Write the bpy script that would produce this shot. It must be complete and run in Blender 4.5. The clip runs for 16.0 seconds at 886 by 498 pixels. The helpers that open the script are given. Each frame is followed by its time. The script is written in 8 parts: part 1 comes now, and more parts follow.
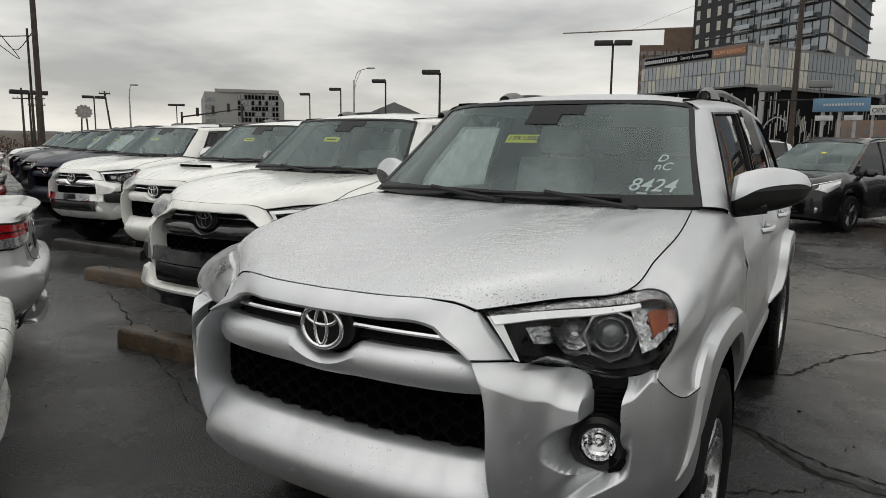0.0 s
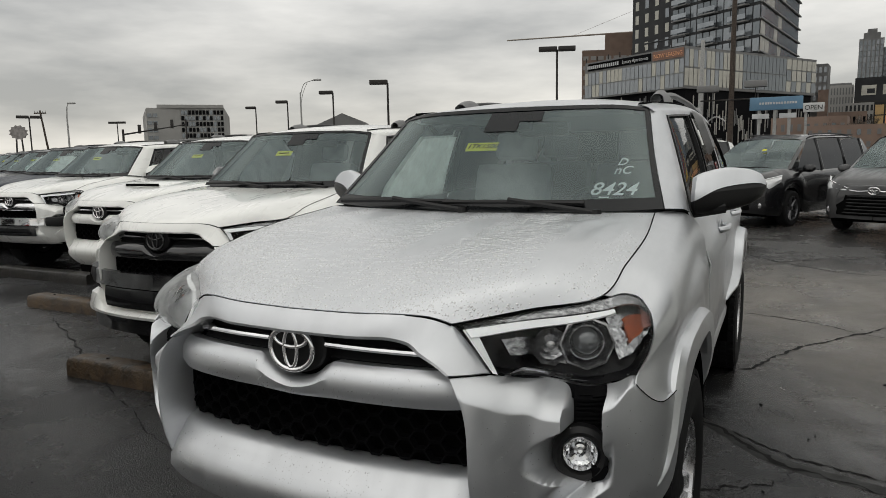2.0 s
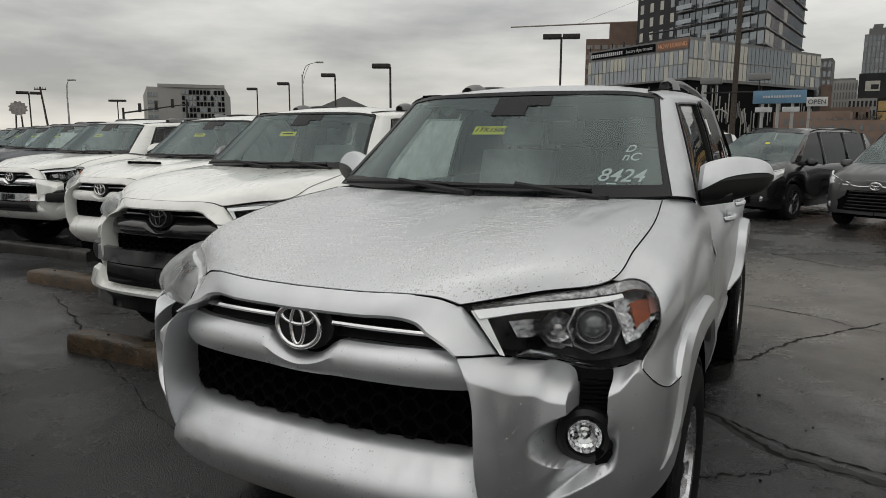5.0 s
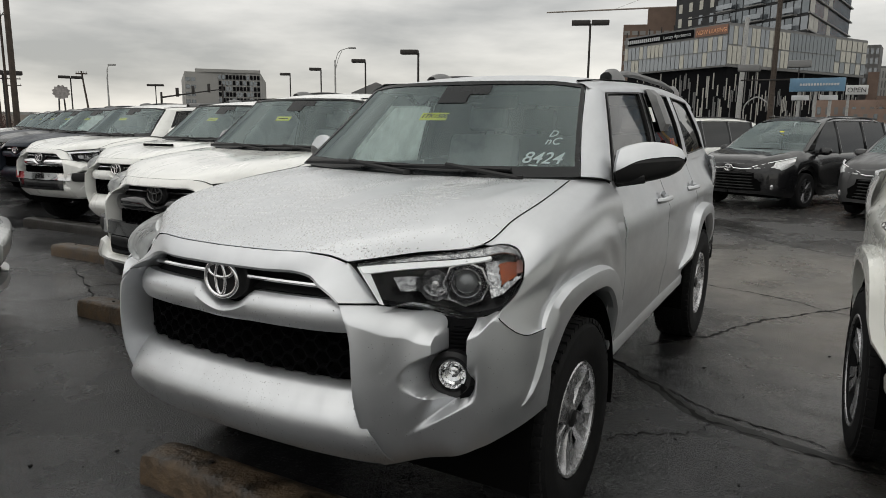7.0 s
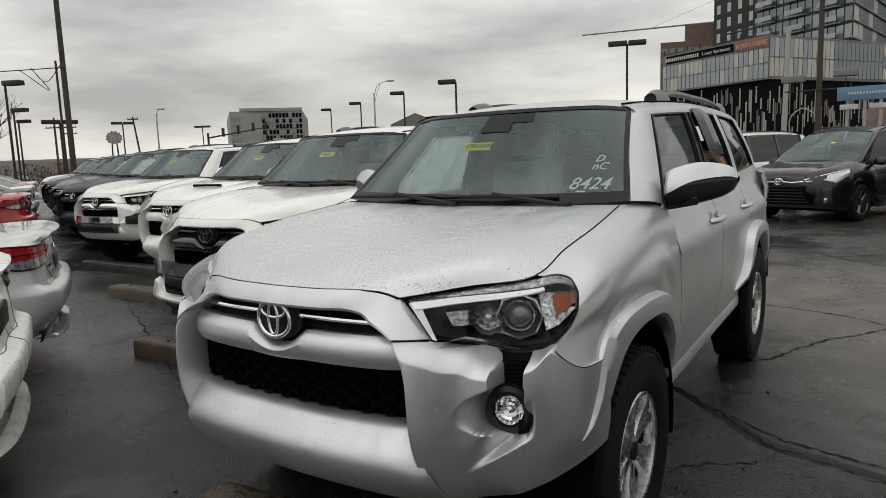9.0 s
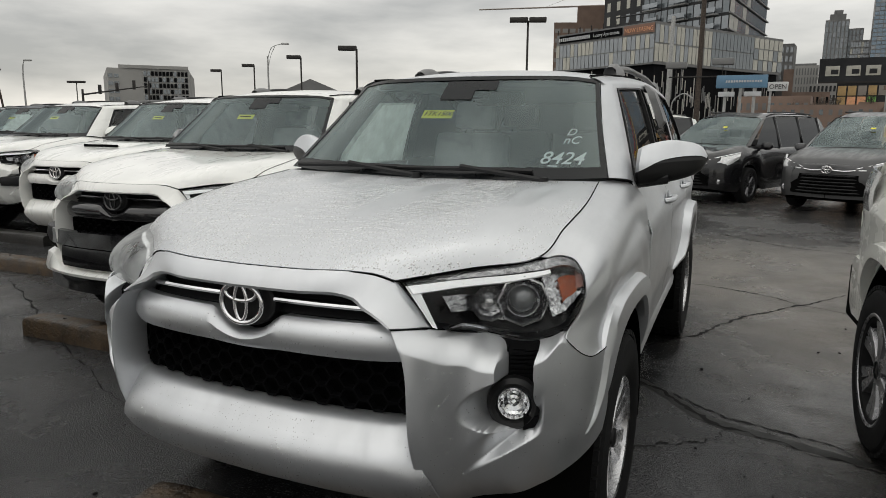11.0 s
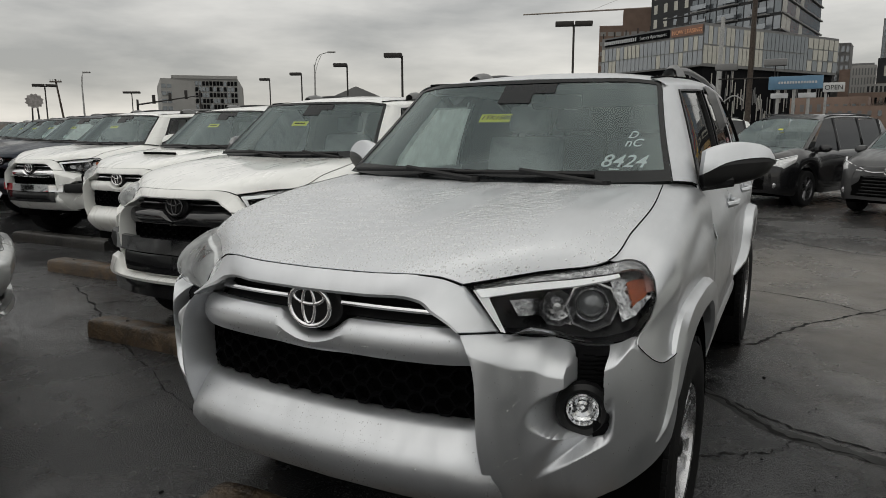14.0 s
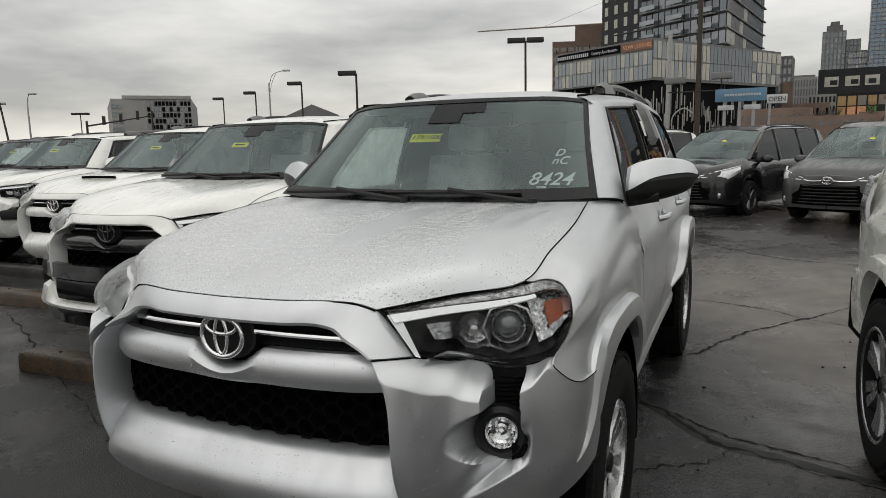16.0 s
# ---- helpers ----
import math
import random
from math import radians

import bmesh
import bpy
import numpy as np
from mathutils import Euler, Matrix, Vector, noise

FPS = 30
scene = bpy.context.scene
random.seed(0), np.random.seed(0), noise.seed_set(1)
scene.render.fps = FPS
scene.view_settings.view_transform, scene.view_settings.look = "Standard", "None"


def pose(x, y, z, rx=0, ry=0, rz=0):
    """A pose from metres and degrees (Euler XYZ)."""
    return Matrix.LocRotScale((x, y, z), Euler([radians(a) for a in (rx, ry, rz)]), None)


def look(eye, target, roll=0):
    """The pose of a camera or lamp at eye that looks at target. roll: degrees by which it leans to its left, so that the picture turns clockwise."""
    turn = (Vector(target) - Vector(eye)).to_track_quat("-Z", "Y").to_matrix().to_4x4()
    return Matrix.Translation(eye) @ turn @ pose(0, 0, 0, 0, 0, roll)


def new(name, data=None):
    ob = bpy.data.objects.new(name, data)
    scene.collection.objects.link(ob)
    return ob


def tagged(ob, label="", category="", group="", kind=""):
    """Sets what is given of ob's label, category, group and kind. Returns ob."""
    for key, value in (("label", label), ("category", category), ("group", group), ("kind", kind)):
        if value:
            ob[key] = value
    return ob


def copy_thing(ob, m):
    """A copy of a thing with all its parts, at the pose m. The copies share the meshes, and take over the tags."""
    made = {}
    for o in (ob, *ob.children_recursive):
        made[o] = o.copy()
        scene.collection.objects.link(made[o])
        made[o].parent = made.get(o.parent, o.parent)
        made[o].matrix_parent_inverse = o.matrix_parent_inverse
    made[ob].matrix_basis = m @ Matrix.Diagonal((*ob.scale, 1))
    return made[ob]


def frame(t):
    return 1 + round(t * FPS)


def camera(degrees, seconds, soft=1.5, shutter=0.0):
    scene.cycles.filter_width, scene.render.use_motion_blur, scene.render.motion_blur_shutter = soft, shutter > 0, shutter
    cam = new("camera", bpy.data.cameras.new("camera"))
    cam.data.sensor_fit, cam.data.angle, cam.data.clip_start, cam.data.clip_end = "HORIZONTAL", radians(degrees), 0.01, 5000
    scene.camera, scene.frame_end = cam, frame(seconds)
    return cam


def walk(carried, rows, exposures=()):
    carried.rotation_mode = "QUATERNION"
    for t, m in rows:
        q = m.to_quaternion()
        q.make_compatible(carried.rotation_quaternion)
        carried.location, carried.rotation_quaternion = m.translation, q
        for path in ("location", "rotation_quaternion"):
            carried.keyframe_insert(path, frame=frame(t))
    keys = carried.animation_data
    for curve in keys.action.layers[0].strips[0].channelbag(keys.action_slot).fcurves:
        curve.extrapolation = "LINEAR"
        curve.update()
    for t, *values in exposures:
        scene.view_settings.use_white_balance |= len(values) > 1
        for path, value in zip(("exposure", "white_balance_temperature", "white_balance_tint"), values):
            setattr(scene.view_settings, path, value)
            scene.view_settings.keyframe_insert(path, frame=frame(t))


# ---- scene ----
cam = camera(65.5, 16.0, soft=0.5)
PATH = [
    (0, (1.24, -1.382, 1.509), (0.222, 0.313, 1.211), 0.8),
    (0.5, (1.2, -1.365, 1.513), (0.309, 0.402, 1.224), 0.5),
    (1, (1.193, -1.358, 1.51), (0.32, 0.417, 1.211), -0.2),
    (1.5, (1.182, -1.36, 1.512), (0.283, 0.402, 1.217), -0.4),
    (2, (1.181, -1.368, 1.516), (0.278, 0.395, 1.242), -1.1),
    (2.5, (1.175, -1.382, 1.506), (0.272, 0.379, 1.218), -0.6),
    (3, (1.162, -1.39, 1.5), (0.224, 0.347, 1.174), 0.3),
    (3.2, (1.154, -1.386, 1.501), (0.192, 0.335, 1.169), 0.4),
    (5.3, (1.156, -1.38, 1.5), (0.278, 0.389, 1.183), 0.7),
    (5.5, (1.18, -1.382, 1.499), (0.315, 0.39, 1.163), 1.0),
    (6, (1.377, -1.418, 1.506), (0.535, 0.371, 1.205), -0.6),
    (6.5, (1.627, -1.469, 1.487), (0.817, 0.329, 1.15), 1.3),
    (7, (1.684, -1.481, 1.498), (0.707, 0.228, 1.146), 0.7),
    (7.5, (1.661, -1.464, 1.497), (0.477, 0.113, 1.166), 0.9),
    (8, (1.653, -1.462, 1.504), (0.432, 0.09, 1.19), 0.6),
    (8.5, (1.661, -1.479, 1.511), (0.502, 0.127, 1.23), -0.4),
    (8.7, (1.667, -1.475, 1.514), (0.55, 0.162, 1.245), -1.4),
    (10.8, (1.291, -1.428, 1.5), (0.341, 0.297, 1.148), -1.1),
    (11, (1.278, -1.423, 1.502), (0.464, 0.369, 1.143), 0.4),
    (11.5, (1.29, -1.41, 1.507), (0.537, 0.413, 1.174), 0.1),
    (12, (1.281, -1.419, 1.503), (0.535, 0.403, 1.149), 0.7),
    (12.5, (1.24, -1.424, 1.502), (0.435, 0.376, 1.17), 0.3),
    (13, (1.196, -1.435, 1.502), (0.269, 0.315, 1.22), 1.0),
    (13.5, (1.201, -1.444, 1.508), (0.244, 0.292, 1.241), 0.6),
    (14, (1.217, -1.444, 1.495), (0.289, 0.293, 1.152), -0.2),
    (14.5, (1.213, -1.437, 1.501), (0.301, 0.307, 1.144), 1.1),
    (15, (1.204, -1.433, 1.501), (0.329, 0.335, 1.169), 1.5),
    (15.5, (1.218, -1.424, 1.5), (0.379, 0.362, 1.171), 1.3),
    (16, (1.321, -1.366, 1.512), (0.49, 0.429, 1.212), -1.2),
]
walk(cam, [(t, look(eye, target, roll)) for t, eye, target, roll in PATH], exposures=((0, 0.08), (1.5, 0.04), (2.5, -0.04), (3, -0.08), (5.5, -0.08), (6, 0.08), (7, 0.12), (8.5, 0.06), (11, 0.12), (12.5, 0.1), (13.5, -0.06), (14, -0.1), (15, 0.04), (16, 0.08)))

# ---------------------------------------------------------------- world and light
world = bpy.data.worlds.new("overcast_sky")
scene.world = world
world.use_nodes = True
wn, wl = world.node_tree.nodes, world.node_tree.links
wn.clear()
w_out = wn.new("ShaderNodeOutputWorld")
w_bg = wn.new("ShaderNodeBackground")
w_sky = wn.new("ShaderNodeTexSky")
w_sky.sky_type, w_sky.sun_disc = "NISHITA", False
w_sky.sun_elevation, w_sky.sun_rotation = radians(48), radians(-155)
w_geo = wn.new("ShaderNodeTexCoord")
w_sep = wn.new("ShaderNodeSeparateXYZ")
w_map = wn.new("ShaderNodeMapping")
w_map.inputs["Scale"].default_value = (1.6, 1.6, 6.5)
w_noise = wn.new("ShaderNodeTexNoise")
w_noise.inputs["Scale"].default_value = 1.5
w_noise.inputs["Detail"].default_value = 7
w_noise.inputs["Roughness"].default_value = 0.52
w_ramp = wn.new("ShaderNodeValToRGB")
w_ramp.color_ramp.elements[0].position, w_ramp.color_ramp.elements[0].color = 0.35, (0.385, 0.388, 0.376, 1)
w_ramp.color_ramp.elements[1].position, w_ramp.color_ramp.elements[1].color = 0.66, (0.83, 0.815, 0.768, 1)
w_hor = wn.new("ShaderNodeValToRGB")       # an overcast sky is about three times brighter overhead
w_hor.color_ramp.elements[0].position, w_hor.color_ramp.elements[0].color = 0.0, (1.12, 1.09, 1.05, 1)
w_hor.color_ramp.elements[1].position, w_hor.color_ramp.elements[1].color = 1.0, (1.95, 1.95, 1.94, 1)
w_hor.color_ramp.elements.new(0.2).color = (1.02, 1.02, 1.03, 1)
w_mul = wn.new("ShaderNodeMix")
w_mul.data_type, w_mul.blend_type = "RGBA", "MULTIPLY"
w_mul.inputs[0].default_value = 1.0
w_mix = wn.new("ShaderNodeMix")
w_mix.data_type = "RGBA"
w_mix.inputs[0].default_value = 0.93
w_dim = wn.new("ShaderNodeMix")
w_dim.data_type, w_dim.blend_type = "RGBA", "MULTIPLY"
w_dim.inputs[0].default_value = 1.0
w_dim.inputs[7].default_value = (0.1, 0.1, 0.1, 1)
wl.new(w_geo.outputs["Generated"], w_map.inputs["Vector"])
wl.new(w_map.outputs["Vector"], w_noise.inputs["Vector"])
wl.new(w_noise.outputs["Fac"], w_ramp.inputs["Fac"])
wl.new(w_geo.outputs["Generated"], w_sep.inputs[0])
wl.new(w_sep.outputs["Z"], w_hor.inputs["Fac"])
wl.new(w_ramp.outputs["Color"], w_mul.inputs[6])
wl.new(w_hor.outputs["Color"], w_mul.inputs[7])
wl.new(w_sky.outputs["Color"], w_dim.inputs[6])
wl.new(w_dim.outputs[2], w_mix.inputs[6])
wl.new(w_mul.outputs[2], w_mix.inputs[7])
wl.new(w_mix.outputs[2], w_bg.inputs["Color"])
w_bg.inputs["Strength"].default_value = 1.05
wl.new(w_bg.outputs[0], w_out.inputs[0])

sun = new("sun", bpy.data.lights.new("sun", "SUN"))
sun.data.energy, sun.data.angle, sun.data.color = 0.25, radians(80), (1.0, 0.97, 0.93)
sun.matrix_world = look((-9, -19, 24), (0, 0, 0))

# ---------------------------------------------------------------- materials


def mat(name, color, rough=0.5, metal=0.0, var=0.0, scale=8.0, bump=0.0, bscale=60.0, coat=0.0, rvar=0.0, spec=0.5, color2=None):
    """A principled surface whose colour and roughness vary at two scales, with fine relief."""
    m = bpy.data.materials.new(name)
    m.use_nodes = True
    n, l = m.node_tree.nodes, m.node_tree.links
    p = n["Principled BSDF"]
    p.inputs["Base Color"].default_value = (*color, 1)
    p.inputs["Roughness"].default_value = rough
    p.inputs["Metallic"].default_value = metal
    p.inputs["Coat Weight"].default_value = coat
    p.inputs["Coat Roughness"].default_value = 0.04
    p.inputs["Specular IOR Level"].default_value = spec
    tc = n.new("ShaderNodeTexCoord")
    if var or rvar or color2:
        a = n.new("ShaderNodeTexNoise")
        a.inputs["Scale"].default_value, a.inputs["Detail"].default_value, a.inputs["Roughness"].default_value = scale, 6, 0.62
        l.new(tc.outputs["Object"], a.inputs["Vector"])
        if var or color2:
            r = n.new("ShaderNodeValToRGB")
            c2 = color2 or tuple(min(1, c * (1 + var)) for c in color)
            c1 = color if color2 else tuple(c * (1 - var) for c in color)
            r.color_ramp.elements[0].position, r.color_ramp.elements[0].color = 0.32, (*c1, 1)
            r.color_ramp.elements[1].position, r.color_ramp.elements[1].color = 0.68, (*c2, 1)
            l.new(a.outputs["Fac"], r.inputs["Fac"])
            l.new(r.outputs["Color"], p.inputs["Base Color"])
        if rvar:
            q = n.new("ShaderNodeMapRange")
            q.inputs["From Min"].default_value, q.inputs["From Max"].default_value = 0.3, 0.7
            q.inputs["To Min"].default_value, q.inputs["To Max"].default_value = max(0.02, rough - rvar), min(1, rough + rvar)
            l.new(a.outputs["Fac"], q.inputs["Value"])
            l.new(q.outputs[0], p.inputs["Roughness"])
    if bump:
        b = n.new("ShaderNodeTexNoise")
        b.inputs["Scale"].default_value, b.inputs["Detail"].default_value = bscale, 4
        l.new(tc.outputs["Object"], b.inputs["Vector"])
        u = n.new("ShaderNodeBump")
        u.inputs["Strength"].default_value, u.inputs["Distance"].default_value = bump, 0.01
        l.new(b.outputs["Fac"], u.inputs["Height"])
        l.new(u.outputs[0], p.inputs["Normal"])
    return m


def paint(name, color, metal=0.0, rough=0.3, drops=0.9, coat=0.8, spec=0.5):
    """Car paint under clear coat, with beads of rain."""
    m = mat(name, color, rough, metal, var=0.05, scale=2.2, coat=coat, spec=spec)
    n, l = m.node_tree.nodes, m.node_tree.links
    p = n["Principled BSDF"]
    tc = n.new("ShaderNodeTexCoord")
    v = n.new("ShaderNodeTexVoronoi")
    v.inputs["Scale"].default_value = 44
    v.inputs["Randomness"].default_value = 1.0
    l.new(tc.outputs["Object"], v.inputs["Vector"])
    big = n.new("ShaderNodeTexNoise")
    big.inputs["Scale"].default_value, big.inputs["Detail"].default_value = 5.0, 5
    l.new(tc.outputs["Object"], big.inputs["Vector"])
    one = n.new("ShaderNodeSeparateColor")
    l.new(v.outputs["Color"], one.inputs[0])
    thr = n.new("ShaderNodeMapRange")
    thr.inputs["From Min"].default_value, thr.inputs["From Max"].default_value = 0.35, 1.0
    thr.inputs["To Min"].default_value, thr.inputs["To Max"].default_value = 0.04, 0.24
    l.new(one.outputs[0], thr.inputs["Value"])
    patch = n.new("ShaderNodeMapRange")
    patch.inputs["From Min"].default_value, patch.inputs["From Max"].default_value = 0.36, 0.56
    l.new(big.outputs["Fac"], patch.inputs["Value"])
    both_d = n.new("ShaderNodeMath")
    both_d.operation = "MULTIPLY"
    l.new(thr.outputs[0], both_d.inputs[0])
    l.new(patch.outputs[0], both_d.inputs[1])
    drop = n.new("ShaderNodeMath")
    drop.operation = "SUBTRACT"
    l.new(both_d.outputs[0], drop.inputs[0])
    l.new(v.outputs["Distance"], drop.inputs[1])
    clip = n.new("ShaderNodeMath")
    clip.operation = "MAXIMUM"
    l.new(drop.outputs[0], clip.inputs[0])
    u = n.new("ShaderNodeBump")
    u.inputs["Strength"].default_value, u.inputs["Distance"].default_value = drops, 0.005
    l.new(clip.outputs[0], u.inputs["Height"])
    # tracks of run-off water, drawn out along the panel
    mp = n.new("ShaderNodeMapping")
    mp.inputs["Scale"].default_value = (5.5, 1.1, 2.2)
    l.new(tc.outputs["Object"], mp.inputs["Vector"])
    st = n.new("ShaderNodeTexNoise")
    st.inputs["Scale"].default_value, st.inputs["Detail"].default_value, st.inputs["Roughness"].default_value = 2.2, 6, 0.7
    l.new(mp.outputs["Vector"], st.inputs["Vector"])
    rr = n.new("ShaderNodeMapRange")
    rr.inputs["From Min"].default_value, rr.inputs["From Max"].default_value = 0.42, 0.58
    rr.inputs["To Min"].default_value, rr.inputs["To Max"].default_value = max(0.05, rough - 0.05), rough + 0.09
    l.new(st.outputs["Fac"], rr.inputs["Value"])
    l.new(rr.outputs[0], p.inputs["Roughness"])
    l.new(u.outputs[0], p.inputs["Coat Normal"])
    l.new(u.outputs[0], p.inputs["Normal"])
    return m


def glass(name, tint, rough=0.02, ior=1.5, sheen=(1, 1, 1)):
    """A thin pane: clear or tinted, with reflections that grow at grazing angles."""
    m = bpy.data.materials.new(name)
    m.use_nodes = True
    n, l = m.node_tree.nodes, m.node_tree.links
    n.remove(n["Principled BSDF"])
    t, g, x, f = n.new("ShaderNodeBsdfTransparent"), n.new("ShaderNodeBsdfGlossy"), n.new("ShaderNodeMixShader"), n.new("ShaderNodeFresnel")
    t.inputs["Color"].default_value = (*tint, 1)
    g.inputs["Roughness"].default_value = rough
    g.inputs["Color"].default_value = (*sheen, 1)
    f.inputs["IOR"].default_value = ior
    l.new(f.outputs[0], x.inputs[0])
    l.new(t.outputs[0], x.inputs[1])
    l.new(g.outputs[0], x.inputs[2])
    l.new(x.outputs[0], n["Material Output"].inputs["Surface"])
    return m




def translucent(name, color):
    """Thin paper or film that lets light through."""
    m = bpy.data.materials.new(name)
    m.use_nodes = True
    n, l = m.node_tree.nodes, m.node_tree.links
    p = n["Principled BSDF"]
    p.inputs["Base Color"].default_value = (*color, 1)
    p.inputs["Roughness"].default_value = 0.6
    t, x = n.new("ShaderNodeBsdfTranslucent"), n.new("ShaderNodeMixShader")
    t.inputs["Color"].default_value = (*color, 1)
    x.inputs[0].default_value = 0.6
    l.new(p.outputs[0], x.inputs[1])
    l.new(t.outputs[0], x.inputs[2])
    l.new(x.outputs[0], n["Material Output"].inputs["Surface"])
    return m




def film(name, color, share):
    """A pale film for rain and daylight on a pane: patches that scatter, between clear ones."""
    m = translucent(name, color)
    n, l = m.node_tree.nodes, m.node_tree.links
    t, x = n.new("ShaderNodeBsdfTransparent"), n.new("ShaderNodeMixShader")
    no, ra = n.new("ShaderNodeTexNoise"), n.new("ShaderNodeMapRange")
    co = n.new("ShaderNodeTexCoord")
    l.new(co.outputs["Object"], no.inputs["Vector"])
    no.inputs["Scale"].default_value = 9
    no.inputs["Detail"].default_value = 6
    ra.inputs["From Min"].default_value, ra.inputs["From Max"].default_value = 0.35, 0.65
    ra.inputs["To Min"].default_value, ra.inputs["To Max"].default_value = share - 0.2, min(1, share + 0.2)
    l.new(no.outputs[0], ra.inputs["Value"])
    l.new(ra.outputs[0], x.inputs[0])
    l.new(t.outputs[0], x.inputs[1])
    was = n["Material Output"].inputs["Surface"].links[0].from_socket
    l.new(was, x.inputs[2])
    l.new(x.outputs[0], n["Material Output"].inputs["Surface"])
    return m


WINDOWFILM = film("rain_film", (0.80, 0.88, 0.84), 0.62)
ENAMEL = mat("black_enamel", (0.007, 0.008, 0.009), 0.25, spec=0.24, rvar=0.05)
TIPRED = mat("lamp_tip", (0.20, 0.09, 0.075), 0.2, 0.5, var=0.4, scale=60, bump=0.4, bscale=160)

SILVER = paint("silver_paint", (0.60, 0.612, 0.63), metal=0.85, rough=0.40, coat=0.2, drops=0.45)
WHITE = paint("white_paint", (0.80, 0.80, 0.77), rough=0.3, drops=0.12)
PEARL = paint("pearl_paint", (0.76, 0.76, 0.71), rough=0.28, drops=0.12)
BLACK = paint("black_paint", (0.008, 0.008, 0.009), rough=0.16, coat=0.6, spec=0.35, drops=0.1)
GREY = paint("grey_paint", (0.075, 0.075, 0.076), metal=0.5, rough=0.34, coat=0.4, spec=0.3, drops=0.1)
BLUE = paint("slate_blue_paint", (0.028, 0.034, 0.046), metal=0.2, rough=0.4, coat=0.08, spec=0.15)
RED = paint("red_paint", (0.36, 0.012, 0.02), rough=0.25)
SILVER2 = paint("pale_silver_paint", (0.55, 0.56, 0.56), metal=0.6, rough=0.33)
TRIM = mat("black_plastic", (0.009, 0.009, 0.0095), 0.45, bump=0.05, bscale=300, rvar=0.08, spec=0.3)
GLOSSBLK = mat("gloss_black", (0.01, 0.01, 0.011), 0.12, rvar=0.05, coat=0.5)
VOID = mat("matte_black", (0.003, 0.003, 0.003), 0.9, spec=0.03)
RUBBER = mat("tyre_rubber", (0.010, 0.010, 0.0105), 0.85, spec=0.2, var=0.2, scale=20, bump=0.15, bscale=90)
CHROME = mat("chrome", (0.78, 0.78, 0.79), 0.08, 1.0, rvar=0.04, scale=20)
ALLOY = mat("alloy", (0.50, 0.50, 0.51), 0.25, 0.92, rvar=0.08, scale=30)
MALLOY = mat("machined_alloy", (0.30, 0.30, 0.31), 0.3, 0.85, rvar=0.1, scale=40)
DALLOY = mat("dark_alloy", (0.10, 0.10, 0.105), 0.25, 0.7, rvar=0.06, scale=30)
LAMPSILVER = mat("lamp_reflector", (0.55, 0.55, 0.56), 0.18, 0.85, rvar=0.1, scale=40)
LAMPDARK = mat("lamp_housing", (0.008, 0.008, 0.009), 0.3, 0.0, rvar=0.1, scale=25, spec=0.2)
DRL = mat("light_guide", (0.9, 0.91, 0.92), 0.3, rvar=0.05, scale=30)
AMBER = mat("amber_reflector", (0.42, 0.085, 0.018), 0.16, 0.5, scale=110, bump=0.6, bscale=220, color2=(0.14, 0.05, 0.03))
REDLENS = mat("red_lens", (0.30, 0.006, 0.010), 0.12, var=0.35, scale=35, coat=0.8)
LENS = glass("clear_lens", (0.97, 0.98, 0.98), rough=0.03, ior=1.22)
# pale colour stands for sky mirrored in the far lamp's wet lens
SHEENLENS = film("wet_sheen_lens", (0.74, 0.76, 0.76), 0.42)
TINTED = mat("dark_tinted_glass", (0.012, 0.013, 0.013), 0.08, var=0.1, scale=3, spec=0.4)
SHUT = mat("panel_gap", (0.10, 0.10, 0.10), 0.6, var=0.1, scale=20)
WATER = mat("rain_water", (0.60, 0.605, 0.61), 0.16, 0.85, var=0.02)
SCREEN = glass("windscreen_glass", (0.82, 0.90, 0.89), ior=1.9, sheen=(0.82, 0.96, 0.96))
SIDEGLASS = glass("side_glass", (0.66, 0.72, 0.70))
PRIVACY = glass("privacy_glass", (0.10, 0.11, 0.11), ior=1.28)
SEAT = mat("seat_fabric", (0.05, 0.05, 0.052), 0.85, var=0.25, scale=60, bump=0.2, bscale=200)
WRAP = mat("plastic_wrap", (0.34, 0.36, 0.37), 0.2, var=0.2, scale=14, bump=0.5, bscale=30)
YELLOW = mat("yellow_sticker", (0.72, 0.70, 0.03), 0.5, var=0.06, scale=30)
MESHBLK = mat("black_mesh", (0.004, 0.004, 0.0045), 0.6, spec=0.04, bump=0.05, bscale=200)
PAPER = mat("paper", (0.75, 0.75, 0.72), 0.7, var=0.06, scale=20)
MARKER = mat("white_marker", (0.85, 0.87, 0.88), 0.7, var=0.05, scale=90)
INK = mat("black_ink", (0.02, 0.02, 0.02), 0.6)
TIMBER = mat("weathered_timber", (0.016, 0.012, 0.009), 0.55, scale=9, bump=1.0, bscale=40, rvar=0.25, color2=(0.125, 0.085, 0.050))
WETTIMBER = mat("soaked_timber", (0.012, 0.012, 0.011), 0.5, scale=5, bump=0.9, bscale=28, rvar=0.2, color2=(0.035, 0.032, 0.028))
CONCRETE = mat("wet_concrete", (0.10, 0.075, 0.052), 0.5, var=0.4, scale=6, bump=0.5, bscale=50, rvar=0.2)
STEEL = mat("dark_bronze_steel", (0.025, 0.022, 0.02), 0.5, 0.3, var=0.2, scale=4)
GALV = mat("galvanised_steel", (0.35, 0.35, 0.34), 0.5, 0.6, var=0.2, scale=4)
POLEWOOD = mat("utility_pole_wood", (0.055, 0.042, 0.033), 0.85, var=0.4, scale=5, bump=0.5, bscale=30)


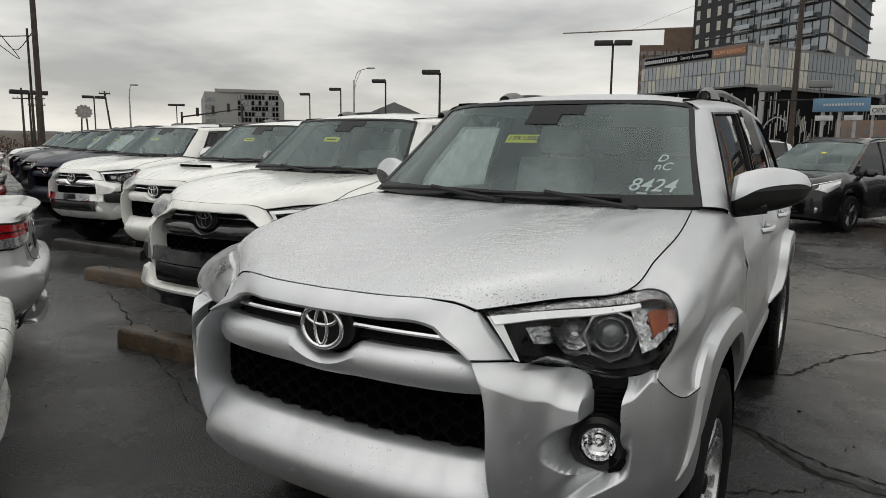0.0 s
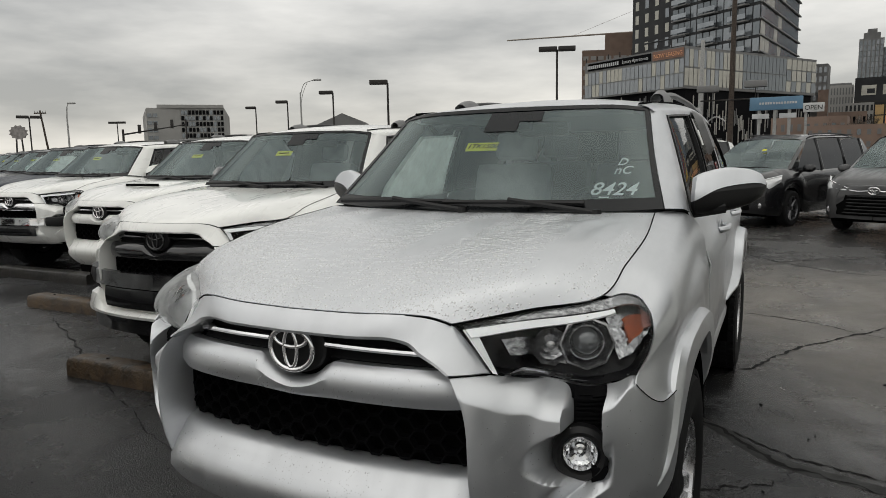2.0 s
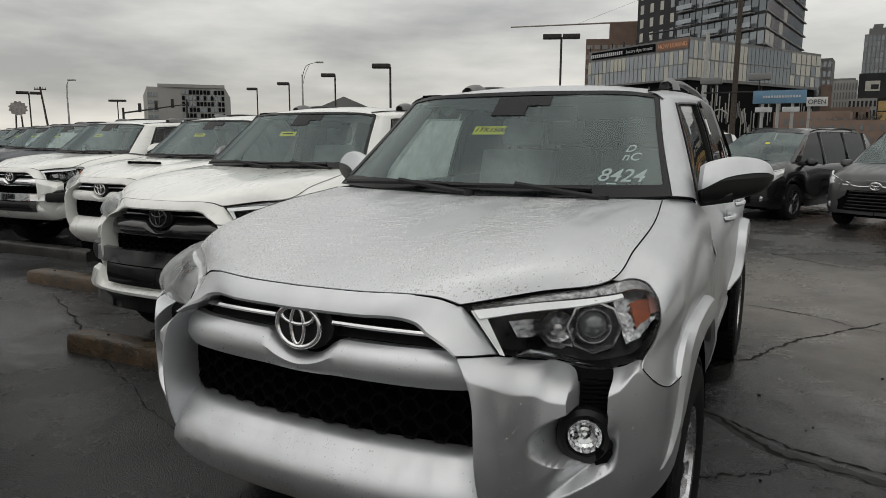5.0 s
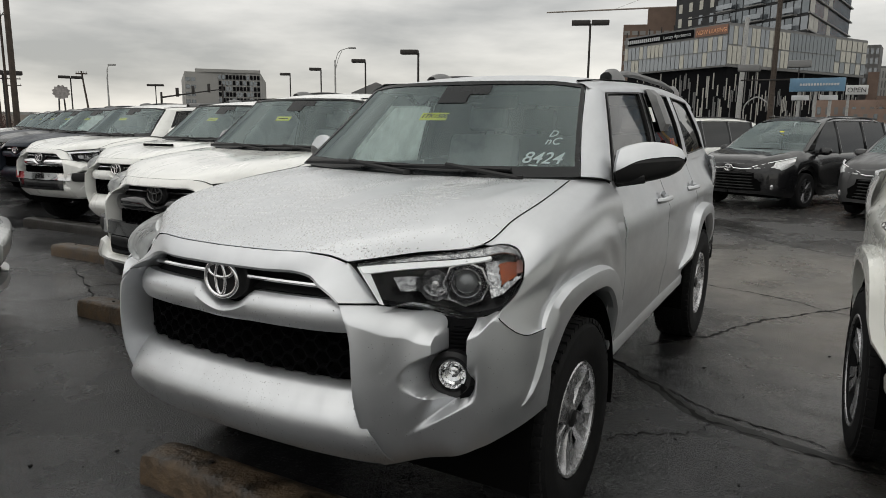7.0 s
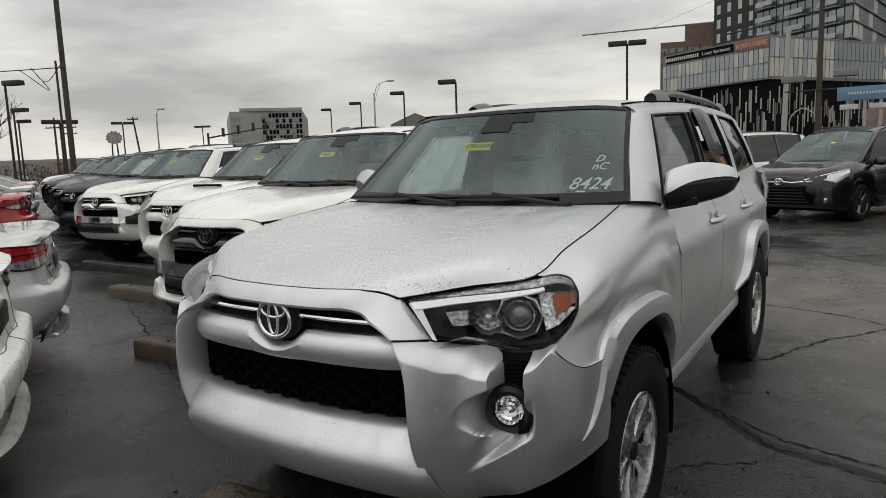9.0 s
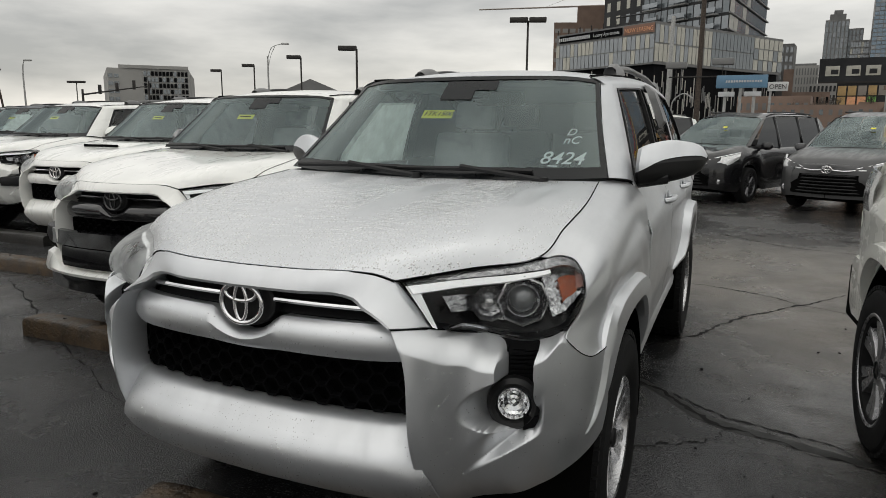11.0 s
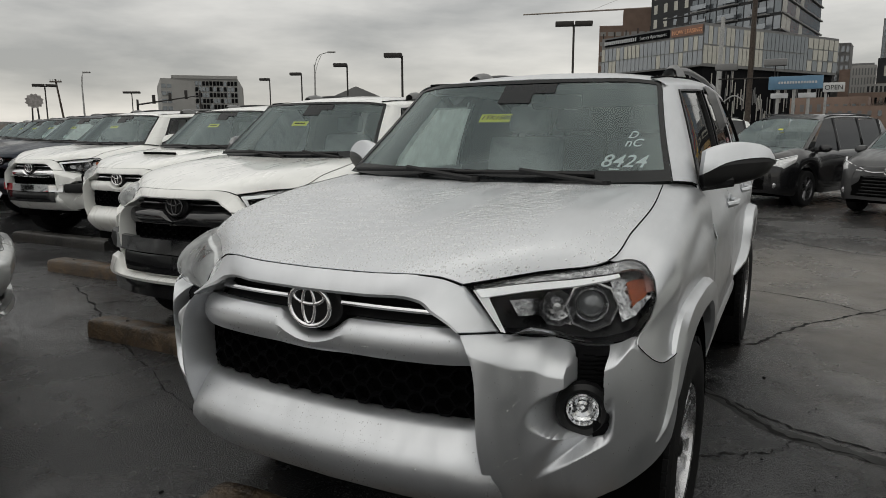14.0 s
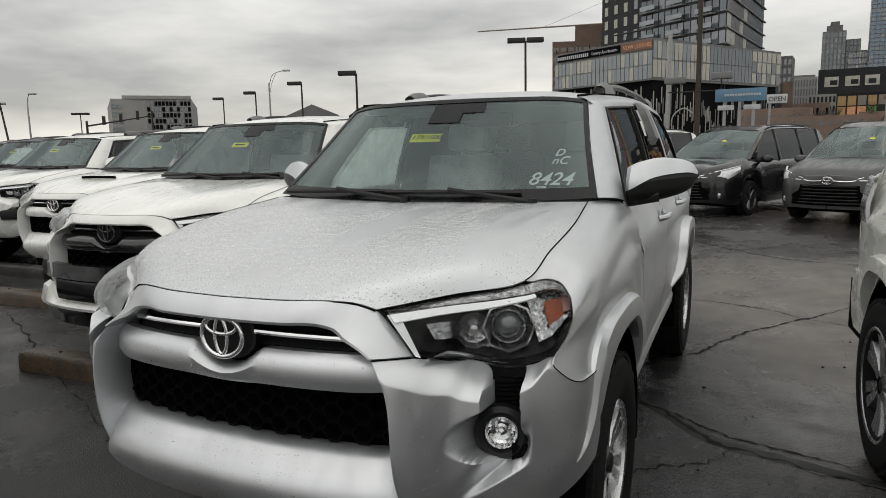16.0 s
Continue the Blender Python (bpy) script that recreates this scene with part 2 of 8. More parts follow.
def asphalt_material():
    m = bpy.data.materials.new("wet_asphalt")
    m.use_nodes = True
    n, l = m.node_tree.nodes, m.node_tree.links
    p = n["Principled BSDF"]
    tc = n.new("ShaderNodeTexCoord")
    def tex(scale, detail=6, rough=0.6):
        a = n.new("ShaderNodeTexNoise")
        a.inputs["Scale"].default_value, a.inputs["Detail"].default_value, a.inputs["Roughness"].default_value = scale, detail, rough
        l.new(tc.outputs["Object"], a.inputs["Vector"])
        return a
    wet, stain, grit, old = tex(0.55, 8, 0.66), tex(2.3, 8, 0.7), tex(75, 4, 0.75), tex(0.13, 3, 0.5)
    r = n.new("ShaderNodeValToRGB")
    r.color_ramp.elements[0].position, r.color_ramp.elements[0].color = 0.3, (0.013, 0.0138, 0.0155, 1)
    r.color_ramp.elements[1].position, r.color_ramp.elements[1].color = 0.7, (0.038, 0.0385, 0.0405, 1)
    both_f = n.new("ShaderNodeMath")
    both_f.operation = "MULTIPLY_ADD"
    both_f.inputs[1].default_value, both_f.inputs[2].default_value = 0.75, -0.36
    l.new(old.outputs["Fac"], both_f.inputs[0])
    add_f = n.new("ShaderNodeMath")
    l.new(stain.outputs["Fac"], add_f.inputs[0])
    l.new(both_f.outputs[0], add_f.inputs[1])
    l.new(add_f.outputs[0], r.inputs["Fac"])
    sx = n.new("ShaderNodeSeparateXYZ")
    l.new(tc.outputs["Object"], sx.inputs[0])
    lane = n.new("ShaderNodeMath")                     # the drive lane was never sealed
    lane.operation = "MULTIPLY_ADD"
    l.new(old.outputs["Fac"], lane.inputs[0])
    lane.inputs[1].default_value = 1.6
    slant = n.new("ShaderNodeMath")
    slant.operation = "MULTIPLY_ADD"
    l.new(sx.outputs["Y"], slant.inputs[0])
    slant.inputs[1].default_value = 0.45
    l.new(sx.outputs["X"], slant.inputs[2])
    l.new(slant.outputs[0], lane.inputs[2])
    edge = n.new("ShaderNodeMapRange")
    edge.inputs["From Min"].default_value, edge.inputs["From Max"].default_value = 2.9, 4.2
    l.new(lane.outputs[0], edge.inputs["Value"])
    far = n.new("ShaderNodeMapRange")                  # the far row of stalls is sealed again
    far.inputs["From Min"].default_value, far.inputs["From Max"].default_value = 7.2, 9.0
    far.inputs["To Min"].default_value, far.inputs["To Max"].default_value = 1.0, 0.15
    l.new(sx.outputs["Y"], far.inputs["Value"])
    unsealed = n.new("ShaderNodeMath")
    unsealed.operation = "MULTIPLY"
    l.new(edge.outputs[0], unsealed.inputs[0])
    l.new(far.outputs[0], unsealed.inputs[1])
    aged = n.new("ShaderNodeMix")
    aged.data_type = "RGBA"
    l.new(unsealed.outputs[0], aged.inputs[0])
    pale = n.new("ShaderNodeValToRGB")
    pale.color_ramp.elements[0].position, pale.color_ramp.elements[0].color = 0.3, (0.070, 0.062, 0.053, 1)
    pale.color_ramp.elements[1].position, pale.color_ramp.elements[1].color = 0.7, (0.160, 0.137, 0.111, 1)
    l.new(add_f.outputs[0], pale.inputs["Fac"])
    l.new(r.outputs["Color"], aged.inputs[6])
    l.new(pale.outputs["Color"], aged.inputs[7])
    g = n.new("ShaderNodeMix")
    g.data_type, g.blend_type = "RGBA", "OVERLAY"
    g.inputs[0].default_value = 0.9
    l.new(aged.outputs[2], g.inputs[6])
    l.new(grit.outputs["Color"], g.inputs[7])
    peb = n.new("ShaderNodeTexVoronoi")                # bare stones in the binder
    peb.inputs["Scale"].default_value = 120
    l.new(tc.outputs["Object"], peb.inputs["Vector"])
    spot = n.new("ShaderNodeMapRange")
    spot.inputs["From Min"].default_value, spot.inputs["From Max"].default_value = 0.90, 0.99
    spot.inputs["To Min"].default_value, spot.inputs["To Max"].default_value = 0.0, 0.5
    sepc = n.new("ShaderNodeSeparateColor")
    l.new(peb.outputs["Color"], sepc.inputs[0])
    l.new(sepc.outputs[0], spot.inputs["Value"])
    stone = n.new("ShaderNodeMix")
    stone.data_type = "RGBA"
    l.new(spot.outputs[0], stone.inputs[0])
    l.new(g.outputs[2], stone.inputs[6])
    stone.inputs[7].default_value = (0.075, 0.072, 0.067, 1)
    hs = n.new("ShaderNodeHueSaturation")
    hs.inputs["Saturation"].default_value = 0.7
    l.new(stone.outputs[2], hs.inputs["Color"])
    l.new(hs.outputs[0], p.inputs["Base Color"])
    q = n.new("ShaderNodeMapRange")
    q.inputs["From Min"].default_value, q.inputs["From Max"].default_value = 0.42, 0.58
    q.inputs["To Min"].default_value, q.inputs["To Max"].default_value = 0.05, 0.34
    l.new(wet.outputs["Fac"], q.inputs["Value"])
    dry = n.new("ShaderNodeMath")
    dry.operation = "MULTIPLY_ADD"
    l.new(unsealed.outputs[0], dry.inputs[0])
    dry.inputs[1].default_value = 0.22
    l.new(q.outputs[0], dry.inputs[2])
    l.new(dry.outputs[0], p.inputs["Roughness"])
    p.inputs["Specular IOR Level"].default_value = 0.46
    u = n.new("ShaderNodeBump")
    u.inputs["Distance"].default_value = 0.007
    s = n.new("ShaderNodeMapRange")
    s.inputs["From Min"].default_value, s.inputs["From Max"].default_value = 0.42, 0.6
    s.inputs["To Min"].default_value, s.inputs["To Max"].default_value = 0.22, 1.0
    l.new(wet.outputs["Fac"], s.inputs["Value"])
    l.new(s.outputs[0], u.inputs["Strength"])
    rise = n.new("ShaderNodeMath")                     # rounded stones under the film of water
    rise.operation = "MULTIPLY_ADD"
    l.new(peb.outputs["Distance"], rise.inputs[0])
    rise.inputs[1].default_value = -0.55
    l.new(grit.outputs["Fac"], rise.inputs[2])
    l.new(rise.outputs[0], u.inputs["Height"])
    l.new(u.outputs[0], p.inputs["Normal"])
    return m


ASPHALT = asphalt_material()

# ---------------------------------------------------------------- mesh helpers


def part(name, bm, material, parent=None, label="", sharp=35):
    """Links a bmesh as one mesh object under a thing or a part."""
    me = bpy.data.meshes.new(name)
    bm.to_mesh(me)
    bm.free()
    for f in me.polygons:
        f.use_smooth = True
    me.set_sharp_from_angle(angle=radians(sharp))
    for one in material if isinstance(material, (list, tuple)) else (material,):
        me.materials.append(one)
    ob = new(name, me)
    if parent:
        ob.parent = parent
    if label:
        ob["label"] = label
    return ob


def thing(name, label, category, group="", at=(0, 0, 0, 0)):
    ob = new(name)
    ob.empty_display_size = 0.2
    ob.matrix_world = pose(at[0], at[1], at[2], 0, 0, at[3])
    return tagged(ob, label, category, group)


def spl(pts, n):
    """n points evenly along a smooth curve through pts."""
    P = [Vector(p) for p in pts]
    if len(P) == 2:
        return [P[0].lerp(P[1], i / (n - 1)) for i in range(n)]
    t = [0.0]
    for a, b in zip(P, P[1:]):
        t.append(t[-1] + max((b - a).length, 1e-6))
    tan = []
    for i in range(len(P)):
        if i == 0:
            tan.append((P[1] - P[0]) / (t[1] - t[0]))
        elif i == len(P) - 1:
            tan.append((P[-1] - P[-2]) / (t[-1] - t[-2]))
        else:
            a, b = (P[i] - P[i - 1]) / (t[i] - t[i - 1]), (P[i + 1] - P[i]) / (t[i + 1] - t[i])
            w = (t[i + 1] - t[i]) / (t[i + 1] - t[i - 1])
            tan.append(a * w + b * (1 - w))
    out, k = [], 0
    for j in range(n):
        s = t[-1] * j / (n - 1)
        while k < len(P) - 2 and s > t[k + 1]:
            k += 1
        h = t[k + 1] - t[k]
        u = (s - t[k]) / h
        out.append((2 * u**3 - 3 * u**2 + 1) * P[k] + (u**3 - 2 * u**2 + u) * h * tan[k] + (3 * u**2 - 2 * u**3) * P[k + 1] + (u**3 - u**2) * h * tan[k + 1])
    return out


def at_y(pts, y):
    """The point of a polyline at that y (its second number)."""
    for a, b in zip(pts, pts[1:]):
        if a[1] <= y <= b[1]:
            return Vector(a).lerp(Vector(b), (y - a[1]) / (b[1] - a[1]))
    return Vector(pts[0] if y < pts[0][1] else pts[-1])


def ease(table, v):
    """Smooth value from a table of (key, value), with no overshoot."""
    if v <= table[0][0]:
        return table[0][1]
    if v >= table[-1][0]:
        return table[-1][1]
    n = len(table)
    i = next(k for k in range(n - 1) if v <= table[k + 1][0])

    def slope(k):
        return (table[k + 1][1] - table[k][1]) / (table[k + 1][0] - table[k][0])

    def tangent(k):
        if k == 0 or k == n - 1:
            return slope(min(k, n - 2))
        a, b = slope(k - 1), slope(k)
        return 0.0 if a * b <= 0 else 2 * a * b / (a + b)
    (x0, y0), (x1, y1) = table[i], table[i + 1]
    h = x1 - x0
    t = (v - x0) / h
    return y0 * (1 + 2 * t) * (1 - t) ** 2 + tangent(i) * h * t * (1 - t) ** 2 + y1 * t * t * (3 - 2 * t) + tangent(i + 1) * h * t * t * (t - 1)


def sheet(bm, rows, flip=False, closed=False, mi=0):
    """Quads over a grid of points."""
    V = [[bm.verts.new(p) for p in r] for r in rows]
    for a, b in zip(V, V[1:]):
        m = len(a)
        for i in range(m if closed else m - 1):
            q = (a[i], a[(i + 1) % m], b[(i + 1) % m], b[i])
            try:
                f = bm.faces.new(tuple(reversed(q)) if flip else q)
                f.material_index = mi
            except ValueError:
                pass
    return V


def net(ctrl, nu, nv):
    rows = [spl(r, nu) for r in ctrl]
    cols = [spl([r[i] for r in rows], nv) for i in range(nu)]
    return [[cols[i][j] for i in range(nu)] for j in range(nv)]


def both(rows):
    """Mirrors half rows (x from 0 outwards) into whole rows."""
    return [[Vector((-p[0], p[1], p[2])) for p in reversed(r[1:])] + [Vector(p) for p in r] for r in rows]


def box(bm, x0, y0, z0, x1, y1, z1, bevel=0.0, mi=0, m=None):
    r = bmesh.ops.create_cube(bm, size=1.0)
    vs = r["verts"]
    for v in vs:
        v.co = Vector(((x0 + x1) / 2 + v.co.x * (x1 - x0), (y0 + y1) / 2 + v.co.y * (y1 - y0), (z0 + z1) / 2 + v.co.z * (z1 - z0)))
    if m is not None:
        bmesh.ops.transform(bm, matrix=m, verts=vs)
    es = list({e for v in vs for e in v.link_edges})
    fs = {f for v in vs for f in v.link_faces}
    for f in fs:
        f.material_index = mi
    if bevel:
        bmesh.ops.bevel(bm, geom=es, offset=bevel, segments=2, profile=0.6, affect="EDGES")


def rod(bm, a, b, r0, r1=None, n=10, caps=True):
    """A tapered round bar from a to b."""
    a, b = Vector(a), Vector(b)
    r1 = r0 if r1 is None else r1
    d = (b - a).normalized()
    s = d.orthogonal().normalized()
    t = d.cross(s)
    rings = []
    for p, r in ((a, r0), (b, r1)):
        rings.append([p + (s * math.cos(2 * math.pi * i / n) + t * math.sin(2 * math.pi * i / n)) * r for i in range(n)])
    V = sheet(bm, rings, closed=True)
    if caps:
        bm.faces.new(list(reversed(V[0])))
        bm.faces.new(V[1])


def tube(bm, pts, r, n=8, closed=False):
    """A round bar along a curve."""
    P = [Vector(p) for p in pts]
    rings = []
    for i, p in enumerate(P):
        q0, q1 = (P[i - 1], P[(i + 1) % len(P)]) if closed else (P[max(i - 1, 0)], P[min(i + 1, len(P) - 1)])
        d = (q1 - q0).normalized()
        s = d.cross(Vector((0.13, 0.21, 1.0))).normalized()
        t = s.cross(d)
        rr = r(i / max(1, len(P) - 1)) if callable(r) else r
        rings.append([p + (s * math.cos(2 * math.pi * k / n) + t * math.sin(2 * math.pi * k / n)) * rr for k in range(n)])
    if closed:
        rings.append(rings[0])
    V = sheet(bm, rings, closed=True)
    if not closed:
        bm.faces.new(list(reversed(V[0])))
        bm.faces.new(V[-1])


def spin(bm, profile, m, n=40, flip=False, mi=0):
    """A turned solid: profile of (radius, height) about the local z of m."""
    rows = []
    for r, h in profile:
        rows.append([m @ Vector((r * math.cos(2 * math.pi * i / n), r * math.sin(2 * math.pi * i / n), h)) for i in range(n)])
    sheet(bm, rows, flip=flip, closed=True, mi=mi)


def solid(bm, thick):
    """Gives open sheets a thickness, inwards."""
    bmesh.ops.recalc_face_normals(bm, faces=bm.faces)
    bmesh.ops.solidify(bm, geom=bm.faces[:], thickness=thick)


def plate(bm, pts, depth, mi=0):
    """A flat polygon with a thickness along the vector depth."""
    a = [bm.verts.new(p) for p in pts]
    b = [bm.verts.new(Vector(p) + Vector(depth)) for p in pts]
    f = bm.faces.new(a)
    g = bm.faces.new(list(reversed(b)))
    fs = [f, g]
    for i in range(len(a)):
        j = (i + 1) % len(a)
        fs.append(bm.faces.new((a[j], a[i], b[i], b[j])))
    for one in fs:
        one.material_index = mi
    bmesh.ops.recalc_face_normals(bm, faces=fs)


def recolour(ob, swap):
    """Gives a copied thing other materials, slot by slot."""
    for o in ob.children_recursive:
        for s in o.material_slots:
            if s.material in swap:
                to = swap[s.material]
                s.link = "OBJECT"
                s.material = to
    return ob

# ---------------------------------------------------------------- the sport utility vehicle
# local frame: nose at y = 0, tail at y = 4.82, x across, wheels on z = 0
AX_F, AX_R, HUB = 0.95, 3.73, 0.39
HOOD_EDGE = [(0.430, 0.140, 1.081), (0.475, 0.182, 1.087), (0.58, 0.279, 1.102), (0.737, 0.425, 1.122), (0.757, 0.60, 1.178), (0.762, 0.82, 1.218), (0.722, 1.247, 1.272)]
SEAM = [tuple(p) for p in spl(HOOD_EDGE, 120) if p.y > 0.422] + [(0.752, 1.36, 1.270), (0.790, 1.56, 1.248)]
NOSE = [(0, 0.030), (0.25, 0.042), (0.45, 0.076), (0.625, 0.132), (0.74, 0.187), (0.83, 0.268), (0.891, 0.386), (0.914, 0.50), (0.918, 0.59)]


def side_x(y, z):
    w = ease([(0.45, 0.895), (1.0, 0.905), (1.6, 0.890), (2.6, 0.864), (3.7, 0.845), (4.15, 0.825), (4.5, 0.80), (4.82, 0.745)], y)
    return w + ease([(0.42, -0.075), (0.52, -0.035), (0.64, -0.018), (0.74, 0.0), (0.90, 0.004), (0.97, -0.002), (1.025, 0.008), (1.06, 0.0), (1.12, -0.028), (1.2, -0.064), (1.27, -0.095)], z)


def arch_z(y, z0, r=0.49):
    for c in (AX_F, AX_R):
        if abs(y - c) < r:
            z0 = max(z0, HUB + math.sqrt(r * r - (y - c) ** 2))
    return z0


def side_panel(y0, y1, ztop, zbot, s, n=26, m=14):
    """A panel of the flank between two heights, which follows the wheel arches."""
    rows = []
    for i in range(n + 1):
        y = y0 + (y1 - y0) * i / n
        a, b = ztop(y), arch_z(y, zbot)
        rows.append([(s * side_x(y, a + (b - a) * j / m), y, a + (b - a) * j / m) for j in range(m + 1)])
    return rows


def belt(y):
    return ease([(1.5, 1.25), (2.6, 1.262), (3.6, 1.275), (4.6, 1.285)], y)


def cabin(y, t, s=1):
    """A point of the cabin's side, t from the belt (0) to the roof rail (1)."""
    x0 = side_x(y, 1.24) - 0.002
    x1 = ease([(1.6, 0.595), (2.0, 0.635), (2.6, 0.64), (3.3, 0.612), (4.0, 0.575), (4.7, 0.54)], y)
    z1 = ease([(1.6, 1.662), (2.0, 1.692), (2.6, 1.718), (3.3, 1.73), (4.2, 1.715), (4.7, 1.665)], y)
    z0 = belt(y)
    return Vector((s * (x0 + (x1 - x0) * (t - 0.10 * math.sin(math.pi * t))), y, z0 + (z1 - z0) * t))


def cabin_quad(a, b, c, d, s, n=8, out=0.0):
    """A patch of the cabin's side between four (y, t) corners: a-b at the belt, d-c at the top."""
    rows = []
    for i in range(n + 1):
        u = i / n
        row = []
        for j in range(n + 1):
            v = j / n
            y = (a[0] * (1 - u) + b[0] * u) * (1 - v) + (d[0] * (1 - u) + c[0] * u) * v
            t = (a[1] * (1 - u) + b[1] * u) * (1 - v) + (d[1] * (1 - u) + c[1] * u) * v
            p = cabin(y, t, s)
            p.x += s * out
            p.z += out * 0.4
            row.append(p)
        rows.append(row)
    return rows


def nose_at(f):
    """Plan curve of the nose, f from 0 (middle) to 1 (wheel arch)."""
    return NOSE_CURVE[min(len(NOSE_CURVE) - 1, max(0, round(f * (len(NOSE_CURVE) - 1))))]


NOSE_CURVE = [(p.x, p.y) for p in spl([(x, y, 0) for x, y in NOSE], 4001)]


def plan_index(x):
    """The place in the nose's plan curve just before that x."""
    lo, hi = 0, len(NOSE_CURVE) - 1
    while hi - lo > 1:
        m = (lo + hi) // 2
        lo, hi = (m, hi) if NOSE_CURVE[m][0] <= x else (lo, m)
    return lo


def nose_y(x):
    (a, p), (b, q) = NOSE_CURVE[plan_index(abs(x))], NOSE_CURVE[plan_index(abs(x)) + 1]
    return p + (q - p) * min(1.0, (abs(x) - a) / max(1e-6, b - a))


def wheel(parent, x, y, s, rim_mat, twin=True):
    w = new("wheel")
    w.parent = parent
    w.matrix_basis = pose(x, y, HUB, 0, 90 * s, 0)       # local z points outwards
    I = Matrix.Identity(4)
    bm = bmesh.new()
    spin(bm, [(0.225, -0.12), (0.30, -0.132), (0.36, -0.125), (0.388, -0.10), (0.394, -0.05), (0.395, 0.0), (0.394, 0.05), (0.388, 0.10), (0.36, 0.125), (0.30, 0.132), (0.27, 0.128), (0.232, 0.115), (0.222, 0.10), (0.222, -0.12)], I, 56)
    for k in range(56):                               # tread blocks on the shoulders
        a = 2 * math.pi * (k + 0.5) / 56
        for h in (-0.095, -0.045, 0.005, 0.055, 0.1):
            m = Matrix.Rotation(a + h * 1.2, 4, "Z") @ Matrix.Translation((0.392 - abs(h) * 0.06, 0, h))
            box(bm, -0.01, -0.016, -0.017, 0.008, 0.016, 0.017, m=m)
    bmesh.ops.recalc_face_normals(bm, faces=bm.faces)
    part("tyre", bm, RUBBER, w)
    bm = bmesh.new()
    spin(bm, [(0.226, -0.11), (0.228, 0.108), (0.221, 0.116), (0.212, 0.112), (0.205, 0.07), (0.20, -0.10)], I, 56)
    for k in range(6):
        a = 2 * math.pi * k / 6
        for d in ((-0.16, 0.16) if twin else (0,)):
            wd = 0.021 if twin else 0.036
            R = Matrix.Rotation(a + d, 4, "Z")
            r0 = Matrix.Rotation(-d * 0.6, 4, "Z")
            rows = [[R @ r0 @ Vector((0.045, -wd * 1.1, 0.07)), R @ r0 @ Vector((0.045, -wd * .7, 0.088)), R @ r0 @ Vector((0.045, wd * .7, 0.088)), R @ r0 @ Vector((0.045, wd * 1.1, 0.07))],
                    [R @ Vector((0.12, -wd * 1.1, 0.062)), R @ Vector((0.12, -wd * .8, 0.088)), R @ Vector((0.12, wd * .8, 0.088)), R @ Vector((0.12, wd * 1.1, 0.062))],
                    [R @ Vector((0.212, -wd * 1.5, 0.07)), R @ Vector((0.212, -wd * 1.2, 0.100)), R @ Vector((0.212, wd * 1.2, 0.100)), R @ Vector((0.212, wd * 1.5, 0.07))]]
            sheet(bm, rows)
    spin(bm, [(0.062, 0.06), (0.060, 0.086), (0.036, 0.092)], I, 30)
    inside = bmesh.new()
    spin(inside, [(0.2035, 0.066), (0.1985, -0.10), (0.15, -0.105)], I, 56)
    part("barrel", inside, TRIM, w)
    bmesh.ops.recalc_face_normals(bm, faces=bm.faces)
    part("rim", bm, rim_mat, w)
    bm = bmesh.new()
    spin(bm, [(0.036, 0.086), (0.034, 0.1), (0.02, 0.104), (0.001, 0.105)], I, 24)
    part("hub_cap", bm, TRIM, w)
    bm = bmesh.new()
    spin(bm, [(0.001, -0.05), (0.15, -0.05), (0.155, -0.035), (0.05, -0.02), (0.001, -0.02)], I, 32)
    part("brake_disc", bm, TRIM, w)
    return w


LAMP_T = spl([(0.431, 0.142, 1.074), (0.58, 0.281, 1.094), (0.737, 0.428, 1.114), (0.785, 0.492, 1.118), (0.812, 0.510, 1.108), (0.848, 0.492, 1.070)], 25)
LAMP_B = spl([(0.528, 0.158, 0.960), (0.565, 0.205, 0.945), (0.61, 0.255, 0.939), (0.645, 0.298, 0.924), (0.735, 0.312, 0.912), (0.80, 0.332, 0.924), (0.847, 0.350, 0.942), (0.862, 0.41, 0.982), (0.867, 0.445, 1.018)], 25)



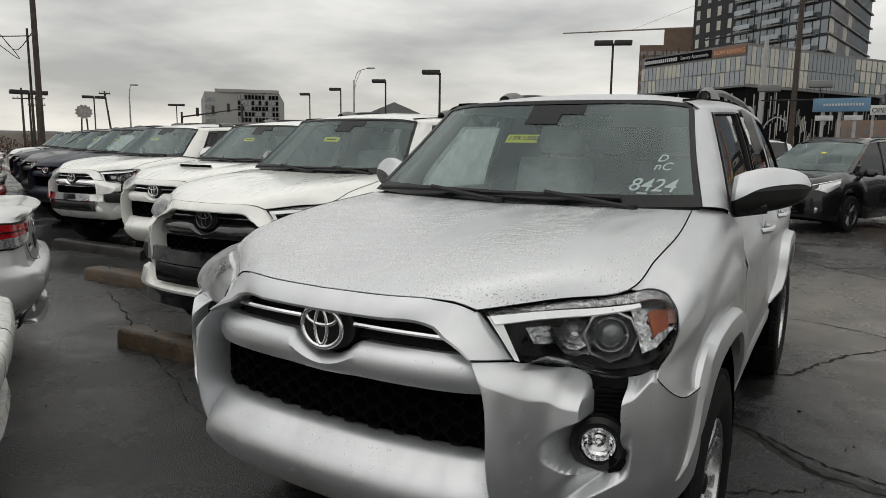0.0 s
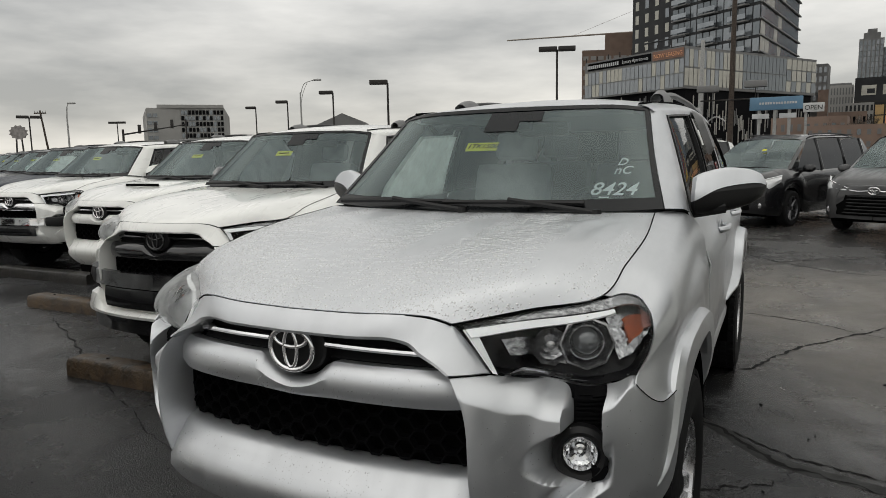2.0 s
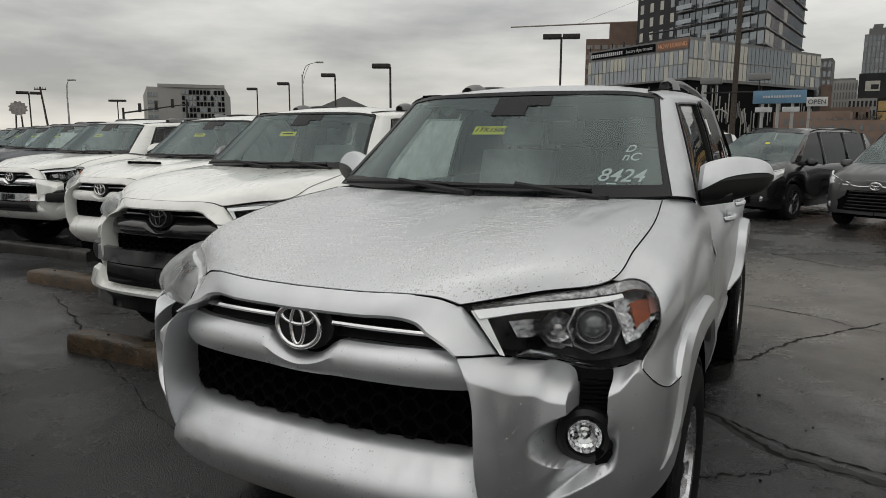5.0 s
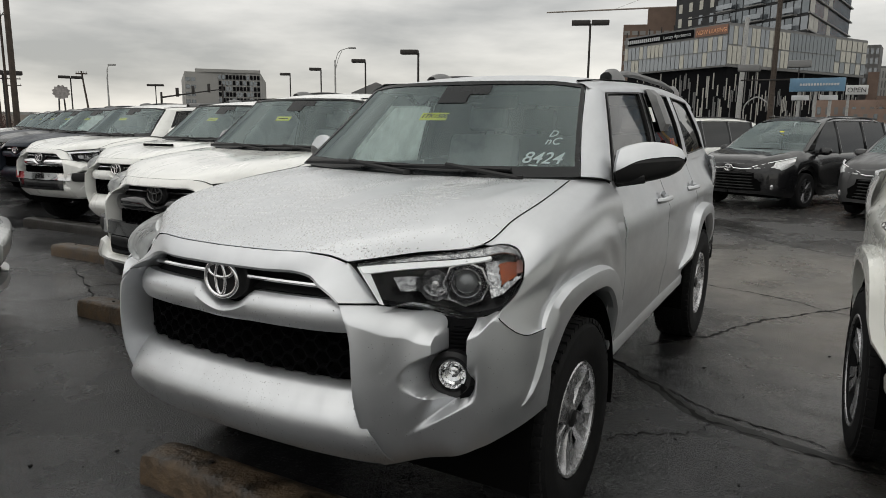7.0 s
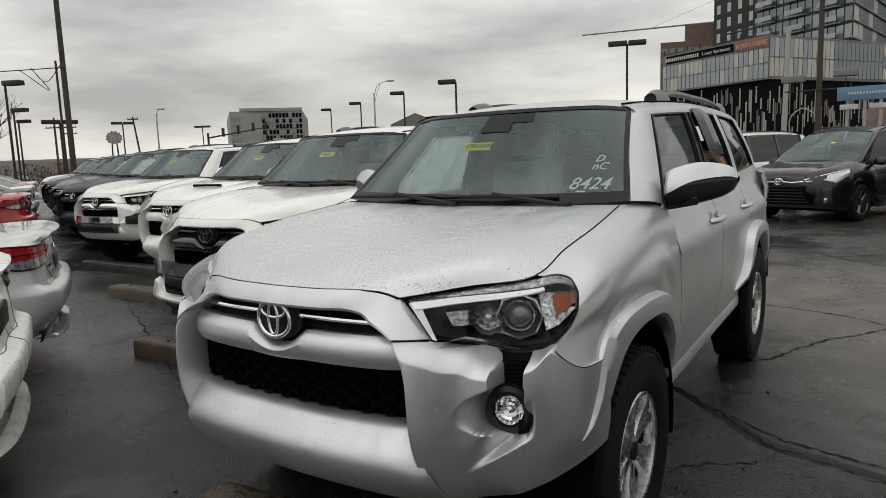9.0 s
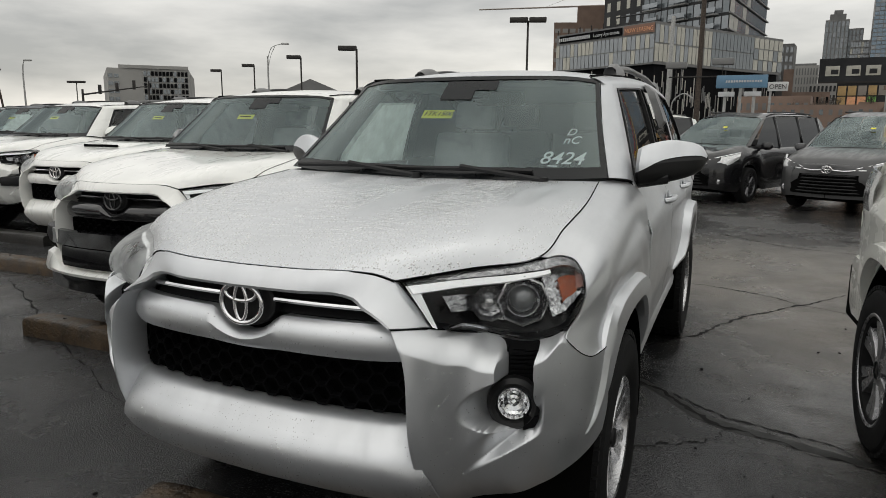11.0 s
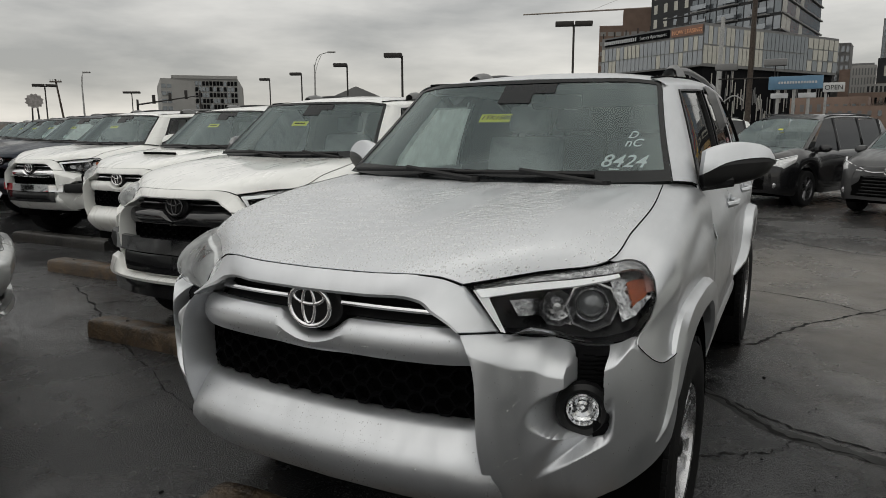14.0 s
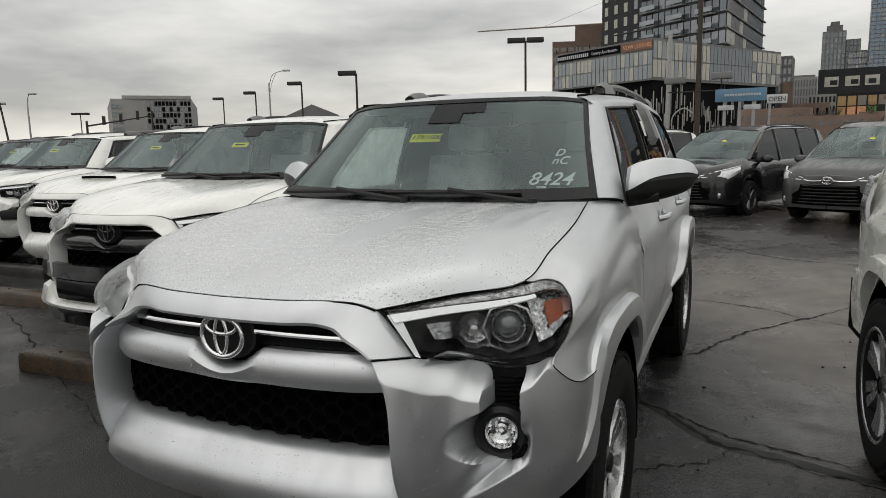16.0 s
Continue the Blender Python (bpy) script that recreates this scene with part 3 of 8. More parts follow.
def headlight(parent, s):
    T, B = LAMP_T, LAMP_B
    h = new("headlight")
    h.parent = parent
    out = Vector((0.45, -0.89, 0.1)).normalized()

    def rows(off, bulge, lo=0.0, hi=1.0, a=0, b=24):
        bulge_at = [(0, 0.15), (5, 0.75), (11, 1.0), (17, 0.85), (22, 0.45), (24, 0.2)]
        R = []
        for i in range(a, b + 1):
            row = []
            for j in range(9):
                v = lo + (hi - lo) * j / 8
                p = T[i].lerp(B[i], v) + out * (off + bulge * math.sin(math.pi * v) ** 0.6 * ease(bulge_at, i))
                row.append((s * p.x, p.y, p.z))
            R.append(row)
        return R
    bm = bmesh.new()
    sheet(bm, rows(0.003, 0.055 if s > 0 else 0.095), flip=s < 0)
    lens = part("lens", bm, LENS if s > 0 else SHEENLENS, h)
    lens.visible_shadow = False
    bm = bmesh.new()                                   # dark bowl behind the lens
    R = rows(-0.085, 0.0)
    rim = rows(0.0, 0.0)
    sheet(bm, R)
    sheet(bm, ([r[-1] for r in rim], [r[-1] for r in R]))
    sheet(bm, [rim[0], R[0]])
    part("housing", bm, LAMPDARK, h)
    bm = bmesh.new()
    sheet(bm, ([r[0] for r in rim], [r[0] for r in R]))
    sheet(bm, [rim[-1], R[-1]])
    part("bezel", bm, LAMPGREY, h)

    def ribbon(name, a, b, v0, v1, o0, o1, material, thick, label=""):
        """A band of the lamp's inside along its upper edge."""
        bm = bmesh.new()
        p = [T[i].lerp(B[i], v0(i)) + out * o0 for i in range(a, b)]
        q = [T[i].lerp(B[i], v1(i)) + out * o1 for i in range(a, b)]
        sheet(bm, [[(s * c.x, c.y, c.z) for c in p], [(s * c.x, c.y, c.z) for c in q]])
        solid(bm, thick)
        part(name, bm, material, h, label)
    ribbon("upper_trim", 1, 24, lambda i: 0.02, lambda i: 0.07 + 0.004 * i, -0.004, 0.010, LAMPGREY, 0.006)
    ribbon("light_guide", 1, 19, lambda i: 0.09 + 0.004 * i, lambda i: 0.25 - 0.0025 * i, 0.010, 0.018, DRL, 0.006, "pale light guide strip")
    bm = bmesh.new()                                   # the guide turns down along the inner edge
    k = [T[0].lerp(T[1], 0.7).lerp(B[0].lerp(B[1], 0.15), v / 10) + out * 0.004 for v in range(1, 11)]
    k2 = [T[2].lerp(T[3], 0.1).lerp(B[0].lerp(B[1], 0.85), v / 10) + out * 0.012 for v in range(1, 11)]
    sheet(bm, [[(s * p.x, p.y, p.z) for p in k], [(s * p.x, p.y, p.z) for p in k2]])
    solid(bm, 0.005)
    part("light_guide", bm, DRL, h, "pale light guide strip")
    aim = Vector((s * 0.40, -0.91, 0.0)).to_track_quat("Z", "Y").to_matrix().to_4x4()
    m = Matrix.Translation((s * 0.712, 0.366, 1.004)) @ aim

    def turned(name, profile, mm, n, material, sharp=35):
        bm = bmesh.new()
        spin(bm, profile, mm, n)
        bmesh.ops.recalc_face_normals(bm, faces=bm.faces)
        part(name, bm, material, h, sharp=sharp)
    turned("projector_bowl", [(0.070, 0.004), (0.056, -0.022), (0.046, -0.030)], m, 8, LAMPGREY, 5)
    turned("projector_rim", [(0.074, -0.004), (0.073, 0.008), (0.068, 0.009), (0.067, -0.006)], m, 8, LAMPSILVER, 20)
    turned("projector_ring", [(0.048, -0.030), (0.048, -0.006), (0.044, -0.003), (0.040, -0.012), (0.039, -0.03)], m, 32, LAMPSILVER)
    turned("projector_lens", [(0.040, -0.022), (0.037, -0.008), (0.028, 0.004), (0.015, 0.011), (0.001, 0.013)], m, 28, mat_lensball)
    m2 = Matrix.Translation((s * 0.628, 0.322, 0.999)) @ aim
    turned("high_beam", [(0.052, 0.012), (0.041, -0.006), (0.026, -0.018), (0.012, -0.022)], m2, 9, LAMPGREY, 5)
    turned("bulb_shield", [(0.012, -0.026), (0.012, 0.0), (0.001, 0.002)], m2, 12, LAMPSILVER)

    def facets(i0, i1, v0, v1, off, bump):
        bm = bmesh.new()
        R = [[(T[i].lerp(B[i], v0 + (v1 - v0) * j / 6) + out * (off + bump * ((i + j) % 2))) for j in range(7)] for i in range(i0, i1)]
        sheet(bm, [[(s * p.x, p.y, p.z) for p in r] for r in R])
        solid(bm, 0.008)
        return bm
    part("inner_reflector", facets(4, 9, 0.42, 0.72, -0.050, 0.010), LAMPGREY, h, sharp=5)
    part("lower_reflector", facets(9, 12, 0.62, 0.80, -0.050, 0.008), LAMPGREY, h, sharp=5)
    part("side_reflector", facets(17, 25, 0.20, 0.80, -0.036, 0.010), LAMPGREY, h, sharp=5)
    part("turn_signal", facets(19, 23, 0.34, 0.66, -0.026, 0.010), AMBER, h, "amber reflector", sharp=5)
    part("side_marker", facets(22, 25, 0.15, 0.60, -0.020, 0.006), TIPRED, h, "dull reddish marker", sharp=5)
    return h


RACKGREY = mat("satin_grey_plastic", (0.14, 0.14, 0.14), 0.42, var=0.1, scale=20, bump=0.03, bscale=300)
LAMPGREY = mat("lamp_facets", (0.48, 0.48, 0.49), 0.12, 0.97, scale=75, rvar=0.1, bump=0.16, bscale=120, color2=(0.05, 0.05, 0.055))
mat_lensball = mat("projector_glass", (0.10, 0.105, 0.11), 0.06, 0.3, coat=1.0, rvar=0.02)


def plan_f(x):
    """The share of the nose's plan curve that lies before that x."""
    return (plan_index(x) + 1) / (len(NOSE_CURVE) - 1)


def smooth(v):
    v = max(0.0, min(1.0, v))
    return v * v * (3 - 2 * v)


def recess_y(x):
    """Depth of the floor that carries the fog lamp and the black channel."""
    return 0.262 + 0.38 * (x - 0.66)


CHANNEL_L = [(0.80, 0.708), (0.87, 0.706), (0.89, 0.701), (0.908, 0.686), (0.922, 0.655), (0.932, 0.605), (0.938, 0.56)]
CHANNEL_R = [(0.80, 0.787), (0.895, 0.787), (0.908, 0.783), (0.918, 0.772), (0.928, 0.750)]
SCOOP_T = [(0.612, 0.752), (0.630, 0.778), (0.66, 0.803), (0.69, 0.820), (0.726, 0.838), (0.76, 0.842), (0.80, 0.82)]
SCOOP_B = [(0.612, 0.740), (0.630, 0.715), (0.66, 0.697), (0.70, 0.688), (0.745, 0.682), (0.80, 0.69)]


def bumper_point(f, z, s, dent=True, lean=0.0):
    """A point of the front bumper's skin: f runs round the plan curve, lean sets it back."""
    x, y = nose_at(f)
    y += ease([(0.42, 0.19), (0.46, 0.135), (0.52, 0.082), (0.57, 0.052), (0.62, 0.031), (0.68, 0.016), (0.74, 0.010), (0.80, 0.011), (0.87, 0.016), (0.93, 0.023), (1.0, 0.05)], z) * (1 if x < 0.7 else max(0.2, 1 - (x - 0.7) * 4)) - ease([(0.44, 0.070), (0.56, 0.066), (0.70, 0.074), (0.84, 0.080), (0.95, 0.078)], z) * (1 - smooth((x - 0.50) / 0.15))
    if x > 0.7:
        x += ease([(0.44, -0.05), (0.55, -0.018), (0.68, 0.0), (1, 0)], z) * min(1, (x - 0.7) / 0.12)
    y += lean
    if dent:
        w = 0.0
        if z > 0.76:                                   # channel below the headlight
            xl, xr = ease(CHANNEL_L, z), ease(CHANNEL_R, z)
            w = smooth((x - xl + 0.008) / 0.012) * smooth((xr - x) / 0.008)
            y += w * max(0.0, recess_y(x) + 0.06 * smooth((z - 0.80) / 0.02) - y)
        if 0.612 < x < 0.80:                           # almond scoop that leads to the fog lamp
            e = min(ease(SCOOP_T, x) - z, z - ease(SCOOP_B, x))
            w = max(w, smooth((x - 0.612) / 0.050) * smooth(e / 0.010) * smooth((0.790 - x) / 0.010))
        y += w * max(0.0, recess_y(x) - y)
        hi, lo = 0.556 + 0.86 * (x - 0.60), 0.548 + 0.64 * (x - 0.60)      # lit ledge under the lamp
        r = 0.058 * smooth((x - 0.60) / 0.16) * smooth((0.815 - x) / 0.03)
        if x > 0.60:
            y += r * max(0.0, min(1.0, (z - lo) / max(0.004, hi - lo))) * (1 - smooth((z - hi) / 0.07)) * (1 - w)
    return Vector((s * x, y, z))


def beads(car, H, tries, seed, out, patchy=0.05, size=1.0):
    """Beads of rain that stand on a panel, thicker in some patches."""
    rng = random.Random(seed)
    bm = bmesh.new()
    for _ in range(tries):
        i, j = rng.randrange(len(H) - 1), rng.randrange(len(H[0]) - 1)
        u, v = rng.random(), rng.random()
        a, b, c = Vector(H[i][j]), Vector(H[i + 1][j]), Vector(H[i][j + 1])
        p = a + (b - a) * u + (c - a) * v
        nrm = (b - a).cross(c - a)
        if rng.random() > nrm.length / 0.0022:
            continue
        nrm.normalize()
        if nrm.dot(out) < 0:
            nrm = -nrm
        if noise.noise(Vector((p.x * 6.0, p.y * 1.7, p.z * 2.0))) + rng.uniform(-0.35, 0.35) < -patchy:
            continue
        r = (0.0012 + 0.0024 * rng.random() ** 3) * size
        x = nrm.cross(Vector((0.3, 1, 0.1))).normalized() * r * rng.uniform(0.8, 1.2)
        y = nrm.cross(x).normalized() * r * rng.uniform(0.9, 1.5)
        ring = [bm.verts.new(p + x * math.cos(k * 1.0472) + y * math.sin(k * 1.0472) - nrm * 0.0004) for k in range(6)]
        half = [bm.verts.new(p + (x * math.cos(k * 1.0472) + y * math.sin(k * 1.0472)) * 0.72 + nrm * r * 0.20) for k in range(6)]
        tip = bm.verts.new(p + nrm * r * 0.27)
        for k in range(6):
            bm.faces.new((ring[k], ring[(k + 1) % 6], half[(k + 1) % 6], half[k]))
            bm.faces.new((half[k], half[(k + 1) % 6], tip))
    bmesh.ops.recalc_face_normals(bm, faces=bm.faces)
    tagged(part("rain_beading", bm, WATER, car, "clear beads of rain", sharp=80), kind="stuff")


FLARE_O = [(0.335, 0.590), (0.43, 0.665), (0.490, 0.76), (0.528, 0.855), (0.59, 0.915), (0.69, 0.946), (0.86, 0.961), (1.05, 0.960), (1.20, 0.940), (1.32, 0.885), (1.40, 0.80), (1.455, 0.68), (1.47, 0.55)]
FLARE_I = [(0.425, 0.575), (0.51, 0.635), (0.575, 0.70), (0.635, 0.765), (0.69, 0.815), (0.76, 0.850), (0.86, 0.872), (1.02, 0.876), (1.14, 0.862), (1.24, 0.815), (1.32, 0.74), (1.37, 0.65), (1.388, 0.54)]


def flank_x(y, z):
    """Half width of the body at a place of the flank, bumper corner included."""
    if y < 0.56:
        return min(side_x(0.56, max(z, 0.6)), 0.918 - 1.05 * max(0.0, 0.53 - y) ** 1.6 + min(0.0, (z - 0.68) * 0.16))
    return side_x(min(y, 4.5), max(z, 0.6))


def fender_col(y):
    """A section of the front fender, from the hood seam down to the wheel arch."""
    a = at_y(SEAM, y)
    zb = arch_z(y, 0.47, 0.555)
    z2 = a.z - 0.15
    w = side_x(y, z2) - a.x
    c = [(a.x, y, a.z), (a.x + w * 0.40, y, a.z - 0.022), (a.x + w * 0.72, y, a.z - 0.055), (a.x + w * 0.92, y, a.z - 0.10), (side_x(y, z2), y, z2)]
    for i in range(1, 5):
        z = z2 + (zb - z2) * i / 4
        c.append((side_x(y, z), y, z))
    return c


def suv_body():
    car = thing("suv", "silver sport utility vehicle with rain beads, parked on wet asphalt", "car", "parked sport utility vehicles")
    # hood
    mid = [(0, 0.045, 1.106), (0, 0.075, 1.122), (0, 0.17, 1.150), (0, 0.42, 1.196), (0, 0.60, 1.218), (0, 0.82, 1.238), (0, 1.195, 1.262)]
    q1 = [(0.2, 0.062, 1.106), (0.2, 0.092, 1.123), (0.21, 0.18, 1.152), (0.25, 0.42, 1.20), (0.255, 0.60, 1.223), (0.26, 0.82, 1.244), (0.25, 1.198, 1.266)]
    q2 = [(0.335, 0.095, 1.106), (0.36, 0.128, 1.121), (0.40, 0.21, 1.152), (0.50, 0.42, 1.204), (0.51, 0.60, 1.230), (0.52, 0.82, 1.251), (0.50, 1.212, 1.27)]
    q3 = [(0.386, 0.118, 1.099), (0.425, 0.160, 1.109), (0.515, 0.245, 1.136), (0.65, 0.42, 1.178), (0.66, 0.60, 1.214), (0.67, 0.82, 1.241), (0.64, 1.23, 1.272)]
    rows = net([[c[i] for c in (mid, q1, q2, q3, HOOD_EDGE)] for i in range(7)], 15, 34)
    bm = bmesh.new()
    sheet(bm, both(rows))
    solid(bm, 0.008)
    part("hood", bm, SILVER, car)
    beads(car, both(rows), 40000, 11, Vector((0, 0, 1)), -0.06)
    for s in (-1, 1):
        bm = bmesh.new()
        tube(bm, [(s * (p[0] + 0.002), p[1], p[2] + 0.0002) for p in SEAM[:-2:2]], 0.0022, 5)
        part("hood_seam", bm, VOID, car)
    bm = bmesh.new()                                   # black sheet that stands for the shade in the gap under the hood's edge
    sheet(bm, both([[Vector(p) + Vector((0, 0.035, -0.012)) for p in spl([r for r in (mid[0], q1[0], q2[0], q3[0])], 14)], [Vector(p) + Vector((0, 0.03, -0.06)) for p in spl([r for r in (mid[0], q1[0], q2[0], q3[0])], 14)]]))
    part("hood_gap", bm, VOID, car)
    bm = bmesh.new()                                   # black tube that draws the shaded gap line at the hood's front edge
    lip = spl([mid[0], q1[0], q2[0], q3[0], HOOD_EDGE[0]], 30)
    tube(bm, [Vector((-p.x, p.y - 0.004, p.z - 0.0035)) for p in reversed(lip[1:])] + [Vector((p.x, p.y - 0.004, p.z - 0.0035)) for p in lip], 0.0028, 6)
    part("hood_lip", bm, VOID, car)
    # upper grille frame, the silver mask
    def ring_rows():
        outer = [(0, 0.038, 1.103), (0.2, 0.055, 1.103), (0.335, 0.090, 1.103), (0.384, 0.114, 1.096), (0.428, 0.136, 1.076), (0.460, 0.146, 1.040), (0.492, 0.152, 1.001), (0.525, 0.155, 0.958)]
        inner = [(0, 0.010, 1.046), (0.2, 0.025, 1.045), (0.315, 0.056, 1.041), (0.347, 0.060, 1.033), (0.374, 0.054, 1.016), (0.406, 0.048, 1.004), (0.432, 0.044, 0.993), (0.460, 0.041, 0.976)]
        O, N = spl(outer, 30), spl(inner, 30)
        bands = []
        for v, up in ((0, 0.008), (0.05, 0.0), (0.5, -0.010), (0.92, -0.006), (1, 0.002)):
            bands.append([a.lerp(b, v) + Vector((0, up, 0.004 if 0 < v < 1 else 0)) for a, b in zip(O, N)])
        bands.append([p + Vector((-0.012 * smooth((p.x - 0.33) / 0.1), 0.045 + 0.060 * smooth((p.x - 0.33) / 0.1), -0.004)) for p in N])
        return bands
    bm = bmesh.new()
    sheet(bm, both(ring_rows()))
    solid(bm, 0.006)
    part("grille_surround", bm, SILVER, car)
    # middle bar, with a dip for the badge
    def dip(x):
        return 0.055 * max(0, 1 - (abs(x) / 0.115) ** 2)
    prof = [(0.055, 0.0), (0.02, 0.004), (0.0, -0.012), (-0.012, -0.035), (-0.008, -0.07), (0.004, -0.092), (0.05, -0.10)]
    bm = bmesh.new()
    R = []
    for i in range(49):
        x = -0.494 + 0.988 * i / 48
        zt = 0.965 - dip(x)
        k = (0.105 - dip(x) * 1.05) / 0.105
        R.append([(x * (1.0 if j < 4 else 1.015), nose_y(x) + 0.004 + 0.034 * (abs(x) / 0.494) ** 10 + dy, zt + dz * k) for j, (dy, dz) in enumerate(prof)])
    sheet(bm, R)
    solid(bm, 0.005)
    part("grille_bar", bm, SILVER, car)
    beads(car, [r[2:6] for r in R], 2600, 21, Vector((0, -1, 0.2)), 0.0, 0.62)
    # upper grille backing and bars
    bm = bmesh.new()
    R = []
    for i in range(33):
        x = -0.40 + 0.8 * i / 32
        R.append([(x, nose_y(x) + 0.055 + 0.02 * (j % 2), 1.075 - 0.14 * j / 8) for j in range(9)])
    sheet(bm, R)
    part("upper_grille", bm, TRIM, car, sharp=10)
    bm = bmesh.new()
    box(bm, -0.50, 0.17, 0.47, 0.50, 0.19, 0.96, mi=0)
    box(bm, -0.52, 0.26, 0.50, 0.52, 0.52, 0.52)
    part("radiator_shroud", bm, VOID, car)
    for s in (-1, 1):
        bm = bmesh.new()
        R = []
        for i in range(16):
            x = 0.095 + (0.372 - 0.095) * i / 15
            y, z = nose_y(x) + 0.026, 1.010 - 0.002 * i / 15
            R.append([(s * x, y + 0.02, z + 0.008), (s * x, y, z + 0.006), (s * x, y - 0.003, z), (s * x, y, z - 0.006), (s * x, y + 0.02, z - 0.008)])
        sheet(bm, R, flip=s < 0)
        part("chrome_strip", bm, CHROME, car)
    # badge: ring with three ovals
    bm = bmesh.new()
    m = Matrix.Translation((0, 0.052, 0.996)) @ Matrix.Rotation(radians(90), 4, "X")
    def oval(cx, cz, a, b, r):
        tube(bm, [m @ Vector((cx + a * math.cos(2 * math.pi * i / 48), cz + b * math.sin(2 * math.pi * i / 48), 0.010 + 0.008 * (1 - (a * math.cos(2 * math.pi * i / 48) / 0.1) ** 2))) for i in range(48)], r, 14, True)
    oval(0, 0, 0.070, 0.058, 0.0075)
    oval(0, 0.0, 0.021, 0.051, 0.0058)
    oval(0, 0.028, 0.053, 0.023, 0.0058)
    bmesh.ops.recalc_face_normals(bm, faces=bm.faces)
    part("badge", bm, CHROME, car, "chrome oval badge")
    bm = bmesh.new()
    spin(bm, [(0.096, -0.05), (0.096, -0.012), (0.090, -0.006), (0.001, 0.002)], m @ Matrix.Diagonal((1, 0.76, 1, 1)), 40)
    bmesh.ops.recalc_face_normals(bm, faces=bm.faces)
    part("badge_plate", bm, TRIM, car)
    # lower grille: mesh of bent slats
    bm = bmesh.new()
    for i in range(7):                                 # rows of zigzag ribs that meet in diamonds
        z = 0.726 + 0.0265 * i
        for k in range(24):
            x0, x1 = -0.508 + 1.016 * k / 24, -0.508 + 1.016 * (k + 1) / 24
            up = 0.0125 if (k + i) % 2 else -0.0125
            rows = []
            for x, zz in ((x0, z - up), (x0 + (x1 - x0) * 0.3, z - up), (x0 + (x1 - x0) * 0.7, z + up), (x1, z + up)):
                y = nose_y(x) + 0.066
                rows.append([(x, y + 0.022, zz + 0.005), (x, y, zz + 0.0035), (x, y, zz - 0.0035), (x, y + 0.022, zz - 0.005)])
            sheet(bm, rows)
    part("lower_grille", bm, MESHBLK, car, sharp=10)
    # chin: the silver shelf below the grille
    prof = [(0.09, 0.704), (0.055, 0.706), (0.036, 0.700), (0.0, 0.664), (-0.030, 0.630), (-0.040, 0.606), (-0.036, 0.582), (-0.016, 0.545), (0.018, 0.505), (0.056, 0.47), (0.10, 0.442), (0.21, 0.43)]
    start = [(0.42, 0.515), (0.52, 0.520), (0.60, 0.520), (0.70, 0.518), (0.80, 0.517), (0.84, 0.515), (0.895, 0.506), (0.94, 0.487), (0.98, 0.459)]
    P = spl([(0, a, b) for a, b in prof], 22)
    bm = bmesh.new()
    R = []
    for i in range(41):
        x = -0.49 + 0.98 * i / 40
        e = abs(x) / 0.49
        R.append([(x / 0.49 * (ease(start, p.z) + 0.010 + 0.03 * smooth((0.62 - p.z) / 0.06)), nose_y(x) * 1.05 + p.y + 0.030 * e ** 18, p.z) for p in P])
    sheet(bm, R)
    solid(bm, 0.005)
    part("front_skid", bm, SILVER, car)
    beads(car, [r[3:16] for r in R], 7000, 22, Vector((0, -1, 0.2)), 0.0, 0.62)
    # bumper corners, fog lamps
    lamp_foot = spl([(0.462, 0.042, 0.973), (0.49, 0.090, 0.966), (0.525, 0.150, 0.956), (0.565, 0.200, 0.943), (0.61, 0.252, 0.936), (0.645, 0.295, 0.921), (0.735, 0.309, 0.909), (0.80, 0.329, 0.921), (0.842, 0.348, 0.938), (0.852, 0.36, 0.925), (0.868, 0.378, 0.898), (0.882, 0.40, 0.875), (0.897, 0.44, 0.856), (0.914, 0.52, 0.85)], 900)
    for s in (-1, 1):
        bm = bmesh.new()
        R = []
        fm = plan_f(0.462)
        shares = sorted([i / 140 for i in range(141)] + [(plan_f(0.675 + 0.0012 * i) - fm) / (1 - fm) for i in range(106)])
        for u in shares:
            xm = nose_at(fm + (1 - fm) * u)[0]
            for _ in range(3):                                         # the upper edge, at the lamp's foot
                foot = min(lamp_foot, key=lambda p: abs(p.x - xm))
                fi = plan_f(ease(start, foot.z))
                xm = nose_at(fi + (1 - fi) * u)[0]
            ym = bumper_point(fi + (1 - fi) * u, foot.z, 1, False).y
            back = (foot.y - ym) * (1 - smooth((xm - 0.842) / 0.012))  # past the lamp the edge lies on the skin itself
            zc = foot.z - ease([(0.437, 0.045), (0.50, 0.05), (0.60, 0.065), (0.80, 0.045), (0.845, 0.016), (0.87, 0.010)], xm)
            zb = ease([(0.45, 0.432), (0.60, 0.455), (0.74, 0.485), (0.87, 0.545), (0.925, 0.575)], xm)
            col = []
            for j in range(151):
                z = zb + (foot.z - zb) * (1 - (1 - j / 150) ** 1.4)
                fi = plan_f(ease(start, z))
                col.append(bumper_point(fi + (1 - fi) * u, z, s, True, back * max(0.0, (z - zc) / (foot.z - zc)) ** 1.5))
            b = col[-1]
            col.append(b + (Vector((-s * 0.010, 0.012, -0.004)) if xm > 0.85 else Vector((0, 0.02, -0.006))))
            R.append(col)
        edge_b = [c[-2] for c in R]
        first_b = next(k for k, p in enumerate(edge_b) if abs(p.x) > 0.526)
        last_b = next(k for k, p in enumerate(edge_b) if abs(p.x) > 0.846)
        for pts in (edge_b[:first_b], edge_b[last_b:]):
            seam_b = bmesh.new()
            tube(seam_b, [p + Vector((s * 0.001, -0.001, 0.001)) for p in pts], 0.0014, 5)
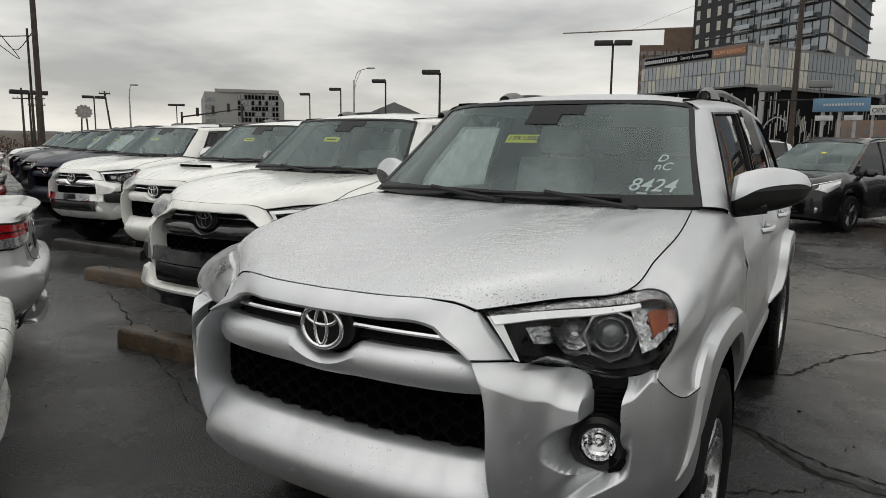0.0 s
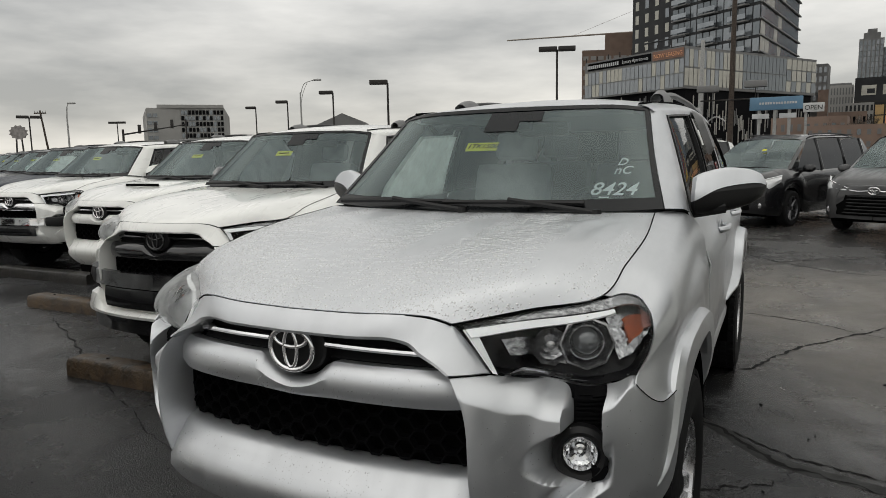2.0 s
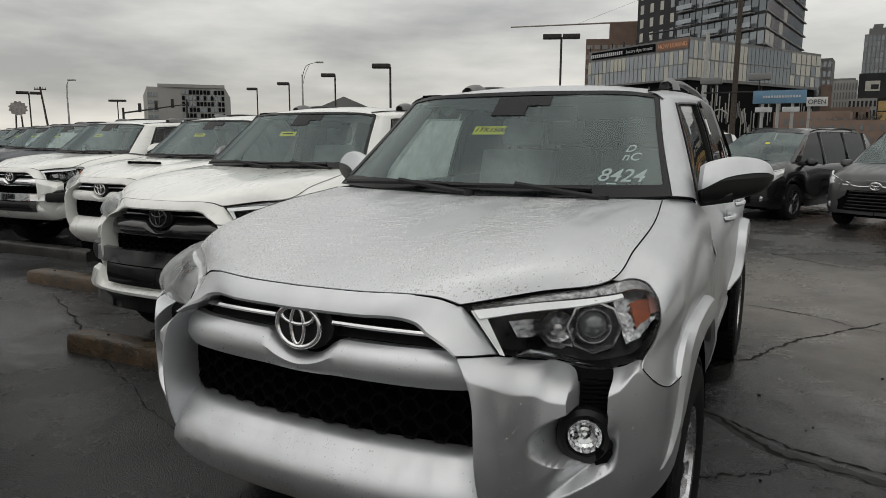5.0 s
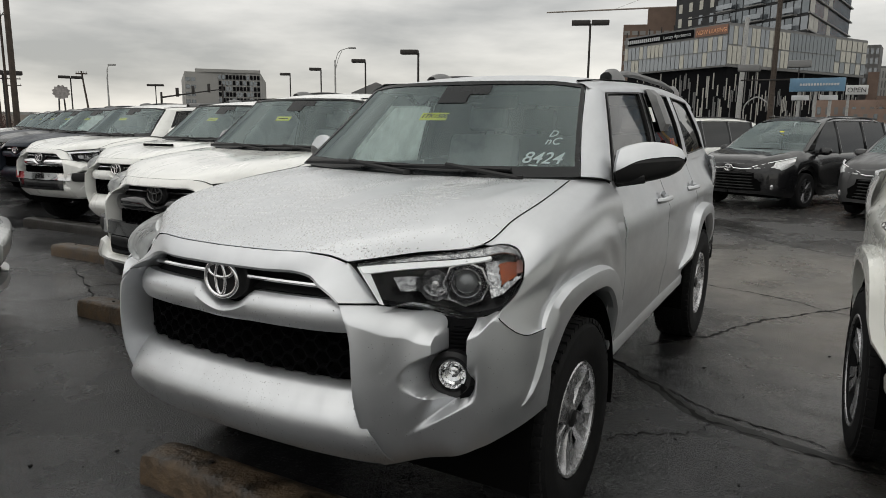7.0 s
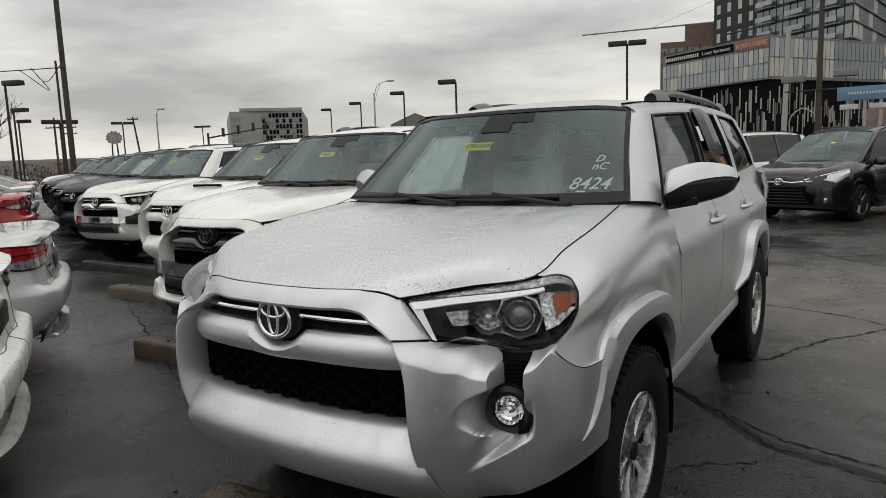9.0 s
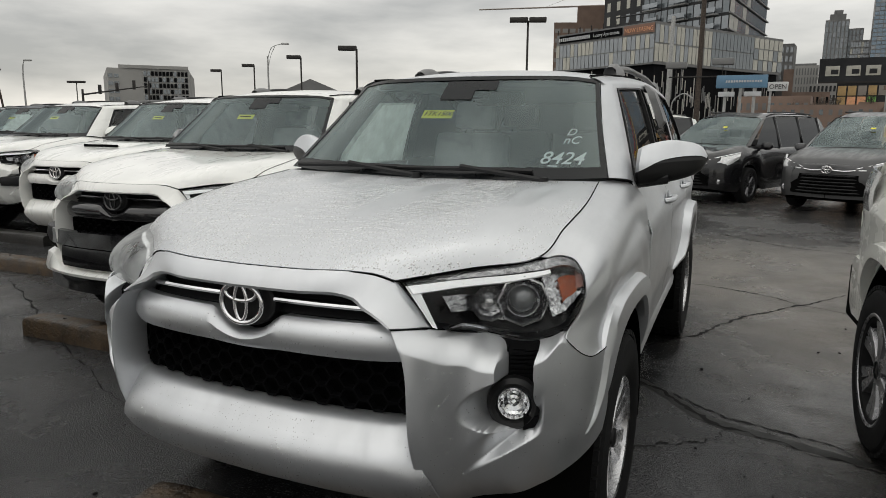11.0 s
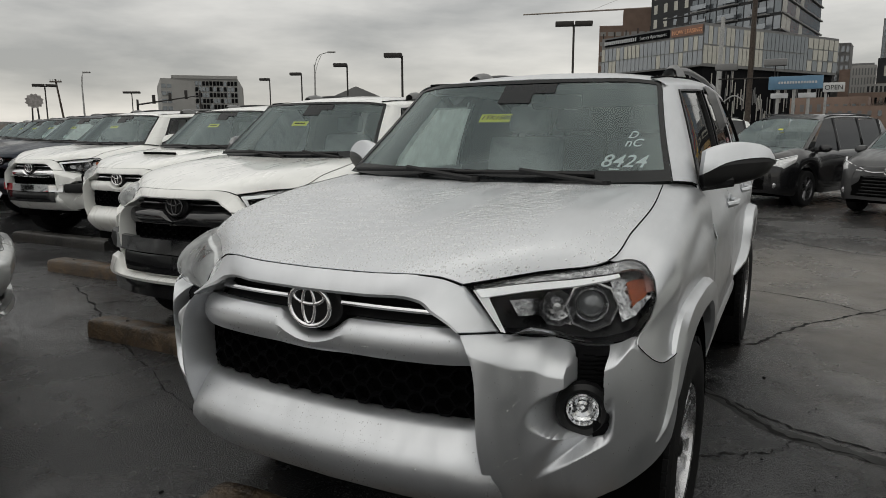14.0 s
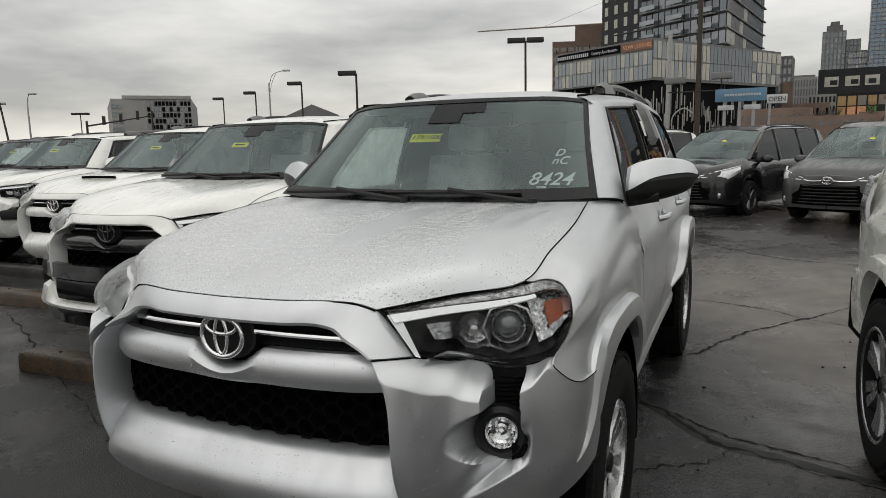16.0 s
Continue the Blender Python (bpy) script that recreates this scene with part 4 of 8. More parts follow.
            part("bumper_seam", seam_b, VOID, car)
        inner = [p + Vector((-s * 0.010, 0.13, 0)) for p in R[0]]
        edge = [p + Vector((-s * 0.004, 0.012, 0)) for p in R[0]]
        R[0] = [p + Vector((0, 0.002, 0)) for p in R[0]]
        sheet(bm, [inner, edge] + R)
        bmesh.ops.recalc_face_normals(bm, faces=bm.faces)
        part("bumper_corner", bm, SILVER, car, sharp=50)
        if s > 0:
            beads(car, [r[24:110:3] for r in R[2::5]], 7000, 23, Vector((0.3, -1, 0)), 0.0, 0.55)
        # black channel from headlight to fog lamp
        C = []
        for k in range(45):
            x = 0.552 + (0.785 - 0.552) * k / 44
            foot = min(lamp_foot, key=lambda p: abs(p.x - x))
            lo = min(foot.z - 0.004, ease([(0.55, 0.934), (0.605, 0.926), (0.655, 0.914), (0.684, 0.900), (0.699, 0.880), (0.703, 0.86), (0.706, 0.795)], x))
            col = []
            for j in range(31):
                z = lo + (foot.z - 0.001 - lo) * j / 30
                rib = 0.006 if z < 0.895 and x > 0.716 and int(z / 0.0042) % 3 == 0 else 0.0
                y = max(recess_y(x) - 0.006 + rib, nose_y(x) + 0.012)
                y += max(0.0, foot.y - y) * smooth((z - foot.z + 0.03) / 0.03) * 0.9
                col.append(Vector((s * x, y, z)))
            C.append(col)
        bm = bmesh.new()
        sheet(bm, C, flip=s < 0)
        solid(bm, 0.006)
        part("bumper_insert", bm, MESHBLK, car, "black plastic insert")
        bm = bmesh.new()
        box(bm, -0.021, -0.034, -0.044, 0.021, 0.0, 0.020, 0.004, m=Matrix.Translation((s * 0.766, recess_y(0.766) - 0.010, 0.700)) @ Matrix.Rotation(radians(s * 20), 4, "Z"))
        part("insert_foot", bm, MESHBLK, car, "black plastic insert")
        fog = new("fog_lamp")
        fog.parent = car
        c = Vector((s * 0.726, 0.262, 0.746))
        m = Matrix.Translation(c) @ Vector((s * 0.30, -0.95, 0.0)).to_track_quat("Z", "Y").to_matrix().to_4x4()
        bm = bmesh.new()
        spin(bm, [(0.074, -0.06), (0.072, 0.006), (0.060, 0.018), (0.050, 0.014), (0.045, 0.0), (0.043, -0.03)], m, 36)
        bmesh.ops.recalc_face_normals(bm, faces=bm.faces)
        part("bezel", bm, TRIM, fog)
        bm = bmesh.new()
        spin(bm, [(0.043, 0.004), (0.037, -0.008), (0.027, -0.016), (0.016, -0.020), (0.009, -0.018), (0.009, 0.0), (0.001, 0.003)], m, 22)
        part("reflector", bm, CHROME, fog, sharp=8)
        bm = bmesh.new()
        spin(bm, [(0.046, 0.004), (0.037, 0.011), (0.02, 0.015), (0.001, 0.017)], m, 28)
        part("lens", bm, LENS, fog).visible_shadow = False
        headlight(car, s)
        # fender
        bm = bmesh.new()
        first = next(k for k, p in enumerate(LAMP_T) if p.x >= 0.735)
        grow = Vector((0.003, 0.002, 0.0))
        col = [Vector(SEAM[0])] + [p + grow for p in LAMP_T[first + 1:]] + [LAMP_T[24].lerp(LAMP_B[24], v) + grow * 1.5 for v in (0.33, 0.66)] + [LAMP_B[24] + grow, LAMP_B[23] + grow, LAMP_B[22] + grow]
        col += [bumper_point(plan_f(x), z, 1, False) for x, z in ((0.855, 0.922), (0.868, 0.900), (0.882, 0.877), (0.897, 0.858), (0.914, 0.852))]
        C0 = spl(col, 40)
        C1 = spl(fender_col(0.60), 40)
        R = []
        for k in range(7):                             # from the lamp's edge to the first full section
            v = k / 7
            top = at_y(SEAM, SEAM[0][1] + (0.60 - SEAM[0][1]) * v)
            shift = top - C0[0].lerp(C1[0], v)
            R.append([(s * q.x, q.y, q.z) for q in [p.lerp(q, v) + shift * max(0, 1 - m / 9) for m, (p, q) in enumerate(zip(C0, C1))]])
        for i in range(33):
            y = 0.60 + (1.545 - 0.60) * i / 32
            R.append([(s * p.x, p.y, p.z) for p in spl(fender_col(y), 40)])
        sheet(bm, R, flip=s < 0)
        solid(bm, 0.004)
        part("front_fender", bm, SILVER, car)
        # wheel arch flares
        for name, cy in (("front_flare", AX_F), ("rear_flare", AX_R)):
            bm = bmesh.new()
            R = []
            rim_o = spl([(0, y + cy - AX_F, z) for y, z in FLARE_O], 73)
            rim_i = spl([(0, y + cy - AX_F, z) for y, z in FLARE_I], 73)
            for i, (a, b) in enumerate(zip(rim_i, rim_o)):
                k = min(1, (i + 1) / 7, (74 - i) / 7)
                row = []
                for t, o in ((0, -0.06), (0, 0.008), (0.10, 0.022), (0.55, 0.026), (0.86, 0.022), (1.0, 0.006), (1.02, -0.014)):
                    p = a + (b - a) * t
                    row.append((s * (flank_x(p.y, p.z) + (o + 0.008 + (0.02 if cy == AX_R and 0 < t < 1 else 0)) * k), p.y, p.z))
                R.append(row)
            sheet(bm, R, flip=s > 0)
            part(name, bm, SILVER, car)
            bm = bmesh.new()                           # liner
            R = []
            for i in range(25):
                a = radians(-12 + 204 * i / 24)
                R.append([(s * x, cy + 0.475 * math.cos(a), HUB + 0.475 * math.sin(a)) for x in (0.30, 0.6, side_x(cy, 0.9) - 0.01)])
            sheet(bm, R)
            sheet(bm, [[(s * 0.30, cy + 0.475 * math.cos(radians(-12 + 204 * i / 24)), HUB + 0.475 * math.sin(radians(-12 + 204 * i / 24))) for i in range(25)], [(s * 0.30, cy, HUB)] * 25])
            part("arch_liner", bm, VOID, car)
        # doors and quarter panel
        for name, y0, y1 in (("front_door", 1.553, 2.535), ("rear_door", 2.545, 3.46)):
            bm = bmesh.new()
            sheet(bm, side_panel(y0, y1, belt, 0.515, s), flip=s < 0)
            solid(bm, 0.005)
            door = part(name, bm, SILVER, car)
            hx = y1 - 0.14
            bm = bmesh.new()
            pts = [(s * (side_x(hx - 0.11, 1.10) - 0.002), hx - 0.115, 1.10), (s * (side_x(hx, 1.10) + 0.030), hx - 0.085, 1.105), (s * (side_x(hx, 1.10) + 0.036), hx, 1.108), (s * (side_x(hx, 1.10) + 0.030), hx + 0.075, 1.108), (s * (side_x(hx + 0.1, 1.1) - 0.002), hx + 0.10, 1.108)]
            tube(bm, spl(pts, 14), 0.015, 8)
            bmesh.ops.recalc_face_normals(bm, faces=bm.faces)
            part("handle", bm, SILVER, door)
            bm = bmesh.new()
            m = Matrix.Translation((s * side_x(hx, 1.10), hx, 1.105)) @ Matrix.Rotation(radians(90 * s), 4, "Y")
            spin(bm, [(0.062, 0.001), (0.056, 0.004), (0.04, -0.006), (0.001, -0.014)], m @ Matrix.Diagonal((0.8, 1.15, 1, 1)), 24)
            part("handle_recess", bm, SILVER, door)
        bm = bmesh.new()
        sheet(bm, side_panel(3.47, 4.78, belt, 0.60, s, 30), flip=s < 0)
        solid(bm, 0.005)
        part("quarter_panel", bm, SILVER, car)
        bm = bmesh.new()
        sheet(bm, [[(s * (side_x(y, 0.55) + o), y, z) for o, z in ((-0.005, 0.535), (0.004, 0.515), (0.0, 0.47), (-0.06, 0.43), (-0.2, 0.42))] for y in [1.40 + 1.9 * i / 20 for i in range(21)]], flip=s < 0)
        part("rocker_panel", bm, SILVER, car)
        bm = bmesh.new()                               # inner skin behind the panel gaps
        sheet(bm, [[(p[0] - s * 0.009, p[1], p[2]) for p in r] for r in side_panel(1.30, 3.62, lambda y: min(belt(y), at_y(SEAM, y).z if y < 1.56 else 9) - 0.03, 0.53, s, 40)], flip=s < 0)
        part("inner_skin", bm, SILVER, car)
        bm = bmesh.new()
        tube(bm, [(s * (cabin(y, 1.0).x - 0.056), y, cabin(y, 1.0).z + 0.0275) for y in [1.76 + 2.7 * i / 24 for i in range(25)]], 0.007, 6)
        part("roof_seam", bm, VOID, car)
        # cabin sides
        bm = bmesh.new()
        A0 = spl([(0.750, 1.302, 1.284), (0.674, 1.515, 1.470), (0.605, 1.752, 1.680)], 14)
        A1 = spl([Vector((s * p.x, p.y, p.z)) for p in (cabin(1.565, 0.0), cabin(1.73, 0.46), cabin(1.915, 0.93))], 14)
        A1 = [Vector((abs(p.x), p.y, p.z)) for p in A1]
        R = []
        for a, b in zip(A0, A1):
            mid2 = a.lerp(b, 0.5) + Vector((0.016, -0.010, 0.006))
            R.append([Vector((s * p.x, p.y, p.z)) for p in spl([a, mid2, b], 7)])
        sheet(bm, R, flip=s > 0)
        part("front_pillar", bm, SILVER, car)
        bm = bmesh.new()
        sheet(bm, [[Vector((s * (a.x - 0.02), a.y + 0.03, a.z - 0.012)), Vector((s * (b.x - 0.03), b.y + 0.07, b.z - 0.01))] for a, b in zip(A0, A1)])
        part("pillar_trim", bm, mat_dash, car)
        bm = bmesh.new()
        R = []
        for i in range(30):
            y = 1.745 + (4.62 - 1.745) * i / 29
            t0 = 0.93 if y > 1.915 else 0.93 + 0.06 * (1.915 - y) / 0.17
            c1 = cabin(y, 1.0)
            R.append([(s * p.x, p.y, p.z) for p in spl([cabin(y, t0), cabin(y, 0.975) + Vector((0.004, 0, 0.003)), c1 + Vector((-0.015, 0, 0.012)), c1 + Vector((-0.055, 0, 0.026))], 7)])
        sheet(bm, R, flip=s > 0)
        part("roof_rail_panel", bm, SILVER, car)
        for name, quad in (("rear_pillar", ((3.40, 0), (3.53, 0), (3.50, 0.93), (3.34, 0.93))), ("tail_pillar", ((4.42, 0), (4.74, 0), (4.56, 0.93), (4.22, 0.93))), ("quarter_top", ((3.53, 0.0), (4.42, 0), (4.37, 0.12), (3.53, 0.08)))):
            bm = bmesh.new()
            sheet(bm, cabin_quad(*quad, s), flip=s > 0)
            part(name, bm, SILVER, car)
        bm = bmesh.new()
        sheet(bm, cabin_quad((2.50, 0), (2.60, 0), (2.60, 0.93), (2.52, 0.93), s, out=-0.004), flip=s > 0)
        part("centre_pillar", bm, TRIM, car)
        for name, quad, gm in (("front_window", ((1.585, 0.0), (2.50, 0.0), (2.52, 0.93), (1.925, 0.93)), SIDEGLASS), ("rear_window", ((2.60, 0.0), (3.40, 0), (3.34, 0.93), (2.60, 0.93)), PRIVACY), ("quarter_window", ((3.53, 0.08), (4.37, 0.12), (4.22, 0.93), (3.50, 0.93)), PRIVACY)):
            bm = bmesh.new()
            sheet(bm, cabin_quad(*quad, s, out=-0.008), flip=s > 0)
            win = part(name, bm, gm, car)
            win.visible_shadow = False
            bm = bmesh.new()
            a, b, c, d = quad
            ring = [cabin(*a, s), cabin(*b, s), cabin(*c, s), cabin(*d, s)]
            cen = sum(ring, Vector()) / 4
            loop = []
            for p, q in zip(((a), (b), (c), (d)), ((b), (c), (d), (a))):
                loop += [cabin(p[0] + (q[0] - p[0]) * k / 8, p[1] + (q[1] - p[1]) * k / 8, s) for k in range(8)]
            loop.append(loop[0])
            inn = [p.lerp(cen, 0.04) for p in loop]
            sheet(bm, [loop, [p + Vector((s * 0.004, 0, 0.001)) for p in loop], [p + Vector((s * 0.005, 0, 0.001)) for p in inn], [p - Vector((s * 0.012, 0, 0)) for p in inn]], flip=s < 0)
            part("window_frame", bm, TRIM, win)
        if s > 0:
            pouch = new("window_pouch")
            pouch.parent = car
            R = cabin_quad((2.74, 0.44), (2.98, 0.44), (2.90, 0.97), (2.66, 0.97), s, 6, out=0.012)
            bm = bmesh.new()
            sheet(bm, [[Vector((p.x + (0.035 if 0 < i < 6 and 0 < j < 6 else 0.0), p.y, p.z)) for j, p in enumerate(r)] for i, r in enumerate(R)])
            part("pouch_body", bm, RACKGREY, pouch, "grey plastic pouch")
            bm = bmesh.new()
            sheet(bm, cabin_quad((2.60, 0.56), (2.67, 0.56), (2.66, 0.74), (2.59, 0.74), s, 3, out=0.012))
            solid(bm, 0.002)
            part("white_tag", bm, PAPER, pouch, "white paper tag")
            bm = bmesh.new()
            sheet(bm, cabin_quad((2.93, 0.22), (3.05, 0.22), (3.05, 0.33), (2.93, 0.33), s, 3, out=0.02))
            solid(bm, 0.002)
            part("red_tag", bm, REDLENS, pouch, "red paper tag")
        # mirror
        mir = new("door_mirror")
        mir.parent = car
        def shell(lo, hi, grow):
            R = []
            for i in range(15):
                u = i / 14
                cx = 0.805 + 0.27 * u
                cy = 1.60 + 0.15 * u ** 1.2
                h = ease([(0, 0.072), (0.12, 0.084), (0.40, 0.088), (0.75, 0.072), (0.93, 0.046), (1, 0.02)], u) * (1 if i < 14 else 0.5)
                d = 0.085 * (1 - 0.4 * u) * (1 if 0 < i < 14 else 0.5)
                cz = 1.330 + ease([(0, -0.020), (0.45, 0.004), (1, 0.016)], u)
                row = []
                for k in range(17):
                    a0 = lo if lo == 0 else ease([(0, -14), (0.4, 6), (0.8, 14), (1, 18)], u) * math.pi / 180
                    a = a0 + (hi - a0) * k / 16
                    ca, sa = math.cos(a), math.sin(a)
                    row.append((s * cx, cy + (d + grow) * math.copysign(abs(ca) ** 0.7, ca) * -1 + 0.03 + 0.55 * h * max(0, sa) * math.copysign(abs(ca), -ca) * -1, cz + (h + grow) * math.copysign(abs(sa) ** 0.9, sa)))
                R.append(row)
            return R
        bm = bmesh.new()
        sheet(bm, shell(0, 2 * math.pi, 0.0), flip=s > 0)
        bmesh.ops.recalc_face_normals(bm, faces=bm.faces)
        part("mirror_base", bm, TRIM, mir)
        bm = bmesh.new()
        sheet(bm, shell(radians(4), radians(172), 0.004), flip=s > 0)
        part("mirror_cap", bm, SILVER, mir)
        bm = bmesh.new()
        tube(bm, spl([(s * 0.78, 1.62, 1.242), (s * 0.83, 1.63, 1.25), (s * 0.93, 1.65, 1.268)], 8), 0.026, 8)
        plate(bm, [(s * 0.806, 1.575, 1.205), (s * 0.800, 1.74, 1.215), (s * 0.755, 1.76, 1.36), (s * 0.772, 1.66, 1.32)], (s * 0.012, 0, 0))
        bmesh.ops.recalc_face_normals(bm, faces=bm.faces)
        part("mirror_arm", bm, TRIM, mir)
        # roof rack rail
        rack = new("roof_rack")
        rack.parent = car
        bm = bmesh.new()
        tube(bm, spl([(s * 0.545, 2.45, 1.778), (s * 0.545, 2.6, 1.792), (s * 0.535, 3.2, 1.80), (s * 0.505, 3.9, 1.79), (s * 0.50, 4.05, 1.778)], 20), 0.017, 8)
        part("rail", bm, TRIM if s < 0 else RACKGREY, rack)
        for ya, yb in ((2.25, 2.52), (4.0, 4.22)):
            bm = bmesh.new()
            R = []
            for i in range(9):
                u = i / 8
                h = 0.012 + 0.058 * math.sin(math.pi * min(1, 0.12 + u * 0.8)) ** 0.6
                y = ya + (yb - ya) * u
                R.append([(s * (0.545 + dx - 0.025 * max(0, y - 2.5)), y, 1.735 + dz * h) for dx, dz in ((0.035, 0), (0.03, 0.7), (0.012, 1), (-0.012, 1), (-0.03, 0.7), (-0.035, 0))])
            sheet(bm, R)
            bmesh.ops.recalc_face_normals(bm, faces=bm.faces)
            part("rack_foot", bm, RACKGREY, rack, sharp=60)
        tail = new("tail_lamp")
        tail.parent = car
        R = []
        for i in range(17):
            u = i / 16
            if u < 0.65:
                y = 4.36 + 0.42 * u / 0.65
                x = side_x(y, 1.1) - 0.045 * max(0, (y - 4.6) / 0.18) ** 2 + 0.014
            else:
                x, y = side_x(4.78, 1.1) - 0.031 - 0.16 * (u - 0.65) / 0.35, 4.80
            lo, hi = 0.96 + 0.05 * (1 - u), 1.285 - 0.03 * (1 - u)
            R.append([(s * (x + 0.018 * math.sin(math.pi * j / 8) - 0.085 * max(0, lo + (hi - lo) * j / 8 - 1.12)), y + 0.006, lo + (hi - lo) * j / 8) for j in range(9)])
        bm = bmesh.new()
        sheet(bm, R, flip=s < 0)
        solid(bm, 0.02)
        part("lens", bm, LAMPSILVER, tail, "clear silvery lamp glass")
        bm = bmesh.new()
        sheet(bm, [[r[0], (r[0][0], r[0][1], r[0][2] - 0.03)] for r in R[:12]])
        solid(bm, 0.006)
        part("lamp_gap", bm, TRIM, tail)
        wheel(car, s * 0.785, AX_F, s, ALLOY)
        wheel(car, s * 0.75, AX_R, s, ALLOY)
        # seats
        for y in (2.25, 3.15):
            seat = new("seat")
            seat.parent = car
            bm = bmesh.new()
            box(bm, s * 0.38 - 0.25, y - 0.28, 0.72, s * 0.38 + 0.25, y + 0.25, 0.88, 0.05)
            cover = WRAP if s < 0 and y < 2.5 else SEAT
            part("cushion", bm, cover, seat)
            bm = bmesh.new()
            m = Matrix.Translation((s * 0.38, y + 0.28, 0.85)) @ Matrix.Rotation(radians(-16), 4, "X")
            box(bm, -0.24, -0.07, 0, 0.24, 0.07, 0.60, 0.05, m=m)
            part("backrest", bm, cover, seat)
            bm = bmesh.new()
            box(bm, -0.13, -0.05, 0.63, 0.13, 0.05, 0.80, 0.04, m=m)
            part("headrest", bm, cover, seat)
        # wipers
    for x0, x1, y0 in ((-0.66, -0.10, 1.19), (-0.14, 0.46, 1.185)):
        bm = bmesh.new()
        pts = [(x0, y0 + 0.035, 1.30), ((x0 + x1) / 2, y0 + 0.03, 1.306), (x1, y0 + 0.055, 1.302)]
        tube(bm, spl(pts, 12), 0.010, 6)
        tube(bm, spl([(x1 + 0.06, y0 + 0.0, 1.274), (x1 - 0.1, y0 + 0.01, 1.292), ((x0 + x1) / 2, y0 + 0.02, 1.316)], 10), 0.011, 6)
        rod(bm, (x1 + 0.06, y0 + 0.005, 1.25), (x1 + 0.06, y0 + 0.005, 1.285), 0.022, 0.018)
        bmesh.ops.recalc_face_normals(bm, faces=bm.faces)
        part("wiper", bm, TRIM, car)
    # windscreen
    bot = [(0, 1.205, 1.262), (0.35, 1.215, 1.268), (0.62, 1.252, 1.276), (0.747, 1.298, 1.282)]
    mdl = [(0, 1.455, 1.490), (0.33, 1.465, 1.489), (0.56, 1.488, 1.482), (0.672, 1.512, 1.471)]
    top = [(0, 1.700, 1.706), (0.30, 1.710, 1.705), (0.50, 1.730, 1.697), (0.600, 1.755, 1.682)]
    W = both(net([bot, mdl, top], 13, 21))
    bm = bmesh.new()
    sheet(bm, W)
    part("windscreen", bm, SCREEN, car).visible_shadow = False
    bm = bmesh.new()                                   # black enamel border
    up = Vector((0, -0.003, 0.002))
    sheet(bm, [[p + up for p in W[0]], [p + up for p in W[1]], [p + up for p in W[2]]])
    sheet(bm, [[p + up for p in W[-1]], [p.lerp(q, 0.75) + up for p, q in zip(W[-1], W[-2])]])
    for k, j in ((0, 1), (-1, -2)):
        sheet(bm, [[r[k] + up for r in W], [r[k].lerp(r[j], 0.36) + up for r in W]])
    c = len(W[0]) // 2
    sheet(bm, [[W[i][j] + up for j in range(c - 2, c + 4)] for i in (-2, -3, -4)])
    sheet(bm, [[W[i][j] + up for j in range(c - 2, c + 2)] for i in (-4, -5, -6)])
    part("windscreen_border", bm, ENAMEL, car)
    bm = bmesh.new()
    box(bm, -0.075, 1.685, 1.60, 0.075, 1.76, 1.685, 0.02)
    part("sensor_housing", bm, TRIM, car)
    bm = bmesh.new()
    box(bm, -0.02, 1.80, 1.575, 0.23, 1.825, 1.645, 0.02)
    part("interior_mirror", bm, TRIM, car)
    # roof
    rows = []
    for y, w, z, e in ((1.715, 0.545, 1.712, 1.690), (1.84, 0.555, 1.738, 1.705), (2.2, 0.555, 1.772, 1.728), (3.0, 0.535, 1.792, 1.75), (3.9, 0.49, 1.778, 1.745), (4.4, 0.468, 1.742, 1.715), (4.66, 0.457, 1.695, 1.675)):
        rows.append([(0, y - 0.012 if y < 1.75 else y, z), (w * 0.5, y - 0.005 if y < 1.75 else y, z - (z - e) * 0.22), (w * 0.88, y + (0.012 if y < 1.75 else 0), z - (z - e) * 0.75), (w + 0.03, y + (0.035 if y < 1.75 else 0), e)])
    bm = bmesh.new()
    sheet(bm, both(net(rows, 11, 32)))
    solid(bm, 0.004)
    part("roof", bm, SILVER, car)
    bm = bmesh.new()
    box(bm, -0.54, 1.76, 1.665, 0.54, 4.4, 1.68, 0.02)
    part("headliner", bm, mat_headliner, car)
    bm = bmesh.new()
    sheet(bm, [[(0.034 * math.copysign(1, k - 3.5) * (1 - abs(k - 3.5) / 3.5 * 0) * w, 3.9 + 0.22 * u, 1.776 + h * (1 if 2 <= k <= 5 else 0)) for k in range(8)] for u, w, h in ((0, 0.3, 0.005), (0.5, 0.8, 0.04), (1, 0.7, 0.06))])
    part("roof_antenna", bm, SILVER, car)
    # cabin tub, dashboard, steering wheel
    bm = bmesh.new()
    box(bm, -0.80, 1.30, 0.42, 0.80, 4.70, 0.70)
    box(bm, -0.62, 0.50, 0.36, 0.62, 4.5, 0.46)
    box(bm, -0.62, 0.50, 0.46, 0.62, 1.30, 1.02)
    part("underbody", bm, VOID, car)
    bm = bmesh.new()
    R = []
    for x in [-0.74 + 1.48 * i / 16 for i in range(17)]:
        R.append([(x, 1.26, 1.255), (x, 1.40, 1.275), (x, 1.56, 1.265 + (0.02 if 0.2 < x < 0.56 else 0)), (x, 1.68, 1.20), (x, 1.70, 0.95), (x, 1.62, 0.7)])
    sheet(bm, R)
    part("dashboard", bm, mat_dash, car)
    bm = bmesh.new()
    m = Matrix.Translation((0.37, 1.80, 1.16)) @ Matrix.Rotation(radians(68), 4, "X")
    tube(bm, [m @ Vector((0.185 * math.cos(2 * math.pi * i / 36), 0.185 * math.sin(2 * math.pi * i / 36), 0)) for i in range(36)], 0.017, 8, True)
